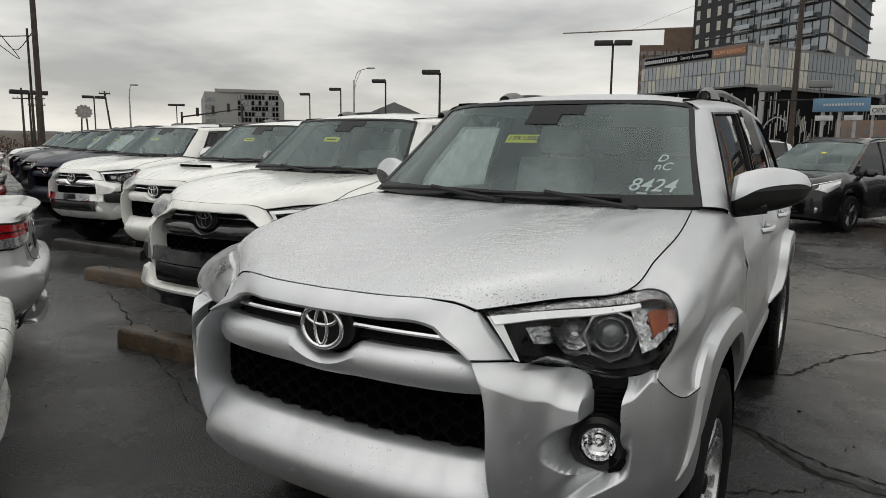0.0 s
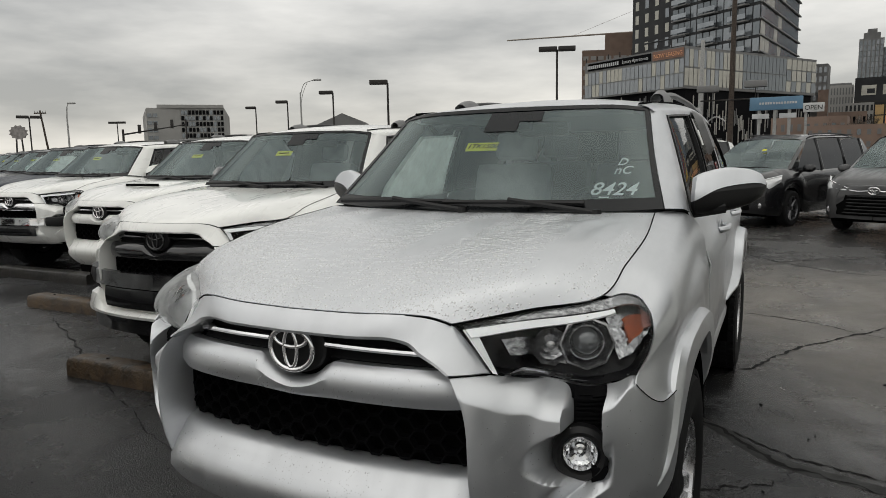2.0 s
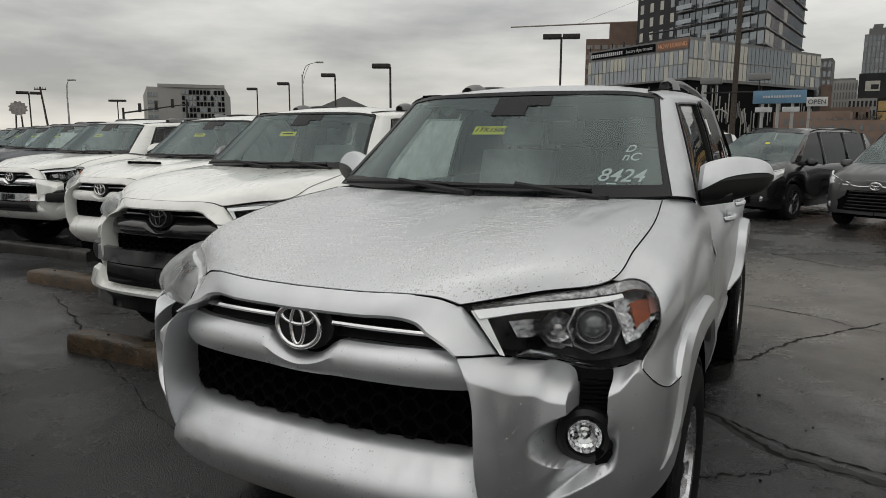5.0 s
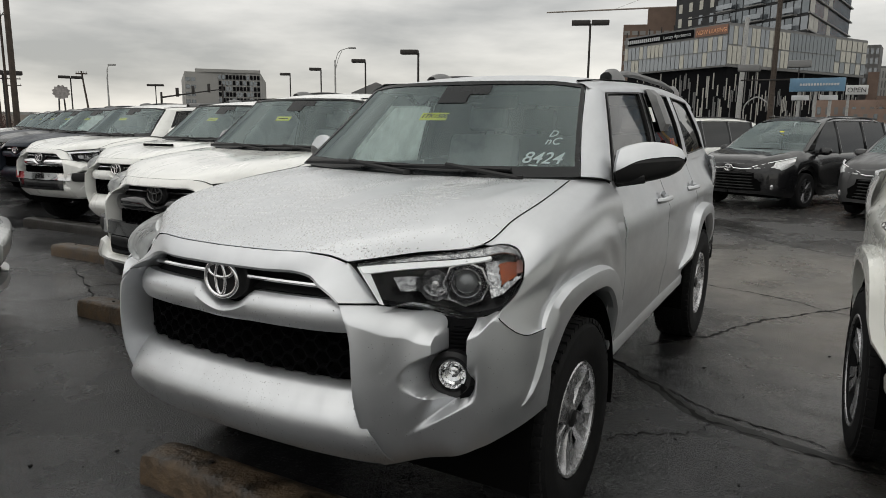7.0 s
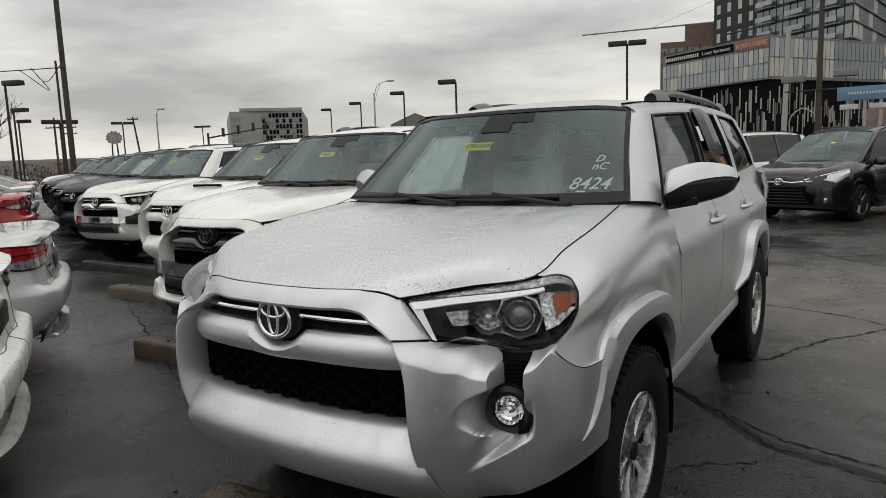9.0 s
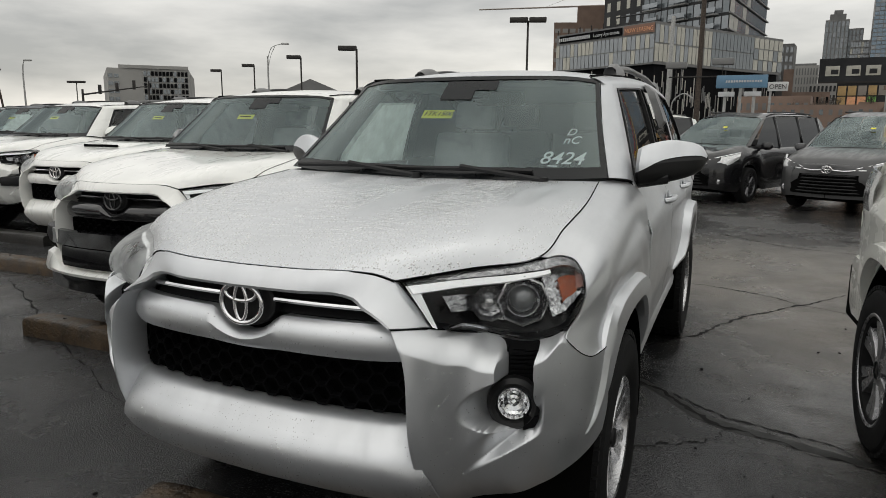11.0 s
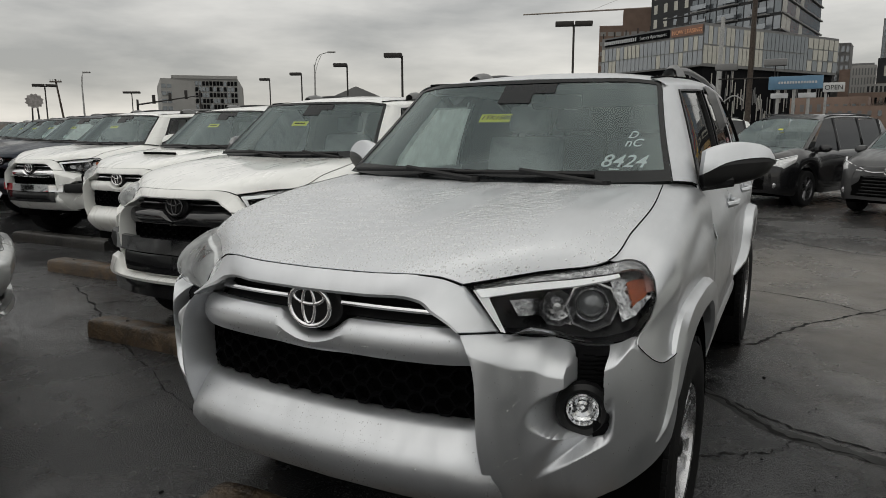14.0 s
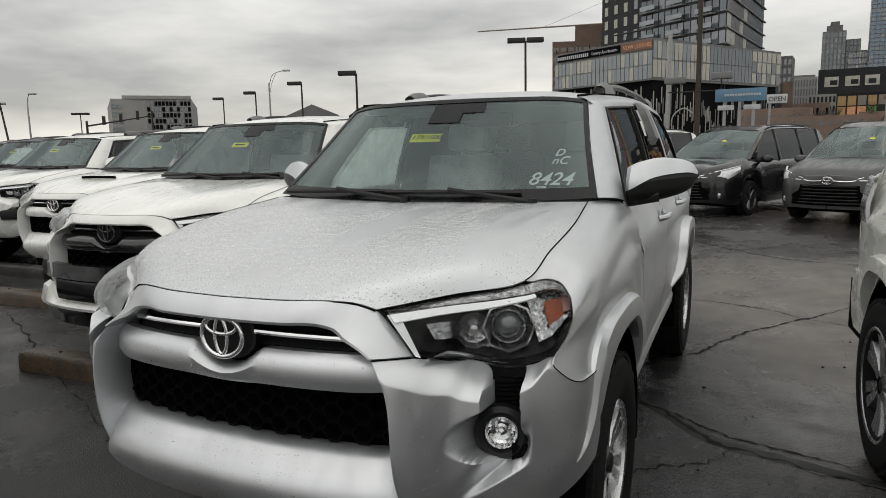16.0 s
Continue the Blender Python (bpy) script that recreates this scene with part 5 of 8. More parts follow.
    for a in (0, 180, 270):
        rod(bm, m @ Vector((0, 0, -0.01)), m @ Vector((0.18 * math.cos(radians(a)), 0.18 * math.sin(radians(a)), 0)), 0.022, 0.014)
    spin(bm, [(0.075, -0.03), (0.07, 0.012), (0.001, 0.02)], m, 20)
    bmesh.ops.recalc_face_normals(bm, faces=bm.faces)
    part("steering_wheel", bm, TRIM, car)
    bm = bmesh.new()                                   # black panels added to block daylight from the cabin's rear
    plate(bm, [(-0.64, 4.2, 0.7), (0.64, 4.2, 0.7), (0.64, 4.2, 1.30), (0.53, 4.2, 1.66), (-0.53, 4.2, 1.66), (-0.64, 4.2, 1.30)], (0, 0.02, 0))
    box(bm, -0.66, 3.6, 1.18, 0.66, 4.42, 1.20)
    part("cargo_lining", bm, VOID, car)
    # tail
    bm = bmesh.new()
    R = []
    for y, z in ((4.66, 1.67), (4.74, 1.45), (4.79, 1.26), (4.81, 1.0), (4.80, 0.75)):
        w = side_x(4.75, min(z, 1.2)) if z < 1.27 else 0.69 - (z - 1.27) * 0.40
        R.append([(-w + 2 * w * i / 12, y - 0.05 * (abs(i - 6) / 6) ** 4, z) for i in range(13)])
    sheet(bm, R)
    part("tailgate", bm, SILVER, car)
    bm = bmesh.new()
    R = []
    for z, o in ((0.76, 0), (0.72, 0.04), (0.60, 0.05), (0.50, 0.02), (0.45, -0.05)):
        row = []
        for i in range(25):
            u = i / 12 - 1
            x = 0.80 * math.copysign(min(1, abs(u) / 0.8) ** 0.9, u)
            row.append((x, 4.76 + o - (0.45 * (abs(u) - 0.8) / 0.2 if abs(u) > 0.8 else 0) - 0.06 * abs(x / 0.80) ** 6, z))
        R.append(row)
    sheet(bm, R)
    bmesh.ops.recalc_face_normals(bm, faces=bm.faces)
    solid(bm, 0.03)
    bmesh.ops.recalc_face_normals(bm, faces=bm.faces)
    part("rear_bumper", bm, SILVER, car)
    for o in car.children_recursive:                   # ride height of the body over the axles
        if o.type == "MESH" and o.parent.name.split(".")[0] != "wheel":
            for v in o.data.vertices:
                v.co.z += 0.013 * min(1, max(0, (v.co.z - 0.5) / 0.3))
    return car


mat_headliner = mat("grey_headliner", (0.32, 0.32, 0.31), 0.9, var=0.08, scale=30)
mat_dash = mat("dashboard_plastic", (0.035, 0.036, 0.038), 0.6, var=0.15, scale=12, bump=0.1, bscale=300)

# ---------------------------------------------------------------- ground
bm = bmesh.new()
sheet(bm, [[(-700, -80, 0), (-700, 1000, 0)], [(600, -80, 0), (600, 1000, 0)]], flip=True)
ground = tagged(part("ground", bm, ASPHALT), "wet dark asphalt of the car lot with cracks and damp patches", "ground", kind="structure")
CRACK = mat("crack_filler", (0.009, 0.009, 0.009), 0.8, spec=0.16, bump=0.3, bscale=80)


def crack(pts, width, seed):
    """A jagged crack in the asphalt, drawn as a thin broken ribbon with crumbled edges."""
    rnd = random.Random(seed)
    P = spl([(x, y, 0) for x, y in pts], 14 * (len(pts) - 1))
    bm = bmesh.new()
    rows = []
    off = 0.0
    for i, p in enumerate(P):
        d = (P[min(i + 1, len(P) - 1)] - P[max(i - 1, 0)]).normalized()
        n = Vector((-d.y, d.x, 0))
        off = off * 0.75 + rnd.uniform(-0.016, 0.016)
        w = width * rnd.choice((0.25, 0.5, 0.8, 1.0, 1.5)) * (0.4 + 0.6 * math.sin(math.pi * min(1, (i + 1) / len(P) + 0.15)))
        c = p + n * off
        rows.append([c - n * w + Vector((0, 0, 0.003)), c + Vector((0, 0, 0.002)), c + n * w + Vector((0, 0, 0.003))])
    sheet(bm, rows)
    tagged(part("asphalt_crack", bm, CRACK, ground), "jagged dark crack in the asphalt")


crack([(0.62, 3.3), (0.89, 3.6), (1.18, 4.2), (1.43, 4.64), (1.82, 5.14), (2.3, 5.9)], 0.010, 1)
crack([(0.42, 2.9), (0.62, 2.73), (0.9, 2.46), (1.17, 2.16), (1.46, 2.06), (1.84, 1.96), (2.3, 1.9)], 0.013, 2)
crack([(0.95, 2.5), (1.25, 2.27), (1.5, 2.2), (1.9, 2.02)], 0.008, 3)
crack([(0.80, 1.62), (0.87, 1.74), (1.06, 1.87), (1.21, 2.02), (1.24, 2.12)], 0.007, 4)
crack([(0.3, 5.7), (0.72, 5.5), (1.38, 5.27), (1.75, 4.98), (2.2, 4.8)], 0.009, 5)
crack([(-0.3, 10.2), (0.12, 9.86), (1.18, 8.6), (1.8, 8.1), (2.6, 7.9)], 0.013, 6)
crack([(1.0, 8.75), (1.6, 9.2), (2.4, 9.4)], 0.007, 7)
crack([(-5.2, 2.75), (-4.21, 2.26), (-3.13, 1.71), (-2.56, 1.45), (-2.04, 1.21), (-1.6, 1.0)], 0.007, 8)
crack([(-4.19, 2.27), (-4.1, 2.45), (-3.8, 2.55), (-3.4, 2.8)], 0.007, 9)

SEALER = mat("crack_sealer", (0.018, 0.018, 0.017), 0.5, spec=0.25, var=0.3, scale=9, bump=0.15, bscale=60, rvar=0.12)
bm = bmesh.new()                                       # smeared sealer along the widest crack
rnd = random.Random(31)
rows = []
P = spl([(0.5, 2.84, 0.0), (0.9, 2.47, 0.0), (1.17, 2.19, 0.0), (1.46, 2.10, 0.0), (1.86, 1.99, 0.0), (2.4, 1.90, 0.0)], 60)
for i, p in enumerate(P):
    d = (P[min(i + 1, 59)] - P[max(i - 1, 0)]).normalized()
    n = Vector((-d.y, d.x, 0))
    w = (0.012 + 0.036 * math.sin(math.pi * min(1.0, i / 50))) + rnd.uniform(-0.005, 0.005)
    rows.append([p - n * w + Vector((0, 0, 0.0008)), p - n * w * 0.5 + Vector((0, 0, 0.0018)), p + n * w * 0.5 + Vector((0, 0, 0.0018)), p + n * w + Vector((0, 0, 0.0008))])
sheet(bm, rows)
part("crack_sealer", bm, SEALER, ground, "dark smeared crack sealer")
bm = bmesh.new()                                       # loose grit that the rain left lying
rnd = random.Random(32)
for _ in range(260):
    if rnd.random() < 0.5:
        x, y = rnd.uniform(-3.2, -0.9), rnd.uniform(-0.6, 2.6)
    else:
        x, y = rnd.uniform(0.9, 3.0), rnd.uniform(0.8, 4.5)
    r = 0.003 + 0.010 * rnd.random() ** 4
    m = Matrix.Translation((x, y, r * 0.4)) @ Matrix.Rotation(rnd.uniform(0, 6.28), 4, "Z") @ Matrix.Diagonal((1.0, rnd.uniform(0.5, 0.9), 0.5, 1))
    bmesh.ops.create_icosphere(bm, subdivisions=1, radius=r, matrix=m)
tagged(part("grit", bm, CRACK, None), "loose dark grit scattered on wet asphalt", "grit", kind="stuff")

# wheel stops
for k, (x, y) in enumerate(((-0.74, 0.31), (-3.38, 1.72), (-5.97, 3.06), (-8.42, 4.12))):
    rnd = random.Random(40 + k)
    bm = bmesh.new()
    R = []
    for i in range(28):
        u = i / 27
        xx = 1.9 * u
        e = 0.012 * math.exp(-min(u, 1 - u) * 40)
        R.append([(xx, dy + rnd.uniform(-0.002, 0.002), max(0, z - e + rnd.uniform(-0.002, 0.002))) for dy, z in ((-0.094, 0.0), (-0.093, 0.055), (-0.090, 0.112), (-0.076, 0.132), (-0.035, 0.137), (0.035, 0.137), (0.076, 0.132), (0.090, 0.112), (0.093, 0.055), (0.094, 0.0))])
    V = sheet(bm, R)
    bm.faces.new(list(reversed(V[0])))
    bm.faces.new(V[-1])
    bmesh.ops.recalc_face_normals(bm, faces=bm.faces)
    b = part("wheel_stop", bm, WETTIMBER if k == 3 else TIMBER, sharp=50)
    b.matrix_world = pose(x, y, 0, 0, 0, rnd.uniform(-1.5, 2.5))
    for px in (0.32, 1.55):
        bm = bmesh.new()
        rod(bm, (px, 0.0, 0.12), (px + 0.004, 0.003, 0.146), 0.012, 0.011, 8)
        part("pin", bm, STEEL, b, "rusty steel pin")
    tagged(b, "dark soaked wheel stop lying on wet asphalt" if k == 3 else "weathered brown wheel stop lying on wet asphalt", "wheel stop", "wheel stops")

# concrete kerb end beside the sedans
bm = bmesh.new()
R = []
rnd = random.Random(8)
for i in range(24):
    u = i / 23 * 1.3
    R.append([(u, dy + rnd.uniform(-0.004, 0.004), z + (rnd.uniform(-0.005, 0.005) if z else 0)) for dy, z in ((-0.30, 0), (-0.29, 0.11), (-0.26, 0.135), (-0.05, 0.14), (-0.015, 0.125), (0, 0.0))])
V = sheet(bm, R)
bm.faces.new(list(reversed(V[0])))
bm.faces.new(V[-1])
bmesh.ops.recalc_face_normals(bm, faces=bm.faces)
kerb = part("kerb", bm, CONCRETE, sharp=50)
kerb.matrix_world = pose(-2.0, -0.114, 0, 0, 0, -23.6)
tagged(kerb, "worn brown concrete kerb beside the sedans", "kerb", kind="structure")

# ---------------------------------------------------------------- the row of sport utility vehicles
hero = suv_body()


def suv_at(x, y, rz, label, swap):
    c = copy_thing(hero, pose(x, y, 0, 0, 0, rz))
    c["label"] = label
    for o in [o for o in c.children if o.name.startswith("rain_beading")]:
        bpy.data.objects.remove(o)
    return recolour(c, swap)


def swap_part(car, name, material):
    """Another finish on one part of a car."""
    for o in car.children_recursive:
        if o.name.split(".")[0] == name:
            o.material_slots[0].link = "OBJECT"
            o.material_slots[0].material = material


def sticker(car, x=-0.085, word=""):
    """A yellow stock sticker low behind the mirror, on the windscreen."""
    bm = bmesh.new()
    sl = Vector((0, 0.49, 0.42)).normalized()
    c = Vector((x, 1.510, 1.542))
    w, h = 0.076, 0.027
    plate(bm, [c + Vector((-w, 0, 0)) - sl * h, c + Vector((w, 0, 0)) - sl * h, c + Vector((w, 0, 0)) + sl * h, c + Vector((-w, 0, 0)) + sl * h], (0, -0.0015, 0.002))
    k = part("stock_sticker", bm, YELLOW, car, "yellow stock sticker")
    if word:
        writing(k, word, 0.040, (x - 0.072, 1.510 - 0.0105 - 0.004, 1.542 - 0.009 + 0.0045), 40.6, 0)
    else:
        bm = bmesh.new()
        box(bm, -0.05, -0.004, -0.0015, 0.05, 0.004, 0.0015, m=Matrix.Translation(c + Vector((0, -0.004, 0.004))) @ Matrix.Rotation(radians(41), 4, "X"))
        part("sticker_bar", bm, INK, k)


def writing(parent, word, size, place, tilt, turn, material=None, shear=0.25):
    tx = bpy.data.curves.new("writing", "FONT")
    tx.body, tx.size, tx.shear, tx.extrude, tx.offset = word, size, shear, 0.0006, size * 0.004
    w = new("writing", tx)
    w.data.materials.append(material or INK)
    w.parent = parent
    w.matrix_basis = pose(*place, tilt, 0, turn)
    return w


w1 = suv_at(-2.40, 1.61, 2.7, "white sport utility vehicle with black trim and dark badge", {SILVER: WHITE, CHROME: GLOSSBLK})
swap_part(w1, "grille_bar", GLOSSBLK)
swap_part(w1, "mirror_cap", GLOSSBLK)


def second_front(car, bar):
    """The wider bumper of the better trims: a bright or black bar, a dark opening and a low lip."""
    def band(zs, off, name, material, w=0.62):
        bm = bmesh.new()
        R = []
        for i in range(41):
            x = -w + 2 * w * i / 40
            R.append([(x, nose_y(x) * 1.02 + off - 0.02 * max(0, 1 - abs(z - 0.63) / 0.12) + (0.03 if k in (0, len(zs) - 1) else 0), z) for k, z in enumerate(zs)])
        sheet(bm, R)
        part(name, bm, material, car)
    band((0.800, 0.795, 0.745, 0.700, 0.695), -0.052, "bumper_bar", bar, 0.60)
    band((0.700, 0.690, 0.62, 0.560, 0.555), -0.040, "lower_intake", GLOSSBLK, 0.48)
    for s in (-1, 1):                                  # dark pods at the bar's ends
        bm = bmesh.new()
        R = []
        for i in range(13):
            x = 0.60 + 0.27 * i / 12
            R.append([(s * x, nose_y(x) + dy, z) for dy, z in ((0.03, 0.81), (-0.030, 0.795), (-0.044, 0.745), (-0.030, 0.69), (0.03, 0.675))])
        sheet(bm, R)
        part("bumper_pod", bm, TRIM, car)
    if bar is GLOSSBLK:
        band((0.495, 0.490, 0.45, 0.395, 0.390), -0.040, "lower_lip", GLOSSBLK, 0.72)
        bm = bmesh.new()                               # white ledge between intake and lip
        R = []
        for i in range(49):
            x = -0.74 + 1.48 * i / 48
            e = 0.45 + 2.2 * smooth((abs(x) - 0.50) / 0.14)
            R.append([(x, nose_y(x) * 1.02 + dy, 0.52 + dz * (e if dz > 0 else 1)) for dy, dz in ((0.0, 0.046), (-0.052, 0.038), (-0.082, 0.004), (-0.074, -0.018), (0.0, -0.030))])
        sheet(bm, R)
        solid(bm, 0.005)
        part("lower_ledge", bm, WHITE, car)


second_front(w1, GLOSSBLK)
w2 = suv_at(-4.96, 3.11, 2.4, "white sport utility vehicle with a hood scoop", {SILVER: WHITE})
w3 = suv_at(-8.0, 4.06, 3.0, "white sport utility vehicle with chrome bumper trim", {SILVER: WHITE})
swap_part(w3, "grille_bar", CHROME)
second_front(w3, CHROME)
bm = bmesh.new()
R = []
for i in range(13):
    x = -0.30 + 0.6 * i / 12
    e = max(0, 1 - (abs(x) / 0.30) ** 4)
    R.append([(x, 0.60, 1.222), (x, 0.605, 1.222 + 0.045 * e), (x, 0.72, 1.235 + 0.045 * e), (x, 1.0, 1.262 + 0.02 * e), (x, 1.12, 1.262)])
sheet(bm, R)
part("hood_scoop", bm, WHITE, w2)
bm = bmesh.new()
box(bm, -0.24, 0.597, 1.236, 0.24, 0.603, 1.262, 0.004)
part("scoop_mouth", bm, VOID, w2)
for c in (w1, w2, w3):
    sticker(c)
sticker(hero, word="1TK1500")
bm = bmesh.new()                                       # pale film added for the daylight seen through the rainy passenger window
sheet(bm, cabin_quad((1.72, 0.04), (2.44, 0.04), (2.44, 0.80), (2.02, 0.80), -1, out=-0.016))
label = part("rain_film", bm, WINDOWFILM, hero, "pale film for daylight through the rainy passenger window")
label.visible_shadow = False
bm = bmesh.new()
sheet(bm, cabin_quad((2.44, 0.03), (2.465, 0.03), (2.465, 0.86), (2.44, 0.86), -1, out=-0.02))
sheet(bm, cabin_quad((1.84, 0.02), (2.44, 0.02), (2.44, 0.05), (1.85, 0.05), -1, out=-0.02))
part("window_channel", bm, SILVER2, label)
writing(hero, "8424", 0.092, (0.437, 1.388, 1.340), 49, 4, MARKER, 0.3)
writing(hero, "nC", 0.058, (0.517, 1.467, 1.422), 49, 4, MARKER, 0.3)
writing(hero, "D", 0.052, (0.524, 1.494, 1.456), 49, 6, MARKER, 0.4)
bm = bmesh.new()
box(bm, 0.478, 1.387, 1.328, 0.518, 1.392, 1.333)
part("marker_dash", bm, MARKER, hero)
for x, y, p, l in ((-10.6, 5.16, BLUE, "slate blue sport utility vehicle on wet asphalt"), (-13.1, 6.32, GREY, "dark grey sport utility vehicle on wet asphalt"), (-15.6, 7.5, BLUE, "slate blue sport utility vehicle on wet asphalt"), (-18.1, 8.68, BLACK, "black sport utility vehicle on wet asphalt"), (-20.8, 9.95, WHITE, "white sport utility vehicle at the end of the row")):
    suv_at(x, y, 2.5, l, {SILVER: p})
pearl = suv_at(3.04, -1.46, 5.2, "pearl white sport utility vehicle with machined alloy wheels", {SILVER: PEARL, ALLOY: MALLOY})
swap_part(pearl, "handle", CHROME)
for o in [o for o in pearl.children_recursive if o.name.split(".")[0] in ("rim", "barrel")]:
    o.matrix_basis = Matrix.Translation((0, 0, 0.014)) @ Matrix.Diagonal((1.18, 1.18, 1.0, 1.0))

# ---------------------------------------------------------------- sedans
# local frame: tail at y = 0, nose at y = 4.6


def small_wheel(parent, x, y, s, r=0.325, rim=ALLOY):
    w = new("wheel")
    w.parent = parent
    w.matrix_basis = pose(x, y, r, 0, 90 * s, 0)
    I = Matrix.Identity(4)
    k = r / 0.395
    bm = bmesh.new()
    spin(bm, [(0.68 * r, -0.09), (0.9 * r, -0.10), (0.985 * r, -0.08), (r, 0.0), (0.985 * r, 0.08), (0.9 * r, 0.1), (0.70 * r, 0.095), (0.66 * r, 0.08), (0.66 * r, -0.09)], I, 40)
    bmesh.ops.recalc_face_normals(bm, faces=bm.faces)
    part("tyre", bm, RUBBER, w)
    bm = bmesh.new()
    spin(bm, [(0.68 * r, -0.08), (0.685 * r, 0.085), (0.66 * r, 0.09), (0.63 * r, 0.06), (0.6 * r, -0.08)], I, 40)
    for q in range(10):
        R = Matrix.Rotation(2 * math.pi * q / 10 + (0.11 if q % 2 else -0.11), 4, "Z")
        sheet(bm, [[R @ Vector((0.03, -0.012, 0.05)), R @ Vector((0.03, 0, 0.07)), R @ Vector((0.03, 0.012, 0.05))], [R @ Vector((0.66 * r, -0.012, 0.055)), R @ Vector((0.66 * r, 0, 0.082)), R @ Vector((0.66 * r, 0.012, 0.055))]])
    spin(bm, [(0.05, 0.04), (0.045, 0.075), (0.001, 0.08)], I, 20)
    bmesh.ops.recalc_face_normals(bm, faces=bm.faces)
    part("rim", bm, rim, w)
    bm = bmesh.new()
    spin(bm, [(0.001, -0.03), (0.6 * r, -0.03), (0.6 * r, -0.02), (0.001, -0.01)], I, 24)
    part("brake_disc", bm, DALLOY, w)


def sedan_body():
    car = thing("sedan", "white compact sedan parked with its tail to the aisle", "car", "parked sedans")

    def section(y):
        w = ease([(0.0, 0.72), (0.06, 0.80), (0.18, 0.85), (0.5, 0.885), (1.2, 0.89), (3.4, 0.89), (4.1, 0.84), (4.45, 0.70), (4.6, 0.5)], y)
        zt = ease([(0.0, 1.05), (0.1, 1.075), (0.5, 1.065), (1.5, 1.0), (3.2, 0.98), (4.0, 0.90), (4.5, 0.72), (4.6, 0.62)], y)
        zs = ease([(0.0, 0.98), (0.3, 1.0), (1.0, 0.97), (2.5, 0.90), (3.4, 0.88), (4.2, 0.80), (4.6, 0.58)], y)
        zb = ease([(0.0, 0.34), (0.3, 0.24), (1.0, 0.20), (4.2, 0.20), (4.6, 0.25)], y)
        for c in (0.98, 3.68):
            if abs(y - c) < 0.375:
                zb = max(zb, 0.325 + math.sqrt(0.375**2 - (y - c) ** 2))
        pts = [(w - 0.05, zb), (w - 0.005, min(zb + 0.08, zs - 0.1)), (w, zb + (zs - zb) * 0.45), (w - 0.012, zb + (zs - zb) * 0.72), (w - 0.035, zs - 0.03), (w - 0.085, zs + 0.012), (w * 0.72, zt - 0.012), (w * 0.4, zt), (0, zt + 0.004)]
        return [(p.x, p.y, p.z) for p in spl([(a, y, b) for a, b in pts], 56)]

    def tail(y, z):
        """How far the tail leans at that height: lip, plate recess and bumper."""
        return ease([(0.25, 0.16), (0.33, 0.09), (0.40, 0.03), (0.48, -0.045), (0.55, -0.080), (0.63, -0.088), (0.672, -0.066), (0.692, -0.012), (0.72, 0.0), (0.90, 0.022), (0.985, 0.030), (1.035, -0.035), (1.06, -0.045), (1.09, -0.02)], z) * max(0, 1 - y / 0.5)
    bm = bmesh.new()
    ys = [0.0, 0.02, 0.05, 0.09, 0.14, 0.2, 0.28, 0.38, 0.5] + [0.6 + 0.05 * i for i in range(17)] + [1.5 + 0.2 * i for i in range(9)] + [3.2 + 0.05 * i for i in range(20)] + [4.2, 4.3, 4.4, 4.5, 4.56, 4.6]
    rows = [[(x, yy + tail(yy, z), z) for x, yy, z in section(y)] for y in ys]
    sheet(bm, both([list(reversed(r)) for r in rows]))
    first = both([list(reversed(rows[0]))])[0]
    sheet(bm, [[Vector((p.x * k, p.y - 0.035 * (1 - k * k), p.z if k > 0.99 else 0.35 + (p.z - 0.35) * (0.995))) for p in first] for k in (1.0, 0.85, 0.6, 0.3, 0.01)])
    last = both([list(reversed(rows[-1]))])[0]
    sheet(bm, [[Vector((p.x * k, p.y + 0.03 * (1 - k * k), p.z)) for p in last] for k in (1.0, 0.6, 0.01)])
    bmesh.ops.recalc_face_normals(bm, faces=bm.faces)
    part("body", bm, WHITE, car)
    bm = bmesh.new()                                   # cabin
    def ring(y, z, w):
        return [(-w, y, z - 0.02), (-w * 0.9, y, z), (-w * 0.5, y, z + 0.02), (0, y, z + 0.026), (w * 0.5, y, z + 0.02), (w * 0.9, y, z), (w, y, z - 0.02)]
    roof = net([ring(1.28, 1.385, 0.55), ring(1.7, 1.42, 0.575), ring(2.2, 1.415, 0.57), ring(2.62, 1.375, 0.55)], 15, 14)
    sheet(bm, roof)
    for s in (-1, 1):
        P0 = [(s * 0.80, 0.36, 1.03), (s * 0.66, 0.86, 1.24), (s * 0.55, 1.30, 1.375)]
        P1 = [(s * 0.80, 0.62, 1.02), (s * 0.685, 1.02, 1.22), (s * 0.57, 1.42, 1.375)]
        sheet(bm, [spl(P0, 10), spl(P1, 10)])
        Q0 = [(s * 0.79, 3.40, 0.93), (s * 0.68, 3.0, 1.18), (s * 0.55, 2.60, 1.36)]
        Q1 = [(s * 0.81, 3.28, 0.93), (s * 0.70, 2.92, 1.17), (s * 0.575, 2.52, 1.36)]
        sheet(bm, [spl(Q0, 10), spl(Q1, 10)])
    solid(bm, 0.02)
    part("roof", bm, WHITE, car)
    bm = bmesh.new()
    sheet(bm, net([[(-0.77, 0.40, 1.035), (0, 0.30, 1.07), (0.77, 0.40, 1.035)], [(-0.655, 0.86, 1.238), (0, 0.80, 1.272), (0.655, 0.86, 1.238)], [(-0.545, 1.29, 1.375), (0, 1.27, 1.408), (0.545, 1.29, 1.375)]], 13, 10))
    part("rear_screen", bm, PRIVACY, car).visible_shadow = False
    bm = bmesh.new()
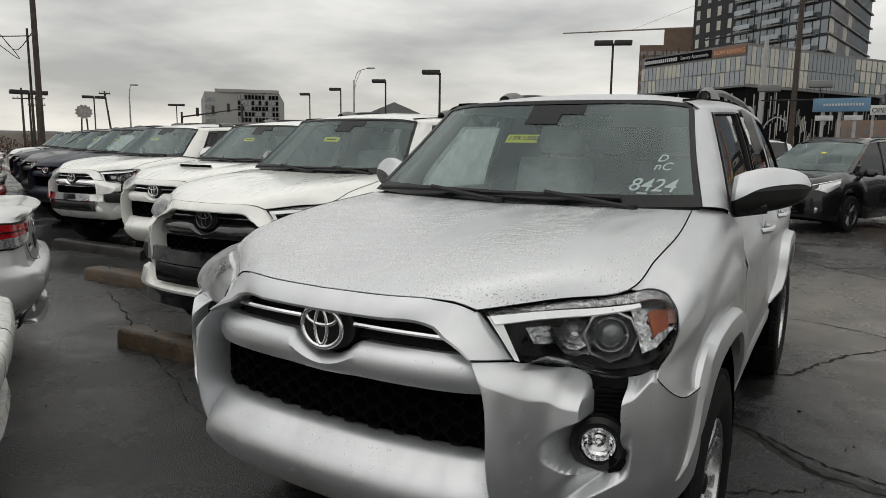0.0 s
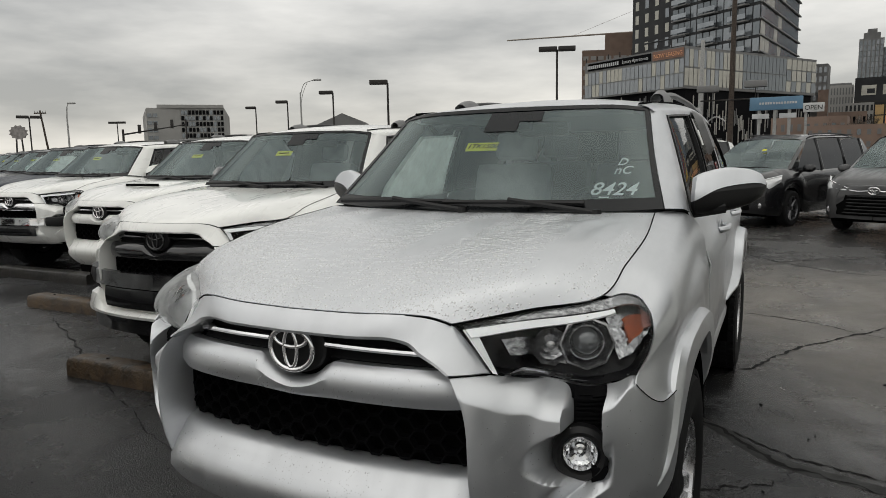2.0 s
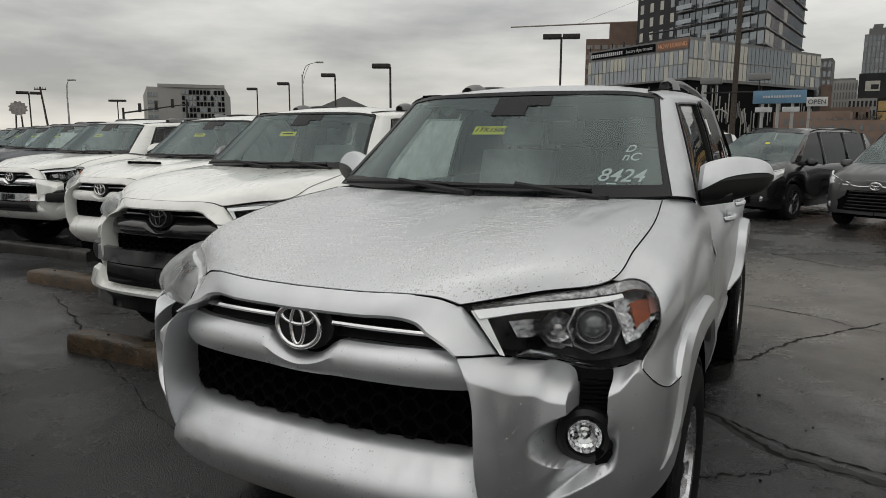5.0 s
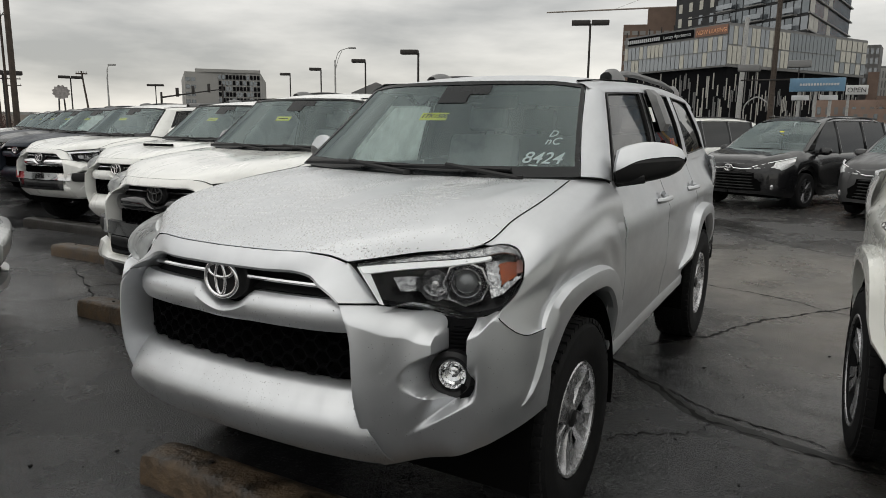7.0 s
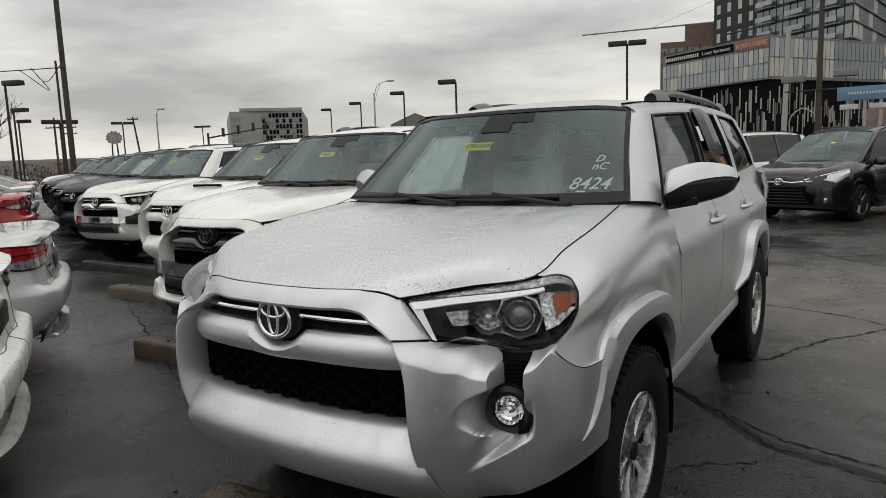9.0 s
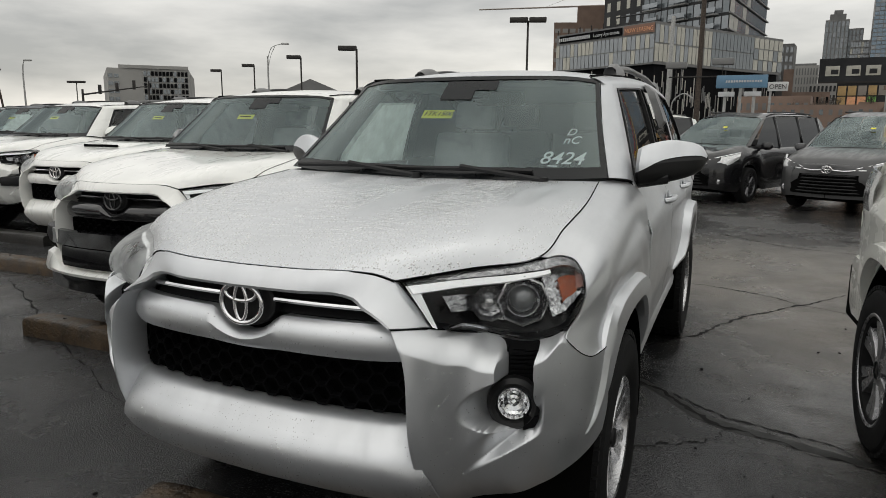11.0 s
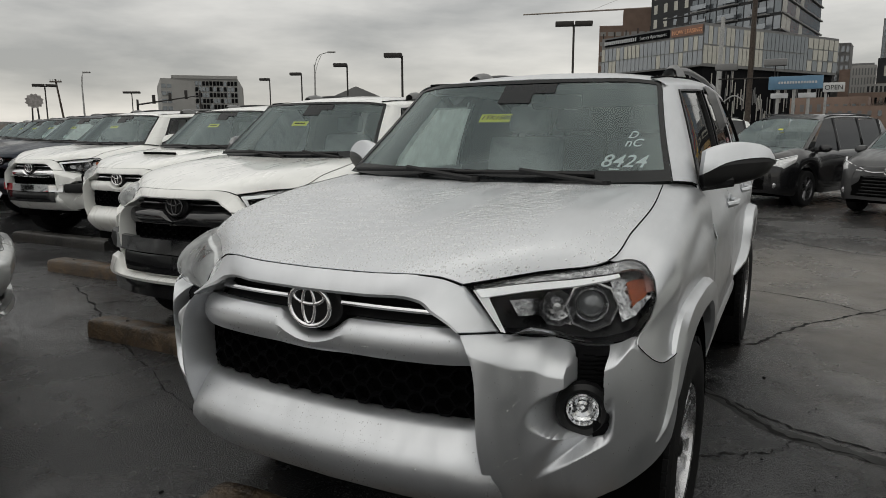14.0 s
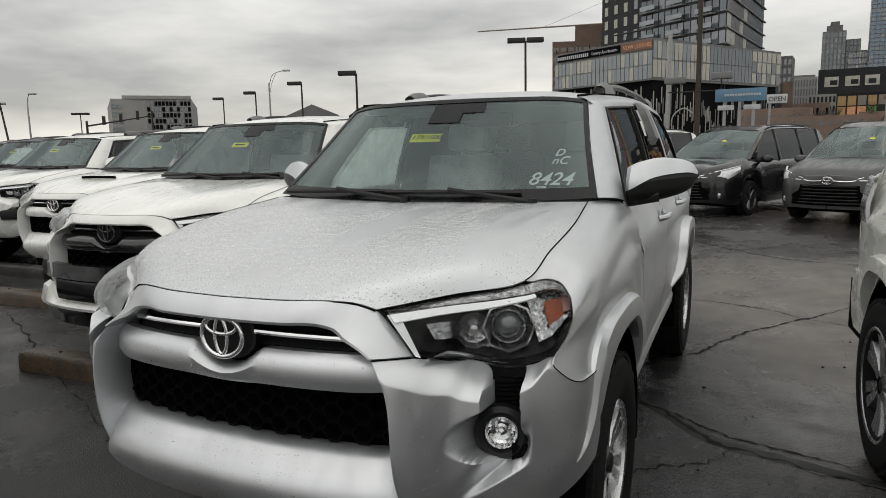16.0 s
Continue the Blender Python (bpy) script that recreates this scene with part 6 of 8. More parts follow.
    sheet(bm, net([[(-0.77, 3.40, 0.94), (0, 3.50, 0.97), (0.77, 3.40, 0.94)], [(-0.67, 3.0, 1.18), (0, 3.08, 1.2), (0.67, 3.0, 1.18)], [(-0.545, 2.60, 1.36), (0, 2.63, 1.395), (0.545, 2.60, 1.36)]], 13, 10))
    part("windscreen", bm, SIDEGLASS, car).visible_shadow = False
    for s in (-1, 1):
        bm = bmesh.new()
        sheet(bm, [spl([(s * 0.80, 0.60, 1.02), (s * 0.685, 1.02, 1.22), (s * 0.57, 1.42, 1.375)], 10), spl([(s * 0.825, 1.6, 0.985), (s * 0.71, 1.65, 1.2), (s * 0.60, 1.68, 1.385)], 10), spl([(s * 0.83, 2.4, 0.95), (s * 0.715, 2.35, 1.18), (s * 0.60, 2.3, 1.38)], 10), spl([(s * 0.81, 3.28, 0.93), (s * 0.70, 2.92, 1.17), (s * 0.575, 2.52, 1.36)], 10)])
        part("side_window", bm, PRIVACY, car).visible_shadow = False
        bm = bmesh.new()
        rod(bm, (s * 0.832, 1.62, 0.985), (s * 0.605, 1.68, 1.385), 0.022, n=6)
        tube(bm, spl([(s * 0.84, 0.62, 1.02), (s * 0.85, 1.6, 0.99), (s * 0.85, 3.2, 0.93)], 12), 0.010, 6)
        part("window_trim", bm, TRIM, car)
        # tail lamp that wraps the corner
        lamp = new("tail_lamp")
        lamp.parent = car
        def wrap(zlo, zhi, u0, u1, out):
            R = []
            for i in range(21):
                u = u0 + (u1 - u0) * i / 20
                if u < 0.5:
                    x = 0.38 + (0.80 - 0.38) * u / 0.5
                    y = -0.012 + 0.075 * max(0, (x - 0.55) / 0.25) ** 2
                else:
                    v = (u - 0.5) / 0.5
                    y = 0.063 + 0.30 * v
                    x = ease([(0.0, 0.80), (0.063, 0.81), (0.18, 0.853), (0.4, 0.882)], y) - 0.012
                row = []
                for j in range(6):
                    z = zlo(u) + (zhi(u) - zlo(u)) * j / 5
                    row.append((s * (x + out), y + tail(y, z) - out * (1.4 if u < 0.55 else 0.3), z))
                R.append(row)
            return R
        hi = lambda u: 0.965 + 0.025 * u + (0.0 if u < 0.85 else -0.10 * (u - 0.85) / 0.15)
        lo = lambda u: ease([(0, 0.955), (0.2, 0.90), (0.42, 0.84), (0.6, 0.83), (0.8, 0.855), (1.0, 0.885)], u)
        md = lambda u: ease([(0, 0.958), (0.2, 0.925), (0.42, 0.905), (0.6, 0.89), (0.8, 0.875), (1.0, 0.888)], u)
        bm = bmesh.new()
        sheet(bm, wrap(lambda u: lo(u) - 0.012, lambda u: hi(u) + 0.012, 0, 1, 0.010))
        solid(bm, 0.012)
        part("lamp_frame", bm, LAMPDARK, lamp, "dark lamp surround")
        bm = bmesh.new()
        sheet(bm, wrap(lambda u: md(u) + 0.4 * (hi(u) - md(u)), lambda u: md(u) + 0.5 * (hi(u) - md(u)), 0.12, 0.9, 0.024))
        solid(bm, 0.006)
        part("light_bar", bm, LAMPDARK, lamp, "dark bar within the red glass")
        bm = bmesh.new()
        sheet(bm, wrap(md, hi, 0, 1, 0.02))
        solid(bm, 0.02)
        part("red_lens", bm, REDLENS, lamp)
        bm = bmesh.new()
        sheet(bm, wrap(lo, md, 0.2, 0.8, 0.016))
        solid(bm, 0.02)
        part("clear_lens", bm, LAMPSILVER, lamp)
        small_wheel(car, s * 0.80, 0.98, s)
        small_wheel(car, s * 0.80, 3.68, s)
    def skin(x, z, out=0.002):
        """A point on the tail's outer face."""
        k = abs(x)
        y = -0.035 * (1 - (k / 0.72) ** 2) if k < 0.72 else ease([(0.72, 0.0), (0.80, 0.06), (0.85, 0.18), (0.885, 0.5)], k)
        return Vector((x, y + tail(max(0, y), z) - out, z))
    bm = bmesh.new()                                   # dark lower valance
    R = []
    for i in range(41):
        u = i / 40 * 2 - 1
        x, e = 0.74 * u, 1 - abs(u) ** 3
        R.append([skin(x, 0.36 + 0.08 * e, 0.006), skin(x, 0.33 + 0.05 * e, 0.030), skin(x, 0.29, 0.05)])
    sheet(bm, R)
    solid(bm, 0.006)
    part("rear_valance", bm, TRIM, car)
    bm = bmesh.new()                                   # pale lip under the valance
    R = []
    for i in range(41):
        u = i / 40 * 2 - 1
        e = 1 - abs(u) ** 4
        p = Vector((0.60 * u, -0.070 + 0.07 * abs(u) ** 3, 0.30))
        R.append([p + Vector((0, 0.05, 0.01)), p + Vector((0, 0, 0.02 * e)), p + Vector((0, -0.006, -0.025 * e)), p + Vector((0, 0.03, -0.06 * e)), p + Vector((0, 0.12, -0.05 * e))])
    sheet(bm, R)
    solid(bm, 0.006)
    part("valance_lip", bm, WHITE, car)
    for s in (-1, 1):
        bm = bmesh.new()
        tube(bm, [skin(s * p.x, p.z, 0.0) for p in spl([(0.56, 0, 0.535), (0.68, 0, 0.520), (0.775, 0, 0.50), (0.80, 0, 0.46), (0.815, 0, 0.36)], 30)], 0.0025, 5)
        part("bumper_crease", bm, SHUT, car)
    bm = bmesh.new()
    tube(bm, [skin(p.x, p.z, 0.0) for p in spl([(-0.66, 0, 0.98), (-0.63, 0, 0.84), (-0.55, 0, 0.745), (-0.44, 0, 0.705), (0, 0, 0.70), (0.44, 0, 0.705), (0.55, 0, 0.745), (0.63, 0, 0.84), (0.66, 0, 0.98)], 90)], 0.003, 5)
    part("boot_seam", bm, SHUT, car)
    bm = bmesh.new()
    tube(bm, [skin(0.070 * math.cos(2 * math.pi * i / 30), 0.93 + 0.048 * math.sin(2 * math.pi * i / 30), 0.004) for i in range(30)], 0.008, 7, True)
    part("badge", bm, CHROME, car)
    bm = bmesh.new()
    c = skin(0, 0.79)
    box(bm, -0.20, c.y - 0.006, 0.735, 0.20, c.y + 0.02, 0.85, 0.01)
    part("plate_recess", bm, TRIM, car)
    for z, w, material, name in ((0.805, 0.115, TRIM, "dealer_mark"), (0.772, 0.16, CHROME, "model_mark")):
        for i in range(6):
            bm = bmesh.new()
            a, b = skin(-0.52 + w * i / 6, z - 0.009, 0.003), skin(-0.52 + w * (i + 0.75) / 6, z + 0.009, 0.003)
            box(bm, a.x, min(a.y, b.y) - 0.001, a.z, b.x, max(a.y, b.y) + 0.004, b.z)
            part(name, bm, material, car)
    bm = bmesh.new()
    box(bm, -0.78, 0.25, 0.22, 0.78, 4.3, 0.55)
    box(bm, -0.70, 1.0, 0.5, 0.70, 3.4, 0.9)
    part("underbody", bm, VOID, car)
    return car


first_sedan = sedan_body()
SED = Vector((-2.02, 0.09, 0))
STEP = Vector((-1.93, 1.27, 0))
first_sedan.matrix_world = pose(SED.x, SED.y, 0, 0, 0, 150.0)


def sedan_at(x, y, label, colour):
    c = copy_thing(first_sedan, pose(x, y, 0, 0, 0, 150.0))
    c["label"] = label
    return recolour(c, {WHITE: colour})


sedan_at(SED.x + STEP.x, SED.y + STEP.y, "silver compact sedan with red tail lamps", SILVER2)
sedan_at(-9.1, 3.17, "silver compact sedan with red tail lamps", SILVER2)
sedan_at(-11.64, 4.92, "red compact sedan parked in the row", RED)
sedan_at(-14.37, 6.27, "dark grey compact sedan parked in the row", GREY)
sedan_at(-17.1, 7.7, "white compact sedan far down the row", WHITE)
sedan_at(-19.85, 9.05, "red compact sedan parked in the row", RED)
sedan_at(-22.6, 10.5, "silver compact sedan with red tail lamps", SILVER2)

# ---------------------------------------------------------------- minivans
# local frame: nose at y = 0, tail at y = 5.05


def van_body():
    car = thing("minivan", "black minivan with a chrome grille strip, parked on wet asphalt", "car", "parked minivans")

    def section(y):
        w = ease([(0.0, 0.62), (0.08, 0.76), (0.25, 0.88), (0.6, 0.96), (1.2, 0.985), (4.4, 0.985), (5.05, 0.90)], y)
        zt = ease([(0.0, 0.86), (0.1, 0.95), (0.5, 1.05), (1.05, 1.12), (1.5, 1.12), (5.05, 1.12)], y)
        zs = ease([(0.0, 0.80), (0.3, 0.90), (1.0, 1.0), (2.0, 1.03), (5.05, 1.06)], y)
        zb = ease([(0.0, 0.30), (0.4, 0.24), (1.0, 0.22), (5.05, 0.28)], y)
        for c in (1.0, 4.03):
            if abs(y - c) < 0.40:
                zb = max(zb, 0.345 + math.sqrt(0.40**2 - (y - c) ** 2))
        pts = [(w - 0.06, zb), (w - 0.01, min(zb + 0.1, zs - 0.1)), (w, zb + (zs - zb) * 0.5), (w - 0.015, zb + (zs - zb) * 0.8), (w - 0.06, zs), (w * 0.84, zt - 0.025), (w * 0.5, zt), (0, zt + 0.012)]
        return [(p.x, p.y, p.z) for p in spl([(a, y, b) for a, b in pts], 22)]
    bm = bmesh.new()
    ys = [0.0, 0.03, 0.07, 0.12, 0.2, 0.3, 0.4, 0.5] + [0.6 + 0.05 * i for i in range(17)] + [1.6 + 0.25 * i for i in range(8)] + [3.55 + 0.05 * i for i in range(20)] + [4.6, 4.8, 5.0, 5.05]
    rows = [section(y) for y in ys]
    sheet(bm, both([list(reversed(r)) for r in rows]))
    first = both([list(reversed(rows[0]))])[0]
    sheet(bm, [[Vector((p.x * k, p.y - 0.10 * (1 - k * k) + 0.05 * max(0, (p.z - 0.6)), p.z)) for p in first] for k in (1.0, 0.8, 0.6, 0.4, 0.2, 0.01)])
    last = both([list(reversed(rows[-1]))])[0]
    sheet(bm, [[Vector((p.x * k, p.y, p.z)) for p in last] for k in (1.0, 0.01)])
    bmesh.ops.recalc_face_normals(bm, faces=bm.faces)
    part("body", bm, BLACK, car)
    bm = bmesh.new()
    def ring(y, z, w):
        return [(-w, y, z - 0.05), (-w * 0.92, y, z - 0.01), (-w * 0.5, y, z + 0.015), (0, y, z + 0.022), (w * 0.5, y, z + 0.015), (w * 0.92, y, z - 0.01), (w, y, z - 0.05)]
    sheet(bm, net([ring(1.98, 1.66, 0.68), ring(2.4, 1.735, 0.71), ring(3.2, 1.76, 0.72), ring(4.4, 1.74, 0.70), ring(4.95, 1.68, 0.66)], 15, 16))
    for s in (-1, 1):
        sheet(bm, [spl([(s * 0.80, 1.05, 1.10), (s * 0.735, 1.5, 1.39), (s * 0.66, 1.98, 1.64)], 10), spl([(s * 0.86, 1.10, 1.10), (s * 0.79, 1.55, 1.38), (s * 0.69, 2.04, 1.64)], 10)])
        sheet(bm, [spl([(s * 0.89, 4.6, 1.08), (s * 0.80, 4.62, 1.4), (s * 0.68, 4.6, 1.69)], 8), spl([(s * 0.88, 5.04, 1.08), (s * 0.78, 5.03, 1.4), (s * 0.66, 4.95, 1.66)], 8)])
    solid(bm, 0.02)
    part("roof", bm, BLACK, car)
    bm = bmesh.new()
    sheet(bm, net([[(-0.79, 1.07, 1.11), (0, 0.93, 1.14), (0.79, 1.07, 1.11)], [(-0.73, 1.5, 1.39), (0, 1.40, 1.42), (0.73, 1.5, 1.39)], [(-0.655, 1.98, 1.645), (0, 1.93, 1.685), (0.655, 1.98, 1.645)]], 13, 12))
    part("windscreen", bm, SCREEN, car).visible_shadow = False
    for s in (-1, 1):
        for y0, y1, g in ((1.25, 2.35, TINTED), (2.42, 3.5, TINTED), (3.56, 4.58, TINTED)):
            bm = bmesh.new()
            t0 = y0 + 0.72 if y0 < 2 else y0
            sheet(bm, [spl([(s * 0.905, y0, 1.05), (s * 0.80, (y0 + t0) / 2 + 0.02, 1.38), (s * 0.70, t0 + 0.06, 1.66)], 8), spl([(s * 0.905, y1, 1.06), (s * 0.81, y1, 1.4), (s * 0.712, y1, 1.69)], 8)])
            part("side_window", bm, g, car).visible_shadow = False
            bm = bmesh.new()
            rod(bm, (s * 0.91, y1 + 0.03, 1.06), (s * 0.715, y1 + 0.03, 1.69), 0.03, n=6)
            part("window_pillar", bm, GLOSSBLK, car)
        h = new("headlight")
        h.parent = car
        T = spl([(0.40, 0.05, 0.80), (0.60, 0.14, 0.865), (0.80, 0.32, 0.93), (0.92, 0.62, 0.985)], 14)
        B = spl([(0.44, 0.04, 0.765), (0.62, 0.105, 0.735), (0.82, 0.27, 0.745), (0.925, 0.55, 0.865)], 14)
        bm = bmesh.new()
        sheet(bm, [[(s * (p.x + 0.02), p.y - 0.06, p.z + 0.01) for p in T], [(s * (p.x * 0.5 + q.x * 0.5 + 0.04), (p.y + q.y) / 2 - 0.08, (p.z + q.z) / 2) for p, q in zip(T, B)], [(s * (p.x + 0.02), p.y - 0.06, p.z) for p in B]])
        solid(bm, 0.02)
        part("lens", bm, mat_vanlamp, h)
        bm = bmesh.new()
        tube(bm, [(s * (p.x + 0.022), p.y - 0.074, p.z + 0.004) for p in T], 0.012, 6)
        part("lamp_strip", bm, CHROME, h)
        bm = bmesh.new()
        c = Matrix.Translation((s * 0.74, 0.10, 0.44)) @ Matrix.Rotation(radians(90), 4, "X")
        spin(bm, [(0.06, 0.0), (0.055, 0.02), (0.02, 0.03), (0.001, 0.03)], c, 16)
        part("fog_lamp", bm, LAMPSILVER, car)
        bm = bmesh.new()
        m = Matrix.Translation((s * 1.05, 1.42, 1.10))
        spin(bm, [(0.001, -0.075), (0.05, -0.07), (0.1, -0.03), (0.105, 0.02), (0.08, 0.06), (0.001, 0.075)], m @ Matrix.Diagonal((1.15, 0.75, 1, 1)), 16)
        rod(bm, (s * 0.86, 1.42, 1.05), (s * 1.0, 1.42, 1.07), 0.03, n=6)
        bmesh.ops.recalc_face_normals(bm, faces=bm.faces)
        part("door_mirror", bm, BLACK, car)
        small_wheel(car, s * 0.87, 1.0, s, 0.345, DALLOY)
        small_wheel(car, s * 0.87, 4.03, s, 0.345, DALLOY)
        bm = bmesh.new()
        tube(bm, spl([(s * 0.62, 2.3, 1.77), (s * 0.63, 3.2, 1.79), (s * 0.62, 4.5, 1.76)], 10), 0.015, 6)
        part("roof_rail", bm, TRIM, car)
        bm = bmesh.new()
        tube(bm, spl([(s * 0.07, -0.128, 0.775), (s * 0.25, -0.105, 0.762), (s * 0.46, 0.0, 0.785)], 10), 0.014, 6)
        part("chrome_strip", bm, CHROME, car)
    bm = bmesh.new()
    for i in range(6):
        z = 0.40 + 0.056 * i
        w = 0.60 - 0.012 * i
        tube(bm, spl([(-w, 0.02, z), (-w * 0.6, -0.085, z), (0, -0.125, z), (w * 0.6, -0.085, z), (w, 0.02, z)], 18), 0.013, 6)
    part("grille_slats", bm, TRIM, car)
    bm = bmesh.new()
    sheet(bm, [[(x * k, 0.0 - 0.118 * (1 - (x / 0.62) ** 2), z) for x in [-0.62 + 1.24 * i / 16 for i in range(17)]] for z, k in ((0.36, 0.98), (0.52, 1.0), (0.70, 0.9))])
    part("grille_opening", bm, VOID, car)
    bm = bmesh.new()
    m = Matrix.Translation((0, -0.14, 0.78)) @ Matrix.Rotation(radians(90), 4, "X")
    for cx, cz, a, b in ((0, 0, 0.085, 0.06), (0, 0, 0.026, 0.05), (0, 0.022, 0.064, 0.026)):
        tube(bm, [m @ Vector((cx + a * math.cos(2 * math.pi * i / 24), cz + b * math.sin(2 * math.pi * i / 24), 0)) for i in range(24)], 0.009, 6, True)
    part("badge", bm, CHROME, car)
    for s in (-1, 1):
        for y in (1.95, 3.0):
            bm = bmesh.new()
            box(bm, s * 0.42 - 0.24, y, 0.6, s * 0.42 + 0.24, y + 0.16, 1.22, 0.05)
            box(bm, s * 0.42 - 0.13, y + 0.04, 1.24, s * 0.42 + 0.13, y + 0.14, 1.42, 0.04)
            part("seat", bm, SEAT, car)
    bm = bmesh.new()
    box(bm, -0.80, 0.3, 0.22, 0.80, 4.9, 0.6)
    sheet(bm, [[(x, 1.05, 1.10), (x, 1.4, 1.12), (x, 1.6, 1.05), (x, 1.6, 0.6)] for x in (-0.8, 0, 0.8)])
    part("underbody", bm, VOID, car)
    bm = bmesh.new()
    plate(bm, [(0.12, 1.40, 1.452), (0.20, 1.408, 1.452), (0.20, 1.44, 1.475), (0.12, 1.432, 1.475)], (0, -0.004, 0.004))
    part("yellow_sticker", bm, YELLOW, car)
    return car


mat_vanlamp = mat("lamp_glass", (0.85, 0.86, 0.87), 0.08, 0.3, var=0.35, scale=40, coat=1.0)
van = van_body()
van.matrix_world = pose(-0.13, 12.95, 0, 0, 0, -24)


def van_at(x, y, label, swap, rz=-24):
    c = copy_thing(van, pose(x, y, 0, 0, 0, rz))
    c["label"] = label
    return recolour(c, swap)


van_at(2.38, 11.95, "dark grey minivan with a chrome grille strip", {BLACK: GREY})
van_at(5.2, 10.8, "dark grey minivan with a chrome grille strip", {BLACK: GREY})
van_at(-3.0, 14.5, "white family car parked beside the black minivan", {BLACK: WHITE})
van_at(-5.7, 15.8, "black family car parked in the far row", {})

# ---------------------------------------------------------------- poles, lamps, signs
NEAR = set(bpy.data.objects)
def lot_lamp(x, y, z, double=True, turn=0.0, r=0.055):
    t = thing("lot_lamp", "dark bronze car lot lamp post with box heads", "lamp post", "lot lamps", (x, y, 0, turn))
    bm = bmesh.new()
    rod(bm, (0, 0, 0), (0, 0, z), r * 1.2, r, 10)
    part("pole", bm, STEEL, t)
    bm = bmesh.new()
    rod(bm, (0, 0, 0), (0, 0, 0.7), 0.28, 0.26, 14)
    part("base", bm, CONCRETE, t)
    for s in ((-1, 1) if double else (-1,)):
        bm = bmesh.new()
        box(bm, min(0, s * 0.95) + (0.06 if s > 0 else -0.0), -0.22, z - 0.08, max(0, s * 0.95), 0.22, z + 0.15, 0.04)
        part("lamp_head", bm, STEEL, t)
    return t


for x, y, z, d, a in ((-10.6, 34.36, 6.6, True, 20), (-18.62, 30.58, 5.15, False, 25), (-28.07, 38.64, 5.68, False, 25), (-36.9, 44.4, 5.8, False, 25), (-45.5, 50.1, 6.0, False, 25), (-69.2, 53.9, 5.6, True, 30), (-34.45, 15.62, 5.4, False, 200), (-43.37, 20.15, 4.85, False, 200), (-52.3, 24.7, 4.75, False, 200), (-57.3, 36.1, 5.1, True, 60), (-39.7, 20.9, 4.0, True, 70), (-62.0, 26.5, 4.4, True, 70)):
    lot_lamp(x, y, z, d, a)


def street_lamp(x, y, z, reach, turn):
    t = thing("street_lamp", "galvanised street lamp with a long curved arm", "street lamp", "", (x, y, 0, turn))
    bm = bmesh.new()
    rod(bm, (0, 0, 0), (0, 0, z), 0.13, 0.08, 10)
    part("pole", bm, GALV, t)
    bm = bmesh.new()
    tube(bm, spl([(0, 0, z - 0.3), (reach * 0.3, 0, z + 0.9), (reach, 0, z + 1.3)], 12), 0.04, 6)
    tube(bm, spl([(0, 0, z - 1.3), (reach * 0.25, 0, z + 0.2), (reach * 0.5, 0, z + 1.0)], 10), 0.03, 6)
    part("arm", bm, GALV, t)
    bm = bmesh.new()
    box(bm, reach - 0.1, -0.16, z + 1.2, reach + 0.75, 0.16, z + 1.38, 0.06)
    part("lamp_head", bm, GALV, t)
    return t


street_lamp(-48.58, 60.69, 8.3, 1.6, 30)
street_lamp(-72.1, 49.96, 6.4, 0.3, 30)


def utility_pole(x, y, z, r, lean=0.0, arm=True, label="weathered wooden utility pole with cross arm", arms=((0.4, 1.1), (1.2, 1.1))):
    t = thing("utility_pole", label, "utility pole", "utility poles", (x, y, 0, 35))
    bm = bmesh.new()
    rod(bm, (0, 0, 0), (lean, 0, z), r, r * 0.75, 12)
    part("pole", bm, POLEWOOD, t)
    if arm:
        for h, half in arms:
            bm = bmesh.new()
            box(bm, lean - half, -0.06, z - h - 0.06, lean + half, 0.06, z - h + 0.06)
            part("cross_arm", bm, POLEWOOD, t)
            for q in (-0.9 * half, -0.45 * half, 0.45 * half, 0.9 * half):
                bm = bmesh.new()
                rod(bm, (lean + q, 0, z - h), (lean + q, 0, z - h + 0.22), 0.05, 0.03, 8)
                part("insulator", bm, GALV, t)
    return t


big = utility_pole(-33.32, 17.82, 13.0, 0.15, 0.0, False, "thick dark wooden utility pole with cable bracket")
utility_pole(-33.75, 17.70, 6.6, 0.07, 0.0, False, "thin dark wooden pole beside the thick one")
utility_pole(-23.92, 9.82, 12.0, 0.085, 0.0, False, "reddish brown utility pole with a floodlight")
utility_pole(-64.8, 42.9, 6.3, 0.11, -0.75, True, "thin leaning utility pole with one small cross arm", ((0.25, 0.55),))
utility_pole(-86.0, 45.0, 7.4, 0.15)
utility_pole(-92.0, 50.0, 7.0, 0.15)
utility_pole(-75.0, 32.0, 5.5, 0.13)
utility_pole(-6.4, 88.1, 24.0, 0.34, 0.0, False, "tall brown steel pole in front of the glass building")
flood = thing("floodlight", "grey floodlight box fixed on a wooden pole", "floodlight", "", (-23.92, 9.82, 4.25, 30))
bm = bmesh.new()
box(bm, 0.08, -0.14, -0.16, 0.40, 0.14, 0.18, 0.04)
part("lamp_box", bm, STEEL, flood)
bm = bmesh.new()
box(bm, 0.0, -0.05, -0.05, 0.15, 0.05, 0.05)
part("bracket", bm, STEEL, flood)
bm = bmesh.new()
tube(bm, [(-44 + 10.7 * i / 20, 6.0 + 11.8 * i / 20, 5.75 + 0.25 * ((i - 10) / 10) ** 2 + 0.25 * i / 20) for i in range(21)], 0.025, 5)
tube(bm, spl([(-33.3, 17.8, 6.5), (-34.2, 17.3, 5.6), (-34.8, 17.0, 6.3), (-34.0, 17.4, 5.2), (-35.3, 16.7, 6.2)], 30), 0.02, 5)
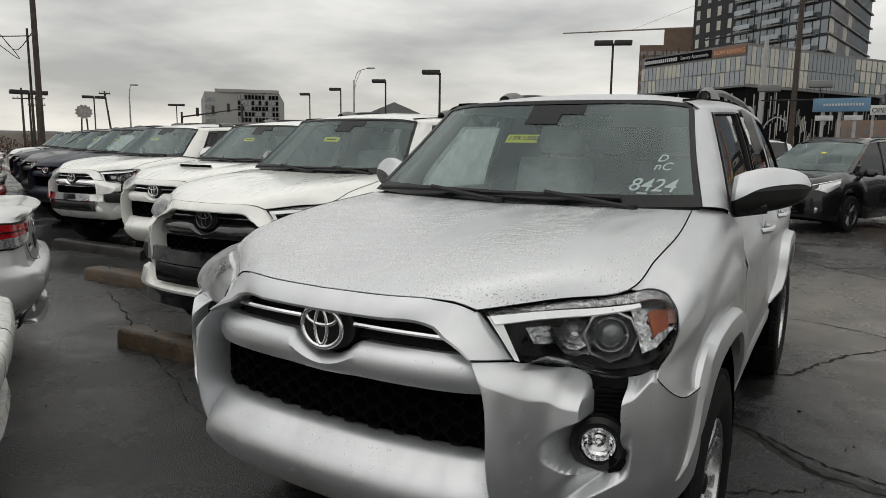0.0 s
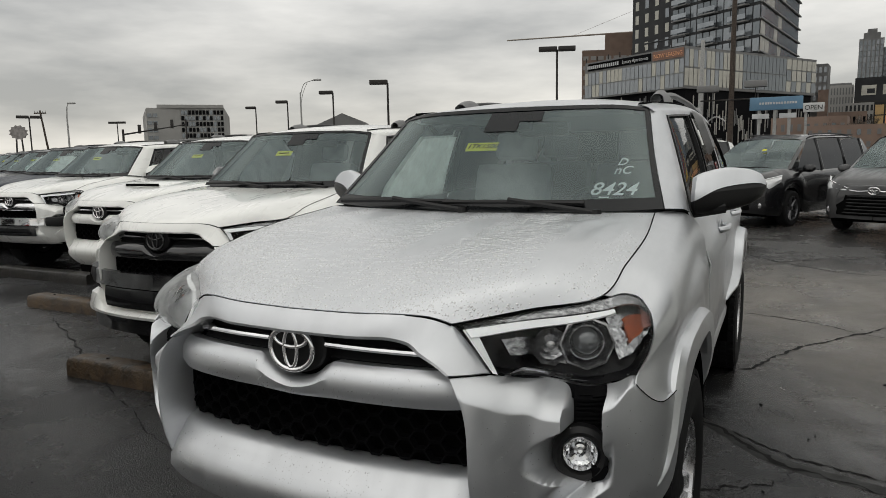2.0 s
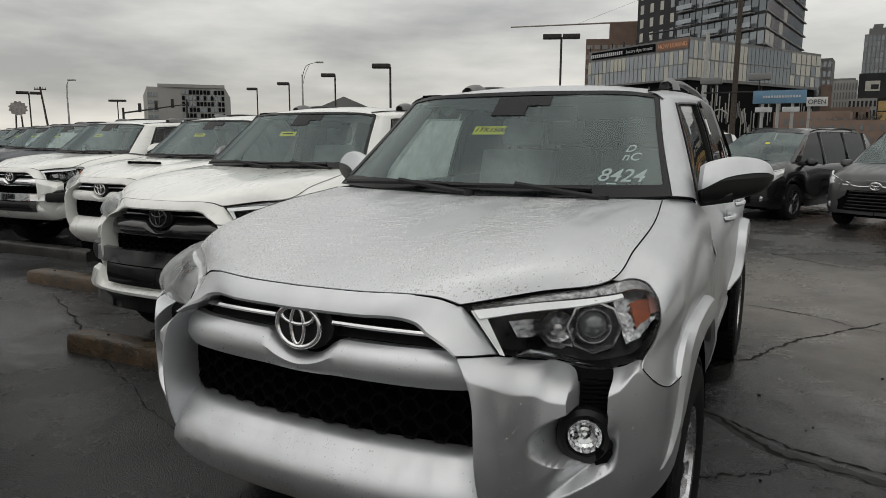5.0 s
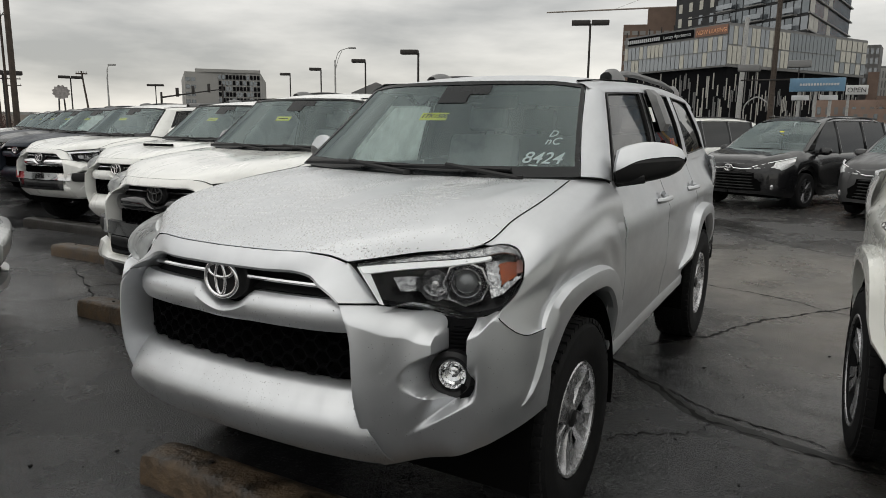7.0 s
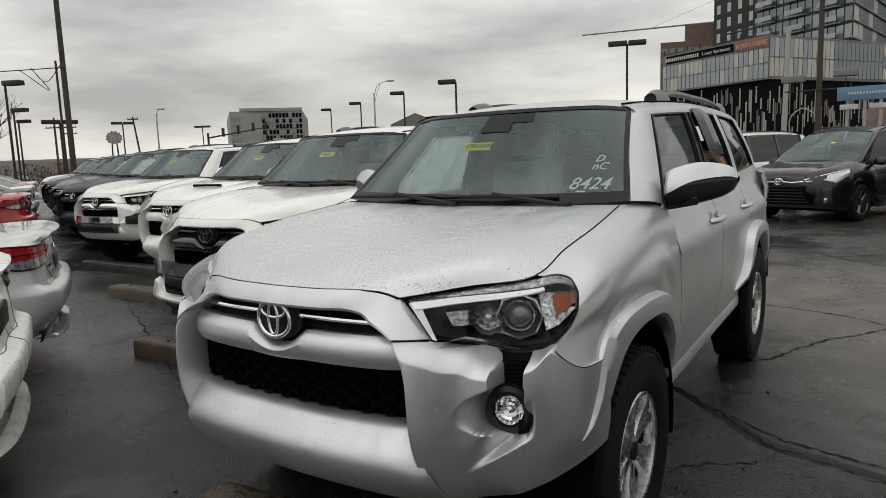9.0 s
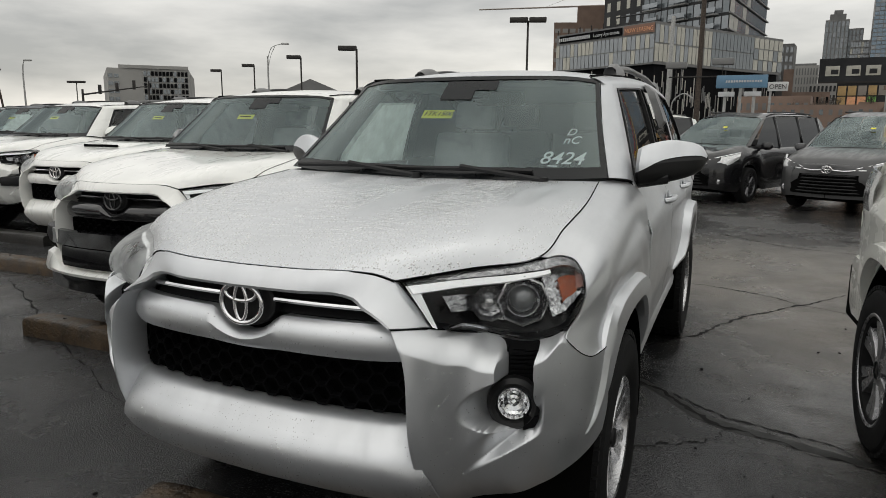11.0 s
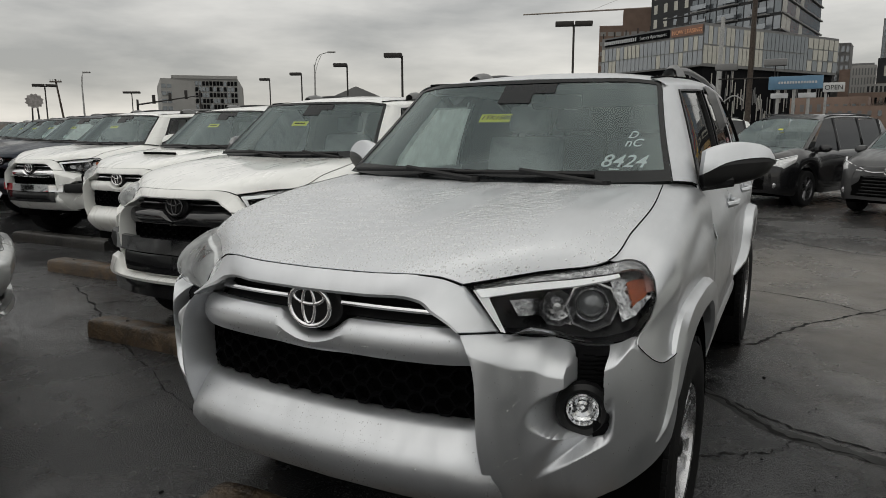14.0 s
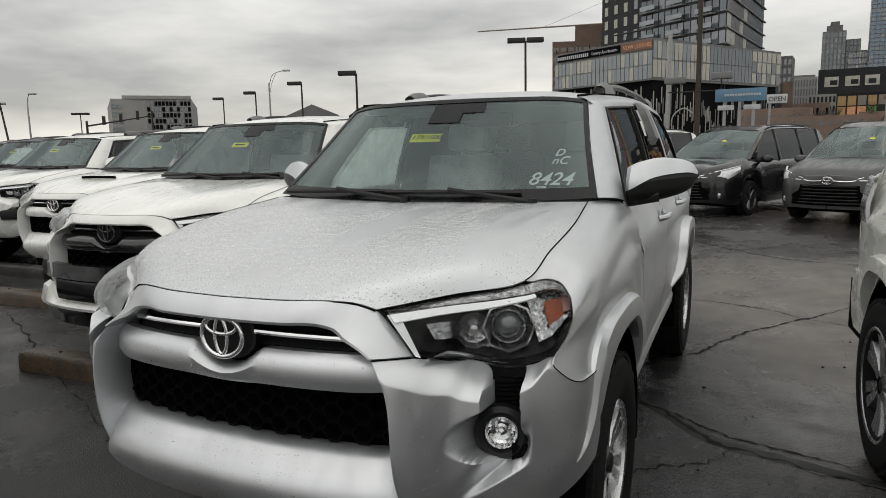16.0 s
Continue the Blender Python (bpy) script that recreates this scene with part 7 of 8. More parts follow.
tagged(part("overhead_cable", bm, STEEL), "thin black cable slung from the thick pole", "cable")

# round sign on two posts
t = thing("round_sign", "grey round lattice sign on two posts", "sign", "", (-92.3, 55.6, 0, 58))
bm = bmesh.new()
plate(bm, [((1.15 if a % 2 else 0.95) * math.cos(a * math.pi / 12), 0, 5.25 + (1.0 if a % 2 else 0.82) * math.sin(a * math.pi / 12)) for a in range(24)], (0, 0.3, 0))
part("sign_face", bm, mat("faded_sign", (0.28, 0.26, 0.25), 0.6, var=0.4, scale=2), t)
for s in (-0.5, 0.5):
    bm = bmesh.new()
    rod(bm, (s, 0.15, 0), (s * 0.6, 0.15, 4.6), 0.12, 0.10, 8)
    part("post", bm, STEEL, t)

# traffic signal gantry
t = thing("traffic_signals", "dark mast arm with hanging traffic signals", "traffic signal", "", (-84, 66, 0, 40))
bm = bmesh.new()
rod(bm, (0, 0, 0), (0, 0, 5.6), 0.2, 0.15, 8)
rod(bm, (0, 0, 4.9), (8.5, 0, 6.2), 0.12, 0.07, 8)
rod(bm, (8.5, 0, 0), (8.5, 0, 6.9), 0.16, 0.12, 8)
part("mast", bm, STEEL, t)
for q in (2.2, 4.4, 6.6):
    bm = bmesh.new()
    box(bm, q - 0.2, -0.2, 4.7 + q * 0.15, q + 0.2, 0.2, 5.9 + q * 0.15, 0.04)
    part("signal_head", bm, STEEL, t)

# white portal of the dealership
PORTAL = mat("white_cladding", (0.55, 0.55, 0.54), 0.5, var=0.08, scale=1.5)
NAVY = mat("navy_letters", (0.02, 0.03, 0.12), 0.4)
REDP = mat("red_panel", (0.35, 0.02, 0.03), 0.4)
t = thing("dealer_portal", "white clad entrance portal with blue and red sign panel", "portal", "", (-39.8, 16.0, 0, 68))
bm = bmesh.new()
box(bm, -1.1, -0.6, 0, 0, 0.6, 5.0)
part("column", bm, PORTAL, t)
bm = bmesh.new()
box(bm, -14, -0.6, 3.75, -1.1, 0.6, 5.0)
part("beam", bm, PORTAL, t)
bm = bmesh.new()
plate(bm, [(-12.5, -0.62, 3.85), (-1.9, -0.62, 3.85), (-1.9, -0.62, 4.25), (-12.5, -0.62, 4.25)], (0, -0.05, 0))
part("red_band", bm, REDP, t)
for k in range(8):
    bm = bmesh.new()
    x = -2.9 - k * 1.2
    box(bm, x, -0.70, 4.35, x + 0.22, -0.62, 4.85)
    box(bm, x + 0.22, -0.70, 4.5 if k % 2 else 4.72, x + 0.6, -0.62, 4.62 if k % 2 else 4.85)
    box(bm, x + 0.6, -0.70, 4.35, x + 0.82, -0.62, 4.85)
    part("letter_shape", bm, NAVY, t)

# ---------------------------------------------------------------- flag
t = thing("flag_on_pole", "striped red and white flag hanging from a pole", "flag", "", (-49.0, 19.8, 0, 60))
bm = bmesh.new()
rod(bm, (0, 0, 0), (0, 0, 8.0), 0.08, 0.05, 8)
part("pole", bm, GALV, t)
for k in range(7):
    bm = bmesh.new()
    sheet(bm, [[(0.06 + 0.055 * k + 0.04 * math.sin(i * 0.9), 0.05 * math.sin(i * 1.1 + k), 7.7 - 0.20 * i - 0.09 * k) for i in range(8)], [(0.115 + 0.055 * k + 0.04 * math.sin(i * 0.9), 0.05 * math.sin(i * 1.1 + k + 1), 7.61 - 0.20 * i - 0.09 * k) for i in range(8)]])
    solid(bm, 0.01)
    part("stripe", bm, REDP if k % 2 else PORTAL, t)

# ---------------------------------------------------------------- bare trees
BARK = mat("bark", (0.05, 0.042, 0.035), 0.9, var=0.3, scale=6)


def bare_tree(x, y, h, seed):
    t = thing("bare_tree", "leafless dark winter tree with fine twigs", "tree", "bare trees", (x, y, 0, 0))
    rnd = random.Random(seed)
    trunk, twigs = bmesh.new(), bmesh.new()

    def grow(bm, p, d, l, r, depth):
        q = p + d * l
        rod(bm, p, q, r, r * 0.7, 6 if depth < 2 else 4, caps=False)
        if depth >= 6:
            return
        for _ in range(3 if depth < 4 else 2):
            e = (d + Vector((rnd.uniform(-1, 1), rnd.uniform(-1, 1), rnd.uniform(-0.25, 0.6))) * 0.62).normalized()
            grow(twigs, p.lerp(q, rnd.uniform(0.6, 1.0)), e, l * rnd.uniform(0.62, 0.82), r * 0.6, depth + 1)
    grow(trunk, Vector((0, 0, 0)), Vector((0, 0, 1)), h * 0.34, h * 0.02, 0)
    part("trunk", trunk, BARK, t)
    part("crown", twigs, BARK, t)


bare_tree(-45.2, 16.3, 5.6, 3)
bare_tree(-53.2, 22.7, 6.4, 5)
bare_tree(-56.5, 21.5, 5.6, 9)
for x, y, h, k in ((19.0, 150.0, 8, 11), (7.0, 142.0, 7, 12), (11.5, 150.0, 7.5, 13), (14.5, 160.0, 8, 14), (24.0, 155.0, 7.5, 15)):
    bare_tree(x, y, h, k)

# ---------------------------------------------------------------- buildings
GLASSF = mat("blue_grey_curtain_glass", (0.19, 0.21, 0.225), 0.15, 0.6, var=0.35, scale=0.12, rvar=0.08)
GLASSL = mat("pale_curtain_glass", (0.43, 0.42, 0.37), 0.25, 0.3, var=0.35, scale=0.15, rvar=0.08)
GLASSM = mat("grey_curtain_glass", (0.27, 0.29, 0.31), 0.2, 0.5, var=0.3, scale=0.12, rvar=0.08)
PANEL = mat("dark_cladding", (0.006, 0.0062, 0.007), 0.6, var=0.3, scale=0.1, spec=0.03)
BLUEGLASS = mat("blue_tower_glass", (0.20, 0.26, 0.32), 0.2, 0.4, var=0.25, scale=0.1, rvar=0.06)
OCHRE = mat("ochre_paint", (0.42, 0.28, 0.12), 0.6, var=0.2, scale=0.5)
GREENP = mat("green_mural", (0.16, 0.38, 0.08), 0.6, var=0.2, scale=0.5)
YELLOWP = mat("yellow_sign_plastic", (0.75, 0.50, 0.03), 0.4, var=0.1, scale=1)
STRIP = mat("pale_cladding", (0.36, 0.35, 0.32), 0.6, var=0.35, scale=0.2)
PALE = mat("pale_concrete", (0.30, 0.295, 0.28), 0.8, var=0.15, scale=0.1)
BRICKW = mat("brown_brick_wall", (0.20, 0.14, 0.11), 0.85, var=0.2, scale=0.2)
MULL = mat("grey_mullion", (0.15, 0.15, 0.148), 0.5, 0.3, var=0.15, scale=0.3)
ORANGE = mat("orange_letters", (0.72, 0.36, 0.19), 0.5, var=0.2, scale=1)
RUST = mat("rust_panel", (0.22, 0.12, 0.085), 0.6, var=0.15, scale=0.4)
LETTER = mat("pale_letters", (0.45, 0.46, 0.47), 0.5, var=0.2, scale=1)
BLUES = mat("blue_sign", (0.10, 0.20, 0.30), 0.4, var=0.2, scale=0.6)
CHAR = mat("charcoal_cladding", (0.028, 0.029, 0.031), 0.55, var=0.25, scale=0.15, spec=0.2)
SLAB = mat("grey_slab_edge", (0.17, 0.17, 0.168), 0.7, var=0.15, scale=0.3)
TAN = mat("tan_rendered_wall", (0.26, 0.23, 0.20), 0.85, var=0.2, scale=0.2)
PANE_MESH = {}


def pane(parent, w, h, place, turn, material, name="window"):
    """A recessed pane with a frame, sharing its mesh with all of its size."""
    key = (round(w, 2), round(h, 2), material.name)
    if key not in PANE_MESH:
        bm = bmesh.new()
        plate(bm, [(-w / 2, 0, 0), (w / 2, 0, 0), (w / 2, 0, h), (-w / 2, 0, h)], (0, -0.06, 0))
        me = bpy.data.meshes.new(name)
        bm.to_mesh(me)
        bm.free()
        me.materials.append(material)
        PANE_MESH[key] = me
    ob = new(name, PANE_MESH[key])
    ob.parent = parent
    ob.matrix_basis = pose(*place, 0, 0, turn)
    return ob


def block(parent, name, pts, z0, z1, material):
    """A wall block over a plan polygon."""
    bm = bmesh.new()
    plate(bm, [(x, y, z0) for x, y in pts], (0, 0, z1 - z0))
    return part(name, bm, material, parent, sharp=20)


def windows(parent, a, b, z0, z1, nx, nz, fill, material, name="window", skip=0.0, seed=0, alt=None):
    """A grid of panes on the wall from a to b, proud of it by their frames."""
    rnd = random.Random(seed)
    a, b = Vector((*a, 0)), Vector((*b, 0))
    d = b - a
    turn = math.degrees(math.atan2(d.y, d.x))
    out = Vector((d.y, -d.x, 0)).normalized() * 0.03
    for i in range(nx):
        for j in range(nz):
            if rnd.random() < skip:
                continue
            p = a + d * ((i + 0.5) / nx) + out
            m = alt if alt and rnd.random() < 0.3 else material
            pane(parent, d.length / nx * fill[0], (z1 - z0) / nz * fill[1], (p.x, p.y, z0 + (z1 - z0) * (j + 0.5 - fill[1] / 2) / nz), turn, m, name)


A, C, D = (-45.7, 161.7), (-21.0, 145.7), (2.5, 188.6)
C1 = (C[0] + (D[0] - C[0]) * 0.40, C[1] + (D[1] - C[1]) * 0.40)
t = thing("glass_office_podium", "low glass office building with dark striped base", "building")
block(t, "base", [(A[0] + 0.8, A[1] + 0.6), (C[0], C[1] + 1.2), (D[0] - 0.8, D[1] + 0.4), (-40, 215)], 0, 12.8, PANEL)
block(t, "wall", [A, C, D, (-40, 216)], 12.8, 20.6, MULL)
windows(t, A, C, 13.0, 18.4, 24, 2, (0.86, 0.92), GLASSM, seed=1, alt=GLASSL)
windows(t, C, C1, 13.2, 20.2, 14, 2, (0.86, 0.92), GLASSL, seed=2, alt=GLASSM)
C2 = (C[0] + (D[0] - C[0]) * 0.74, C[1] + (D[1] - C[1]) * 0.74)
windows(t, C1, C2, 13.2, 20.2, 12, 2, (0.9, 0.94), GLASSF, seed=3)
windows(t, C2, D, 13.2, 20.2, 6, 3, (0.84, 0.9), GLASSL, seed=33, alt=GLASSF)
rnd = random.Random(4)
for (p, q, n) in (((A[0] + 0.8, A[1] + 0.5), (C[0], C[1] + 1.1), 70), ((C[0], C[1] + 1.1), (D[0] - 0.8, D[1] + 0.3), 90)):
    for i in range(n):
        if rnd.random() < 0.9:
            u = (i + 0.5) / n
            x, y = p[0] + (q[0] - p[0]) * u, p[1] + (q[1] - p[1]) * u
            dz = rnd.choice((2, 3, 3, 4, 6))
            z0 = rnd.uniform(0.5, 12.5 - dz)
            pane(t, 0.32, round(dz), (x, y, z0), math.degrees(math.atan2(q[1] - p[1], q[0] - p[0])), STRIP if rnd.random() < 0.6 else MULL, "cladding_strip")
# lettering band: an address in plain bars, then words
def facade_word(parent, body, size, place, turn, material):
    tx = bpy.data.curves.new("word", "FONT")
    tx.body, tx.size, tx.align_x, tx.extrude = body, size, "CENTER", 0.02
    w = new("word", tx)
    w.data.materials.append(material)
    w.parent = parent
    w.matrix_basis = pose(*place, 0, 0, turn) @ Matrix.Rotation(radians(90), 4, "X")


sx, sy = C[0] - A[0], C[1] - A[1]
turn = math.degrees(math.atan2(sy, sx))
pane(t, 19.5, 1.5, (A[0] + sx * 0.37, A[1] + sy * 0.37 - 0.15, 18.75), turn, PANEL, "sign_band")
for i in range(16):
    u = 0.03 + 0.022 * i + 0.01
    pane(t, 0.42, 0.7, (A[0] + sx * u, A[1] + sy * u - 0.3, 19.1), turn, LETTER, "letter_bar")
pane(t, 8.2, 1.7, (A[0] + sx * 0.855, A[1] + sy * 0.855 - 0.15, 18.65), turn, RUST, "sign_band")
facade_word(t, "Luxury Apartments", 0.98, (A[0] + sx * 0.545, A[1] + sy * 0.545 - 0.35, 19.15), turn, LETTER)
facade_word(t, "NOW LEASING", 1.12, (A[0] + sx * 0.855, A[1] + sy * 0.855 - 0.35, 19.05), turn, ORANGE)
for k, (u0, u1, z) in enumerate(((0.62, 0.99, 22.6), (0.62, 0.99, 20.9))):
    bm = bmesh.new()                                   # dark frame over the roof terrace
    rod(bm, (A[0] + sx * u0, A[1] + sy * u0 + 2.0, z), (A[0] + sx * u1, A[1] + sy * u1 + 2.0, z), 0.16, 0.16, 6)
    part("terrace_beam", bm, CHAR, t)
for i in range(9):
    bm = bmesh.new()
    u = i / 8
    box(bm, A[0] + sx * u - 0.1, A[1] + sy * u + 1, 20.6, A[0] + sx * u + 0.1, A[1] + sy * u + 1.2, 21.8)
    part("roof_post", bm, STEEL, t)

TL, TM, TR = (-41.4, 193.8), (-8.4, 168.5), (-1.6, 214.0)
t = thing("glass_tower", "tall dark glass apartment tower with balconies", "building")
block(t, "wall", [TL, TM, TR, (-38, 240)], 0, 78, CHAR)
a = Vector((*TL, 0)).lerp(Vector((*TM, 0)), 0.36)
windows(t, TL, (a.x, a.y), 22, 76, 4, 16, (0.34, 0.62), GLASSL, seed=5, alt=GLASSM)
windows(t, (a.x, a.y), TM, 21, 77, 13, 17, (0.84, 0.80), GLASSF, seed=6, alt=GLASSM)
windows(t, TM, TR, 21, 77, 10, 17, (0.95, 0.94), GLASSF, seed=7, alt=GLASSL)
d = Vector((*TM, 0)) - a
for j in range(17):
    z = 21 + 56 * j / 17
    for k in range(3):
        p0, p1 = a + d * (k / 3 + 0.03), a + d * (k / 3 + 0.22)
        o = Vector((d.y, -d.x, 0)).normalized() * 1.3
        bm = bmesh.new()
        plate(bm, [(p0.x, p0.y, z), (p1.x, p1.y, z), (p1.x + o.x, p1.y + o.y, z), (p0.x + o.x, p0.y + o.y, z)], (0, 0, 0.28))
        part("balcony", bm, SLAB, t)

e = Vector((*TR, 0)) - Vector((*TM, 0))
for j in range(17):                                    # slab edges of the glazed side
    z = 21 + 56 * j / 17
    p0, p1 = Vector((*TM, z)) - e * 0.02, Vector((*TR, z)) + e * 0.03
    o = Vector((e.y, -e.x, 0)).normalized() * 0.5
    bm = bmesh.new()
    plate(bm, [p0, p1, p1 + o, p0 + o], (0, 0, 0.3))
    part("floor_slab", bm, SLAB, t)
for k in range(3):                                     # recessed dark bays with railings
    for j in range(17):
        z = 21.6 + 56 * j / 17
        p0, p1 = a + d * (k / 3 + 0.03), a + d * (k / 3 + 0.22)
        o = Vector((d.y, -d.x, 0)).normalized() * 1.28
        bm = bmesh.new()
        plate(bm, [p0 + o + Vector((0, 0, z)), p1 + o + Vector((0, 0, z)), p1 + o + Vector((0, 0, z + 1.0)), p0 + o + Vector((0, 0, z + 1.0))], o * 0.03)
        part("balcony_rail", bm, GLASSM, t)
t = thing("brick_tower", "stepped brown building under construction", "building")
block(t, "wall", [(-67, 232), (-46, 240), (-52, 260), (-72, 252)], 0, 33, BRICKW)
block(t, "upper_wall", [(-60, 235), (-46, 240), (-50, 255), (-64, 250)], 33, 38, BRICKW)
windows(t, (-67, 232), (-46, 240), 14, 32, 9, 6, (0.7, 0.4), PALE, seed=8)

t = thing("tower_crane", "pale lattice tower crane over the city", "crane")
bm = bmesh.new()
rod(bm, (-54, 252, 0), (-54, 252, 42), 0.5, 0.5, 6)
rod(bm, (-54, 252, 41), (-52.5, 252.5, 50), 0.3, 0.2, 6)
part("mast", bm, TAN, t)
bm = bmesh.new()
rod(bm, (-97, 239, 40.6), (-48, 254, 41.5), 0.22, 0.3, 6)
rod(bm, (-75, 246, 41.0), (-53, 252.5, 49), 0.05, 0.05, 4)
part("jib", bm, TAN, t)

t = thing("wide_office_block", "grey office block with a gridded glass front", "building")
block(t, "wall", [(-113, 95), (-111.6, 96.7), (-109, 99.8), (-103.1, 105.8), (-125, 130), (-138, 115)], 0, 10.9, PALE)
block(t, "roof", [(-111.7, 96.5), (-103, 105.6), (-110, 112), (-118, 103)], 10.9, 11.5, PALE)
windows(t, (-108.9, 99.8), (-103.2, 105.7), 2.0, 10.6, 12, 8, (0.76, 0.74), PANEL, seed=9, alt=GLASSF)
windows(t, (-113.0, 95.0), (-111.7, 96.6), 2.0, 10.2, 2, 6, (0.8, 0.5), GLASSF, seed=10)

t = thing("small_gabled_hall", "low grey building with a gabled roof", "building")
bm = bmesh.new()
plate(bm, [(-54, 70.5, 0), (-48.5, 74.0, 0), (-48.5, 74.0, 5.2), (-51.3, 72.2, 6.5), (-54, 70.5, 5.2)], (-6, 8, 0))
part("wall", bm, MULL, t)

t = thing("far_glass_tower", "distant grey glass tower with a hipped crown", "building")
block(t, "wall", [(24.9, 397.9), (35.2, 397.2), (37, 420), (27, 421)], 0, 49.6, SLAB)
block(t, "crown", [(26.6, 398.5), (33.6, 398), (35, 418), (28, 419)], 49.6, 52.2, MULL)
block(t, "crown_top", [(28.4, 399), (32.2, 398.8), (33, 415), (29, 416)], 52.2, 54.0, MULL)
block(t, "wing", [(35.3, 398.4), (41.6, 397.6), (43, 420), (36, 421)], 0, 45.5, MULL)
block(t, "low_wing", [(36.0, 391), (47.0, 390), (48, 396), (37, 397)], 0, 39.5, MULL)
windows(t, (24.9, 397.9), (35.2, 397.2), 17, 49, 6, 13, (0.66, 0.86), GLASSF, seed=12, alt=GLASSM)
windows(t, (35.3, 398.4), (41.6, 397.6), 17, 45, 4, 11, (0.66, 0.8), GLASSF, seed=17)
windows(t, (36.0, 391), (47.0, 390), 22, 39, 10, 6, (0.8, 0.75), GLASSM, seed=18, alt=GLASSL)
t = thing("far_blue_tower", "distant tall blue glass tower", "building")
block(t, "wall", [(40.9, 376.5), (72, 373), (74, 400), (43, 402)], 0, 90, MULL)
windows(t, (40.9, 376.5), (72, 373), 20, 90, 16, 40, (0.88, 0.78), BLUEGLASS, seed=13, alt=GLASSM)
t = thing("hoist_mast", "rust red lattice hoist mast on a tower front", "hoist")
for x in (52.0, 56.4):
    bm = bmesh.new()
    box(bm, x - 0.9, 343.6, 0, x + 0.9, 345.2, 86)
    part("mast_leg", bm, REDP if x > 55 else BRICKW, t)
for k in range(22):
    bm = bmesh.new()
    rod(bm, (52.0, 343.9, 4 + 3.7 * k), (56.4, 343.9, 7.7 + 3.7 * k if k % 2 else 4 + 3.7 * k), 0.45, 0.45, 5)
    part("lattice_bar", bm, BRICKW, t)
t = thing("arena_podium", "long dark building with bright windows and murals", "building")
block(t, "wall", [(18.4, 298.1), (40.6, 296.0), (44, 320), (22, 323)], 0, 24.6, CHAR)
for k, u in enumerate((0.20, 0.50, 0.78)):
    x, y = 18.4 + 22.2 * u, 298.1 - 2.1 * u
    pane(t, 4.6, 3.4, (x, y - 0.15, 18.6), -5.4, GLASSL, "upper_window")
    pane(t, 2.4, 1.6, (x + (0.7 if k < 2 else 0.0), y - 0.30, 19.2), -5.4, CHAR, "window_shade")
pane(t, 22.0, 0.7, (29.5, 296.7, 16.0), -5.4, STEEL, "ledge")
for k in range(6):
    for q, (z, h) in enumerate(((11.9, 3.3), (8.3, 3.2), (4.8, 3.1))):
        u = 0.22 + 0.145 * k
        c = ((OCHRE, TAN, GLASSL), (OCHRE, OCHRE, GLASSF), (OCHRE, ORANGE, BRICKW), (TAN, ORANGE, GLASSF), (OCHRE, GREENP, BLUES), (TAN, CHAR, BLUES))[k][q]
        pane(t, 2.7, h, (18.4 + 22.2 * u, 298.0 - 2.1 * u - 0.2, z), -5.4, c, "mural_panel")
t = thing("far_apartments", "distant pale apartment house with rows of windows", "building")
block(t, "wall", [(9.4, 328.5), (19.9, 328.1), (21, 345), (11, 346)], 0, 24.6, PALE)
windows(t, (9.4, 328.5), (19.9, 328.1), 10, 24, 10, 4, (0.42, 0.74), MULL, seed=15)
block(t, "roof_rail", [(10, 329), (19, 328.8), (19.2, 330), (10.2, 330)], 24.6, 25.4, MULL)
block(t, "front_wing", [(14.6, 278.3), (23.2, 277.7), (24, 290), (16, 291)], 0, 15.2, PALE)
windows(t, (14.6, 278.3), (23.2, 277.7), 6, 15, 7, 3, (0.55, 0.62), CHAR, seed=19)
t = thing("far_brick_block", "distant red brick block beside pale apartments", "building")
block(t, "wall", [(5.7, 248.6), (8.6, 248.5), (9, 262), (6, 262)], 0, 18.0, BRICKW)
block(t, "low_wall", [(8.6, 246), (19.0, 245.4), (20, 258), (9.5, 259)], 0, 11.2, BRICKW)
windows(t, (8.6, 246), (19.0, 245.4), 4, 10.5, 8, 2, (0.5, 0.55), PANEL, seed=20, alt=TAN)
t = thing("far_grey_block", "distant narrow grey glass block", "building")
block(t, "wall", [(2.4, 258.6), (7.9, 258.5), (9, 270), (3, 270)], 0, 26.4, MULL)
windows(t, (2.4, 258.6), (7.9, 258.5), 12, 26, 4, 5, (0.6, 0.6), GLASSM, seed=21)
t = thing("sign_mast", "tall tan sign mast with two yellow upright shapes", "sign", "", (17.3, 117.5, 0, 0))
bm = bmesh.new()
rod(bm, (0.35, 0, 0), (0.15, 0, 24), 0.42, 0.36, 12)
part("mast", bm, OCHRE, t)
for x in (-0.35, 1.35):
    bm = bmesh.new()
    tube(bm, spl([(x - 0.42, -4.5, 7.0), (x - 0.36, -4.5, 8.2), (x, -4.5, 8.75), (x + 0.36, -4.5, 8.2), (x + 0.42, -4.5, 7.0)], 17), 0.16, 8)
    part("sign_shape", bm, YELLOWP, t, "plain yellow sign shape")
bm = bmesh.new()
box(bm, -1.3, -4.7, 6.3, 2.4, -4.3, 6.9, 0.05)
part("sign_board", bm, BRICKW, t)
for x in (-0.9, 1.9):
    bm = bmesh.new()
    rod(bm, (x, -4.5, 0), (x, -4.5, 6.4), 0.1, 0.1, 8)
    part("post", bm, GALV, t)
t = thing("roadside_sign", "small white sign with a red lower panel", "sign", "", (20.6, 112.0, 0, 0))
bm = bmesh.new()
box(bm, -0.8, -0.1, 5.5, 0.8, 0.1, 6.5, 0.03)
part("panel", bm, PORTAL, t)
bm = bmesh.new()
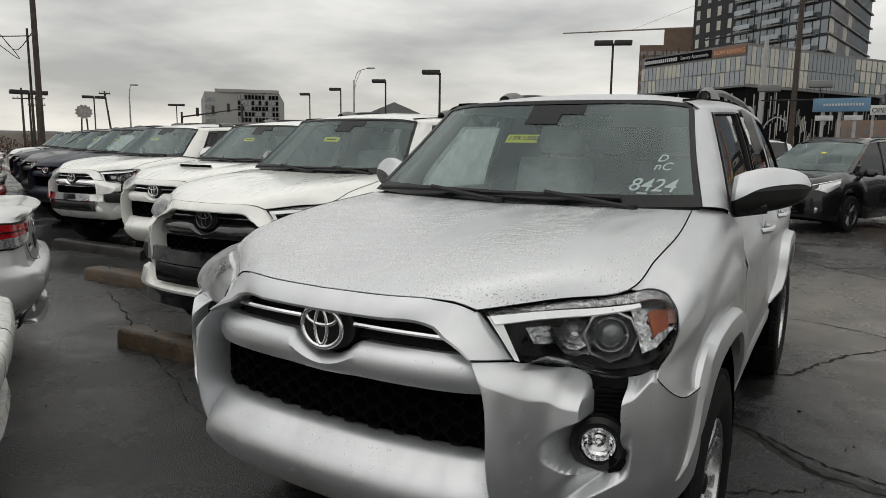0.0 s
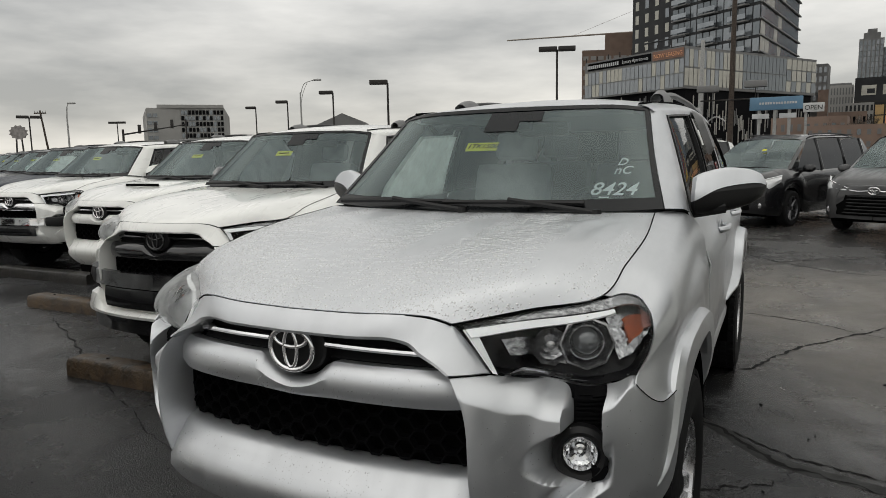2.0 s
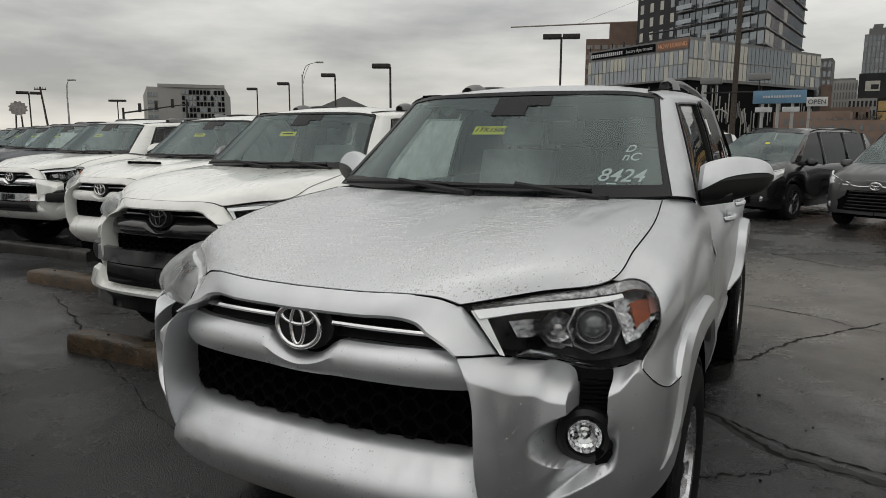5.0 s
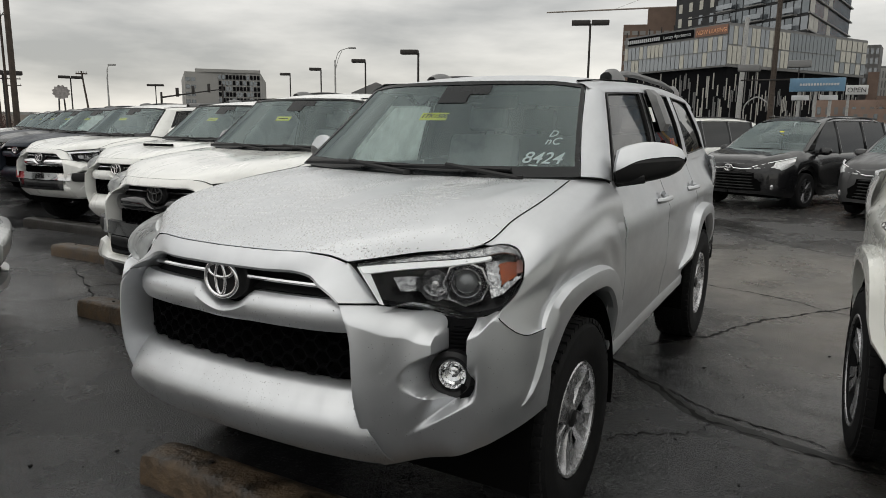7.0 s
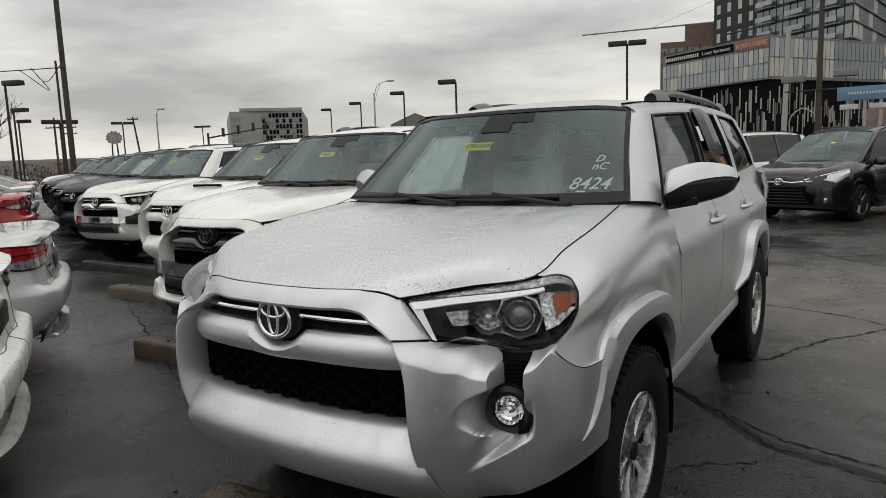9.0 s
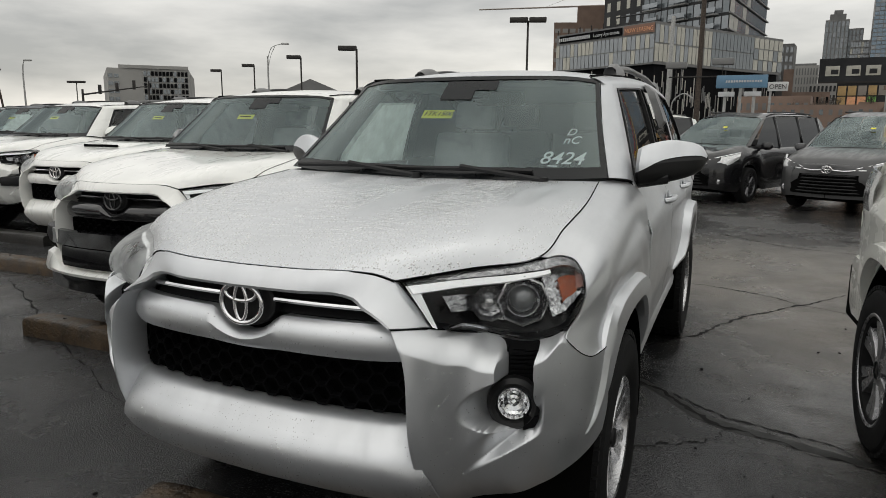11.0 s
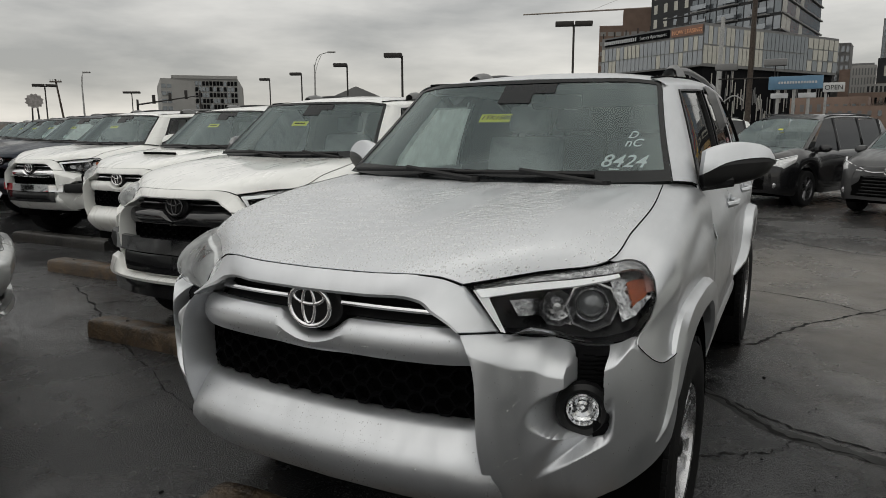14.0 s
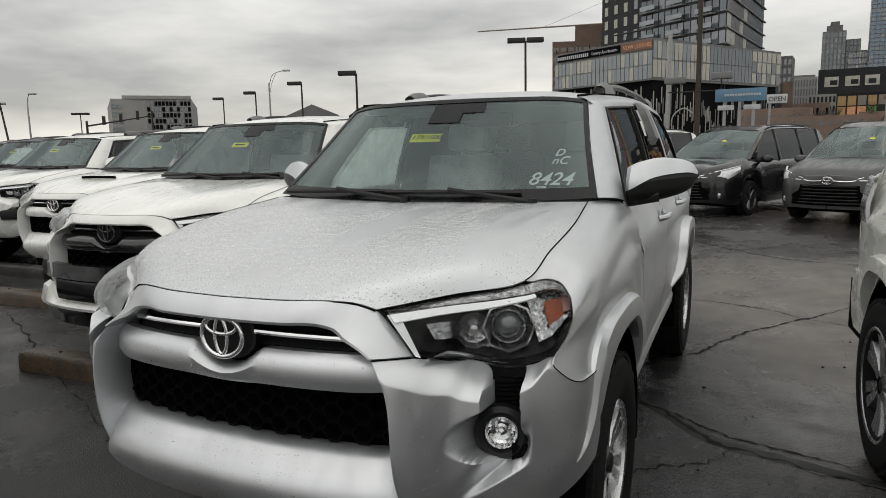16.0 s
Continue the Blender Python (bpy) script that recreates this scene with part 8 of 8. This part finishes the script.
box(bm, -0.6, -0.13, 4.5, 0.6, 0.1, 5.5, 0.03)
part("red_panel", bm, REDP, t)
bm = bmesh.new()
rod(bm, (0, 0.05, 0), (0, 0.05, 4.6), 0.1, 0.1, 8)
part("post", bm, STEEL, t)
pole_lamps = thing("pole_floodlights", "pair of grey floodlights on a tall brown pole", "floodlight", "", (-6.4, 88.1, 0, 0))
bm = bmesh.new()
rod(bm, (-3.4, -0.3, 6.95), (3.4, -0.3, 6.95), 0.08, 0.08, 6)
rod(bm, (-2.6, -0.3, 6.95), (-2.6, -0.3, 8.2), 0.06, 0.06, 6)
rod(bm, (2.6, -0.3, 6.95), (2.6, -0.3, 8.4), 0.06, 0.06, 6)
part("cross_arm", bm, STEEL, pole_lamps)
for x, z in ((-2.6, 8.2), (2.6, 8.5)):
    bm = bmesh.new()
    box(bm, x - 1.2, -0.9, z - 0.3, x + 1.2, 0.2, z + 0.45, 0.15)
    part("lamp_head", bm, SLAB, pole_lamps)
t = thing("steel_mast", "pale tall steel mast before the glass building", "mast", "", (-11.6, 100.0, 0, 0))
bm = bmesh.new()
rod(bm, (0, 0, 0), (0.2, 0, 15.5), 0.36, 0.26, 10)
part("mast", bm, GALV, t)
bm = bmesh.new()
tube(bm, spl([(1.0, 0, 0.5), (1.1, 0, 5.0), (2.2, 0, 5.6), (3.4, 0, 4.9)], 14), 0.09, 6)
part("curved_arm", bm, GALV, t)
t = thing("low_brick_house", "low brick building along the street", "building")
block(t, "wall", [(2, 120), (16, 118), (18, 134), (4, 136)], 0, 4.4, BRICKW)
windows(t, (2, 120), (16, 118), 0.8, 4.2, 11, 2, (0.4, 0.45), MULL, seed=16, alt=GLASSF)
block(t, "wing", [(-4, 152), (9, 150), (10, 160), (-3, 162)], 0, 6.8, BRICKW)
windows(t, (-4, 152), (9, 150), 1.0, 6.2, 9, 2, (0.45, 0.5), MULL, seed=40, alt=GLASSF)
block(t, "annex", [(17, 150), (48, 146), (50, 160), (19, 164)], 0, 5.6, BRICKW)
t = thing("far_low_houses", "low pale buildings along the horizon", "building")
for x0, y0, x1, y1, h, m in ((-190, 75, -172, 98, 3.4, PALE), (-158, 115, -148, 130, 3.0, TAN), (-140, 38, -134, 49, 2.7, PALE), (-96, 150, -76, 165, 4.4, MULL), (-110, 26, -108, 32, 2.5, MULL), (-118, 58, -112, 66, 2.3, TAN)):
    block(t, "wall", [(x0, y0), (x1, y1), (x1 - 10, y1 + 10), (x0 - 10, y0 + 10)], 0, h, m)

# shrubs and a dark sign cabinet at the end of the aisle
SHRUB = mat("brown_winter_leaves", (0.045, 0.030, 0.022), 0.8, var=0.5, scale=3, color2=(0.085, 0.034, 0.028))
for k, (x, y, w, h) in enumerate(((-50.5, 17.6, 1.0, 1.5), (-49.6, 19.3, 0.8, 1.2), (-50.2, 22.3, 0.9, 1.7), (-49.3, 23.6, 1.1, 1.9), (-50.0, 24.8, 0.8, 1.6), (-49.0, 25.9, 1.0, 1.9), (-50.4, 27.2, 0.9, 1.4))):
    rng = random.Random(70 + k)
    t = thing("shrub", "brown leafless shrub beyond the parked cars", "shrub", "shrubs at the aisle's end", (x, y, 0, 0))
    for _ in range(9):
        bm = bmesh.new()
        a, r = rng.uniform(0, 6.28), rng.uniform(0.2, 0.8) * w
        tube(bm, spl([(0, 0, 0), (r * 0.4 * math.cos(a), r * 0.4 * math.sin(a), h * 0.5), (r * math.cos(a), r * math.sin(a), h * rng.uniform(0.8, 1.0))], 6), 0.015, 4)
        part("stem", bm, SHRUB, t)
    bm = bmesh.new()
    for _ in range(700):
        a, r, q = rng.uniform(0, 6.28), rng.random() ** 0.5, rng.random()
        c = Vector((w * r * math.cos(a), w * r * math.sin(a), h * (0.12 + 0.95 * q * (1 - 0.45 * r * r))))
        if noise.noise(c * 2.2 + Vector((k * 7, 0, 0))) < -0.12:
            continue
        d, e = Vector((rng.uniform(-1, 1), rng.uniform(-1, 1), rng.uniform(-1, 1))) * 0.07, Vector((rng.uniform(-1, 1), rng.uniform(-1, 1), rng.uniform(-1, 1))) * 0.05
        bm.faces.new([bm.verts.new(v) for v in (c - d, c + e, c + d, c - e * 0.6)])
    part("leaves", bm, SHRUB, t)
t = thing("sign_cabinet", "dark sign cabinet on a post behind parked cars", "sign", "", (-51.0, 21.2, 0, 62))
bm = bmesh.new()
box(bm, -0.7, -0.15, 1.5, 0.7, 0.15, 3.1, 0.03)
part("cabinet", bm, VOID, t)
for z, w in ((2.35, 0.36), (2.1, 0.26)):
    bm = bmesh.new()
    box(bm, -w, -0.17, z, w, -0.15, z + 0.12)
    part("letter_bar", bm, REDP, t)
bm = bmesh.new()
rod(bm, (0, 0, 0), (0, 0, 1.6), 0.1, 0.1, 8)
part("post", bm, STEEL, t)

# billboard and notice in front of the podium
t = thing("blue_billboard", "blue billboard with pale lettering bars on posts", "billboard", "", (-0.6, 58.4, 0, -2))
bm = bmesh.new()
box(bm, -1.8, -0.15, 4.25, 1.9, 0.15, 5.2, 0.03)
part("panel", bm, BLUES, t)
for i in range(14):
    bm = bmesh.new()
    box(bm, -1.1 + 0.19 * i, -0.18, 4.66, -0.97 + 0.19 * i, -0.15, 4.82)
    part("letter_bar", bm, LETTER, t)
for x in (-1.0, 0.9):
    bm = bmesh.new()
    box(bm, x - 0.6, -0.12, 3.62, x + 0.6, 0.12, 3.98, 0.03)
    part("lower_panel", bm, LETTER, t)
for x in (-1.1, 0.0, 1.0):
    bm = bmesh.new()
    rod(bm, (x, 0.1, 0), (x, 0.1, 4.4), 0.12, 0.12, 8)
    part("post", bm, GALV, t)
t = thing("open_notice", "white notice board with the word OPEN", "sign", "", (2.05, 62.0, 0, -2))
bm = bmesh.new()
box(bm, -0.72, -0.1, 4.15, 0.78, 0.1, 4.85, 0.03)
part("panel", bm, PORTAL, t)
bm = bmesh.new()
rod(bm, (-0.5, 0.05, 0), (-0.5, 0.05, 4.2), 0.1, 0.1, 8)
part("post", bm, GALV, t)
tx = bpy.data.curves.new("word", "FONT")
tx.body, tx.size, tx.align_x, tx.extrude = "OPEN", 0.5, "CENTER", 0.01
w = new("word", tx)
w.data.materials.append(INK)
w.parent = t
w.matrix_basis = pose(0.03, -0.12, 4.32, 90, 0, 0)

# the surroundings beyond the lot, turned a little about the walk
def bearing(ob):
    """Degrees to the left of straight ahead at which a thing stands."""
    pts = [Vector(v) for c in [ob] + list(ob.children) if c.type == "MESH" for v in c.bound_box]
    c = ob.matrix_basis @ (sum(pts, Vector()) / max(1, len(pts)))
    return math.degrees(math.atan2(1.4 - c.x, c.y + 1.5))


for ob in [o for o in bpy.data.objects if o not in NEAR and o.parent is None]:
    tall = 1.06 if ob.get("category") == "building" else 1.03
    a = ease([(3, -0.12), (10, -0.5), (18, -0.56), (32, -0.42), (44, -0.33), (54, 0.17)], bearing(ob))
    if ob.get("category") == "building" and bearing(ob) > 40:
        a = 0.03
    if ob.name == "round_sign":
        a = -0.4
    if ob.get("category") in ("utility pole", "floodlight", "cable") and bearing(ob) > 58:
        a = 0.05
    TURN = Matrix.Translation((1.4, -1.5, 0)) @ Matrix.Rotation(radians(a), 4, "Z") @ Matrix.Translation((-1.4, 1.5, 0))
    ob.matrix_world = TURN @ ob.matrix_basis @ Matrix.Diagonal((1, 1, tall, 1))
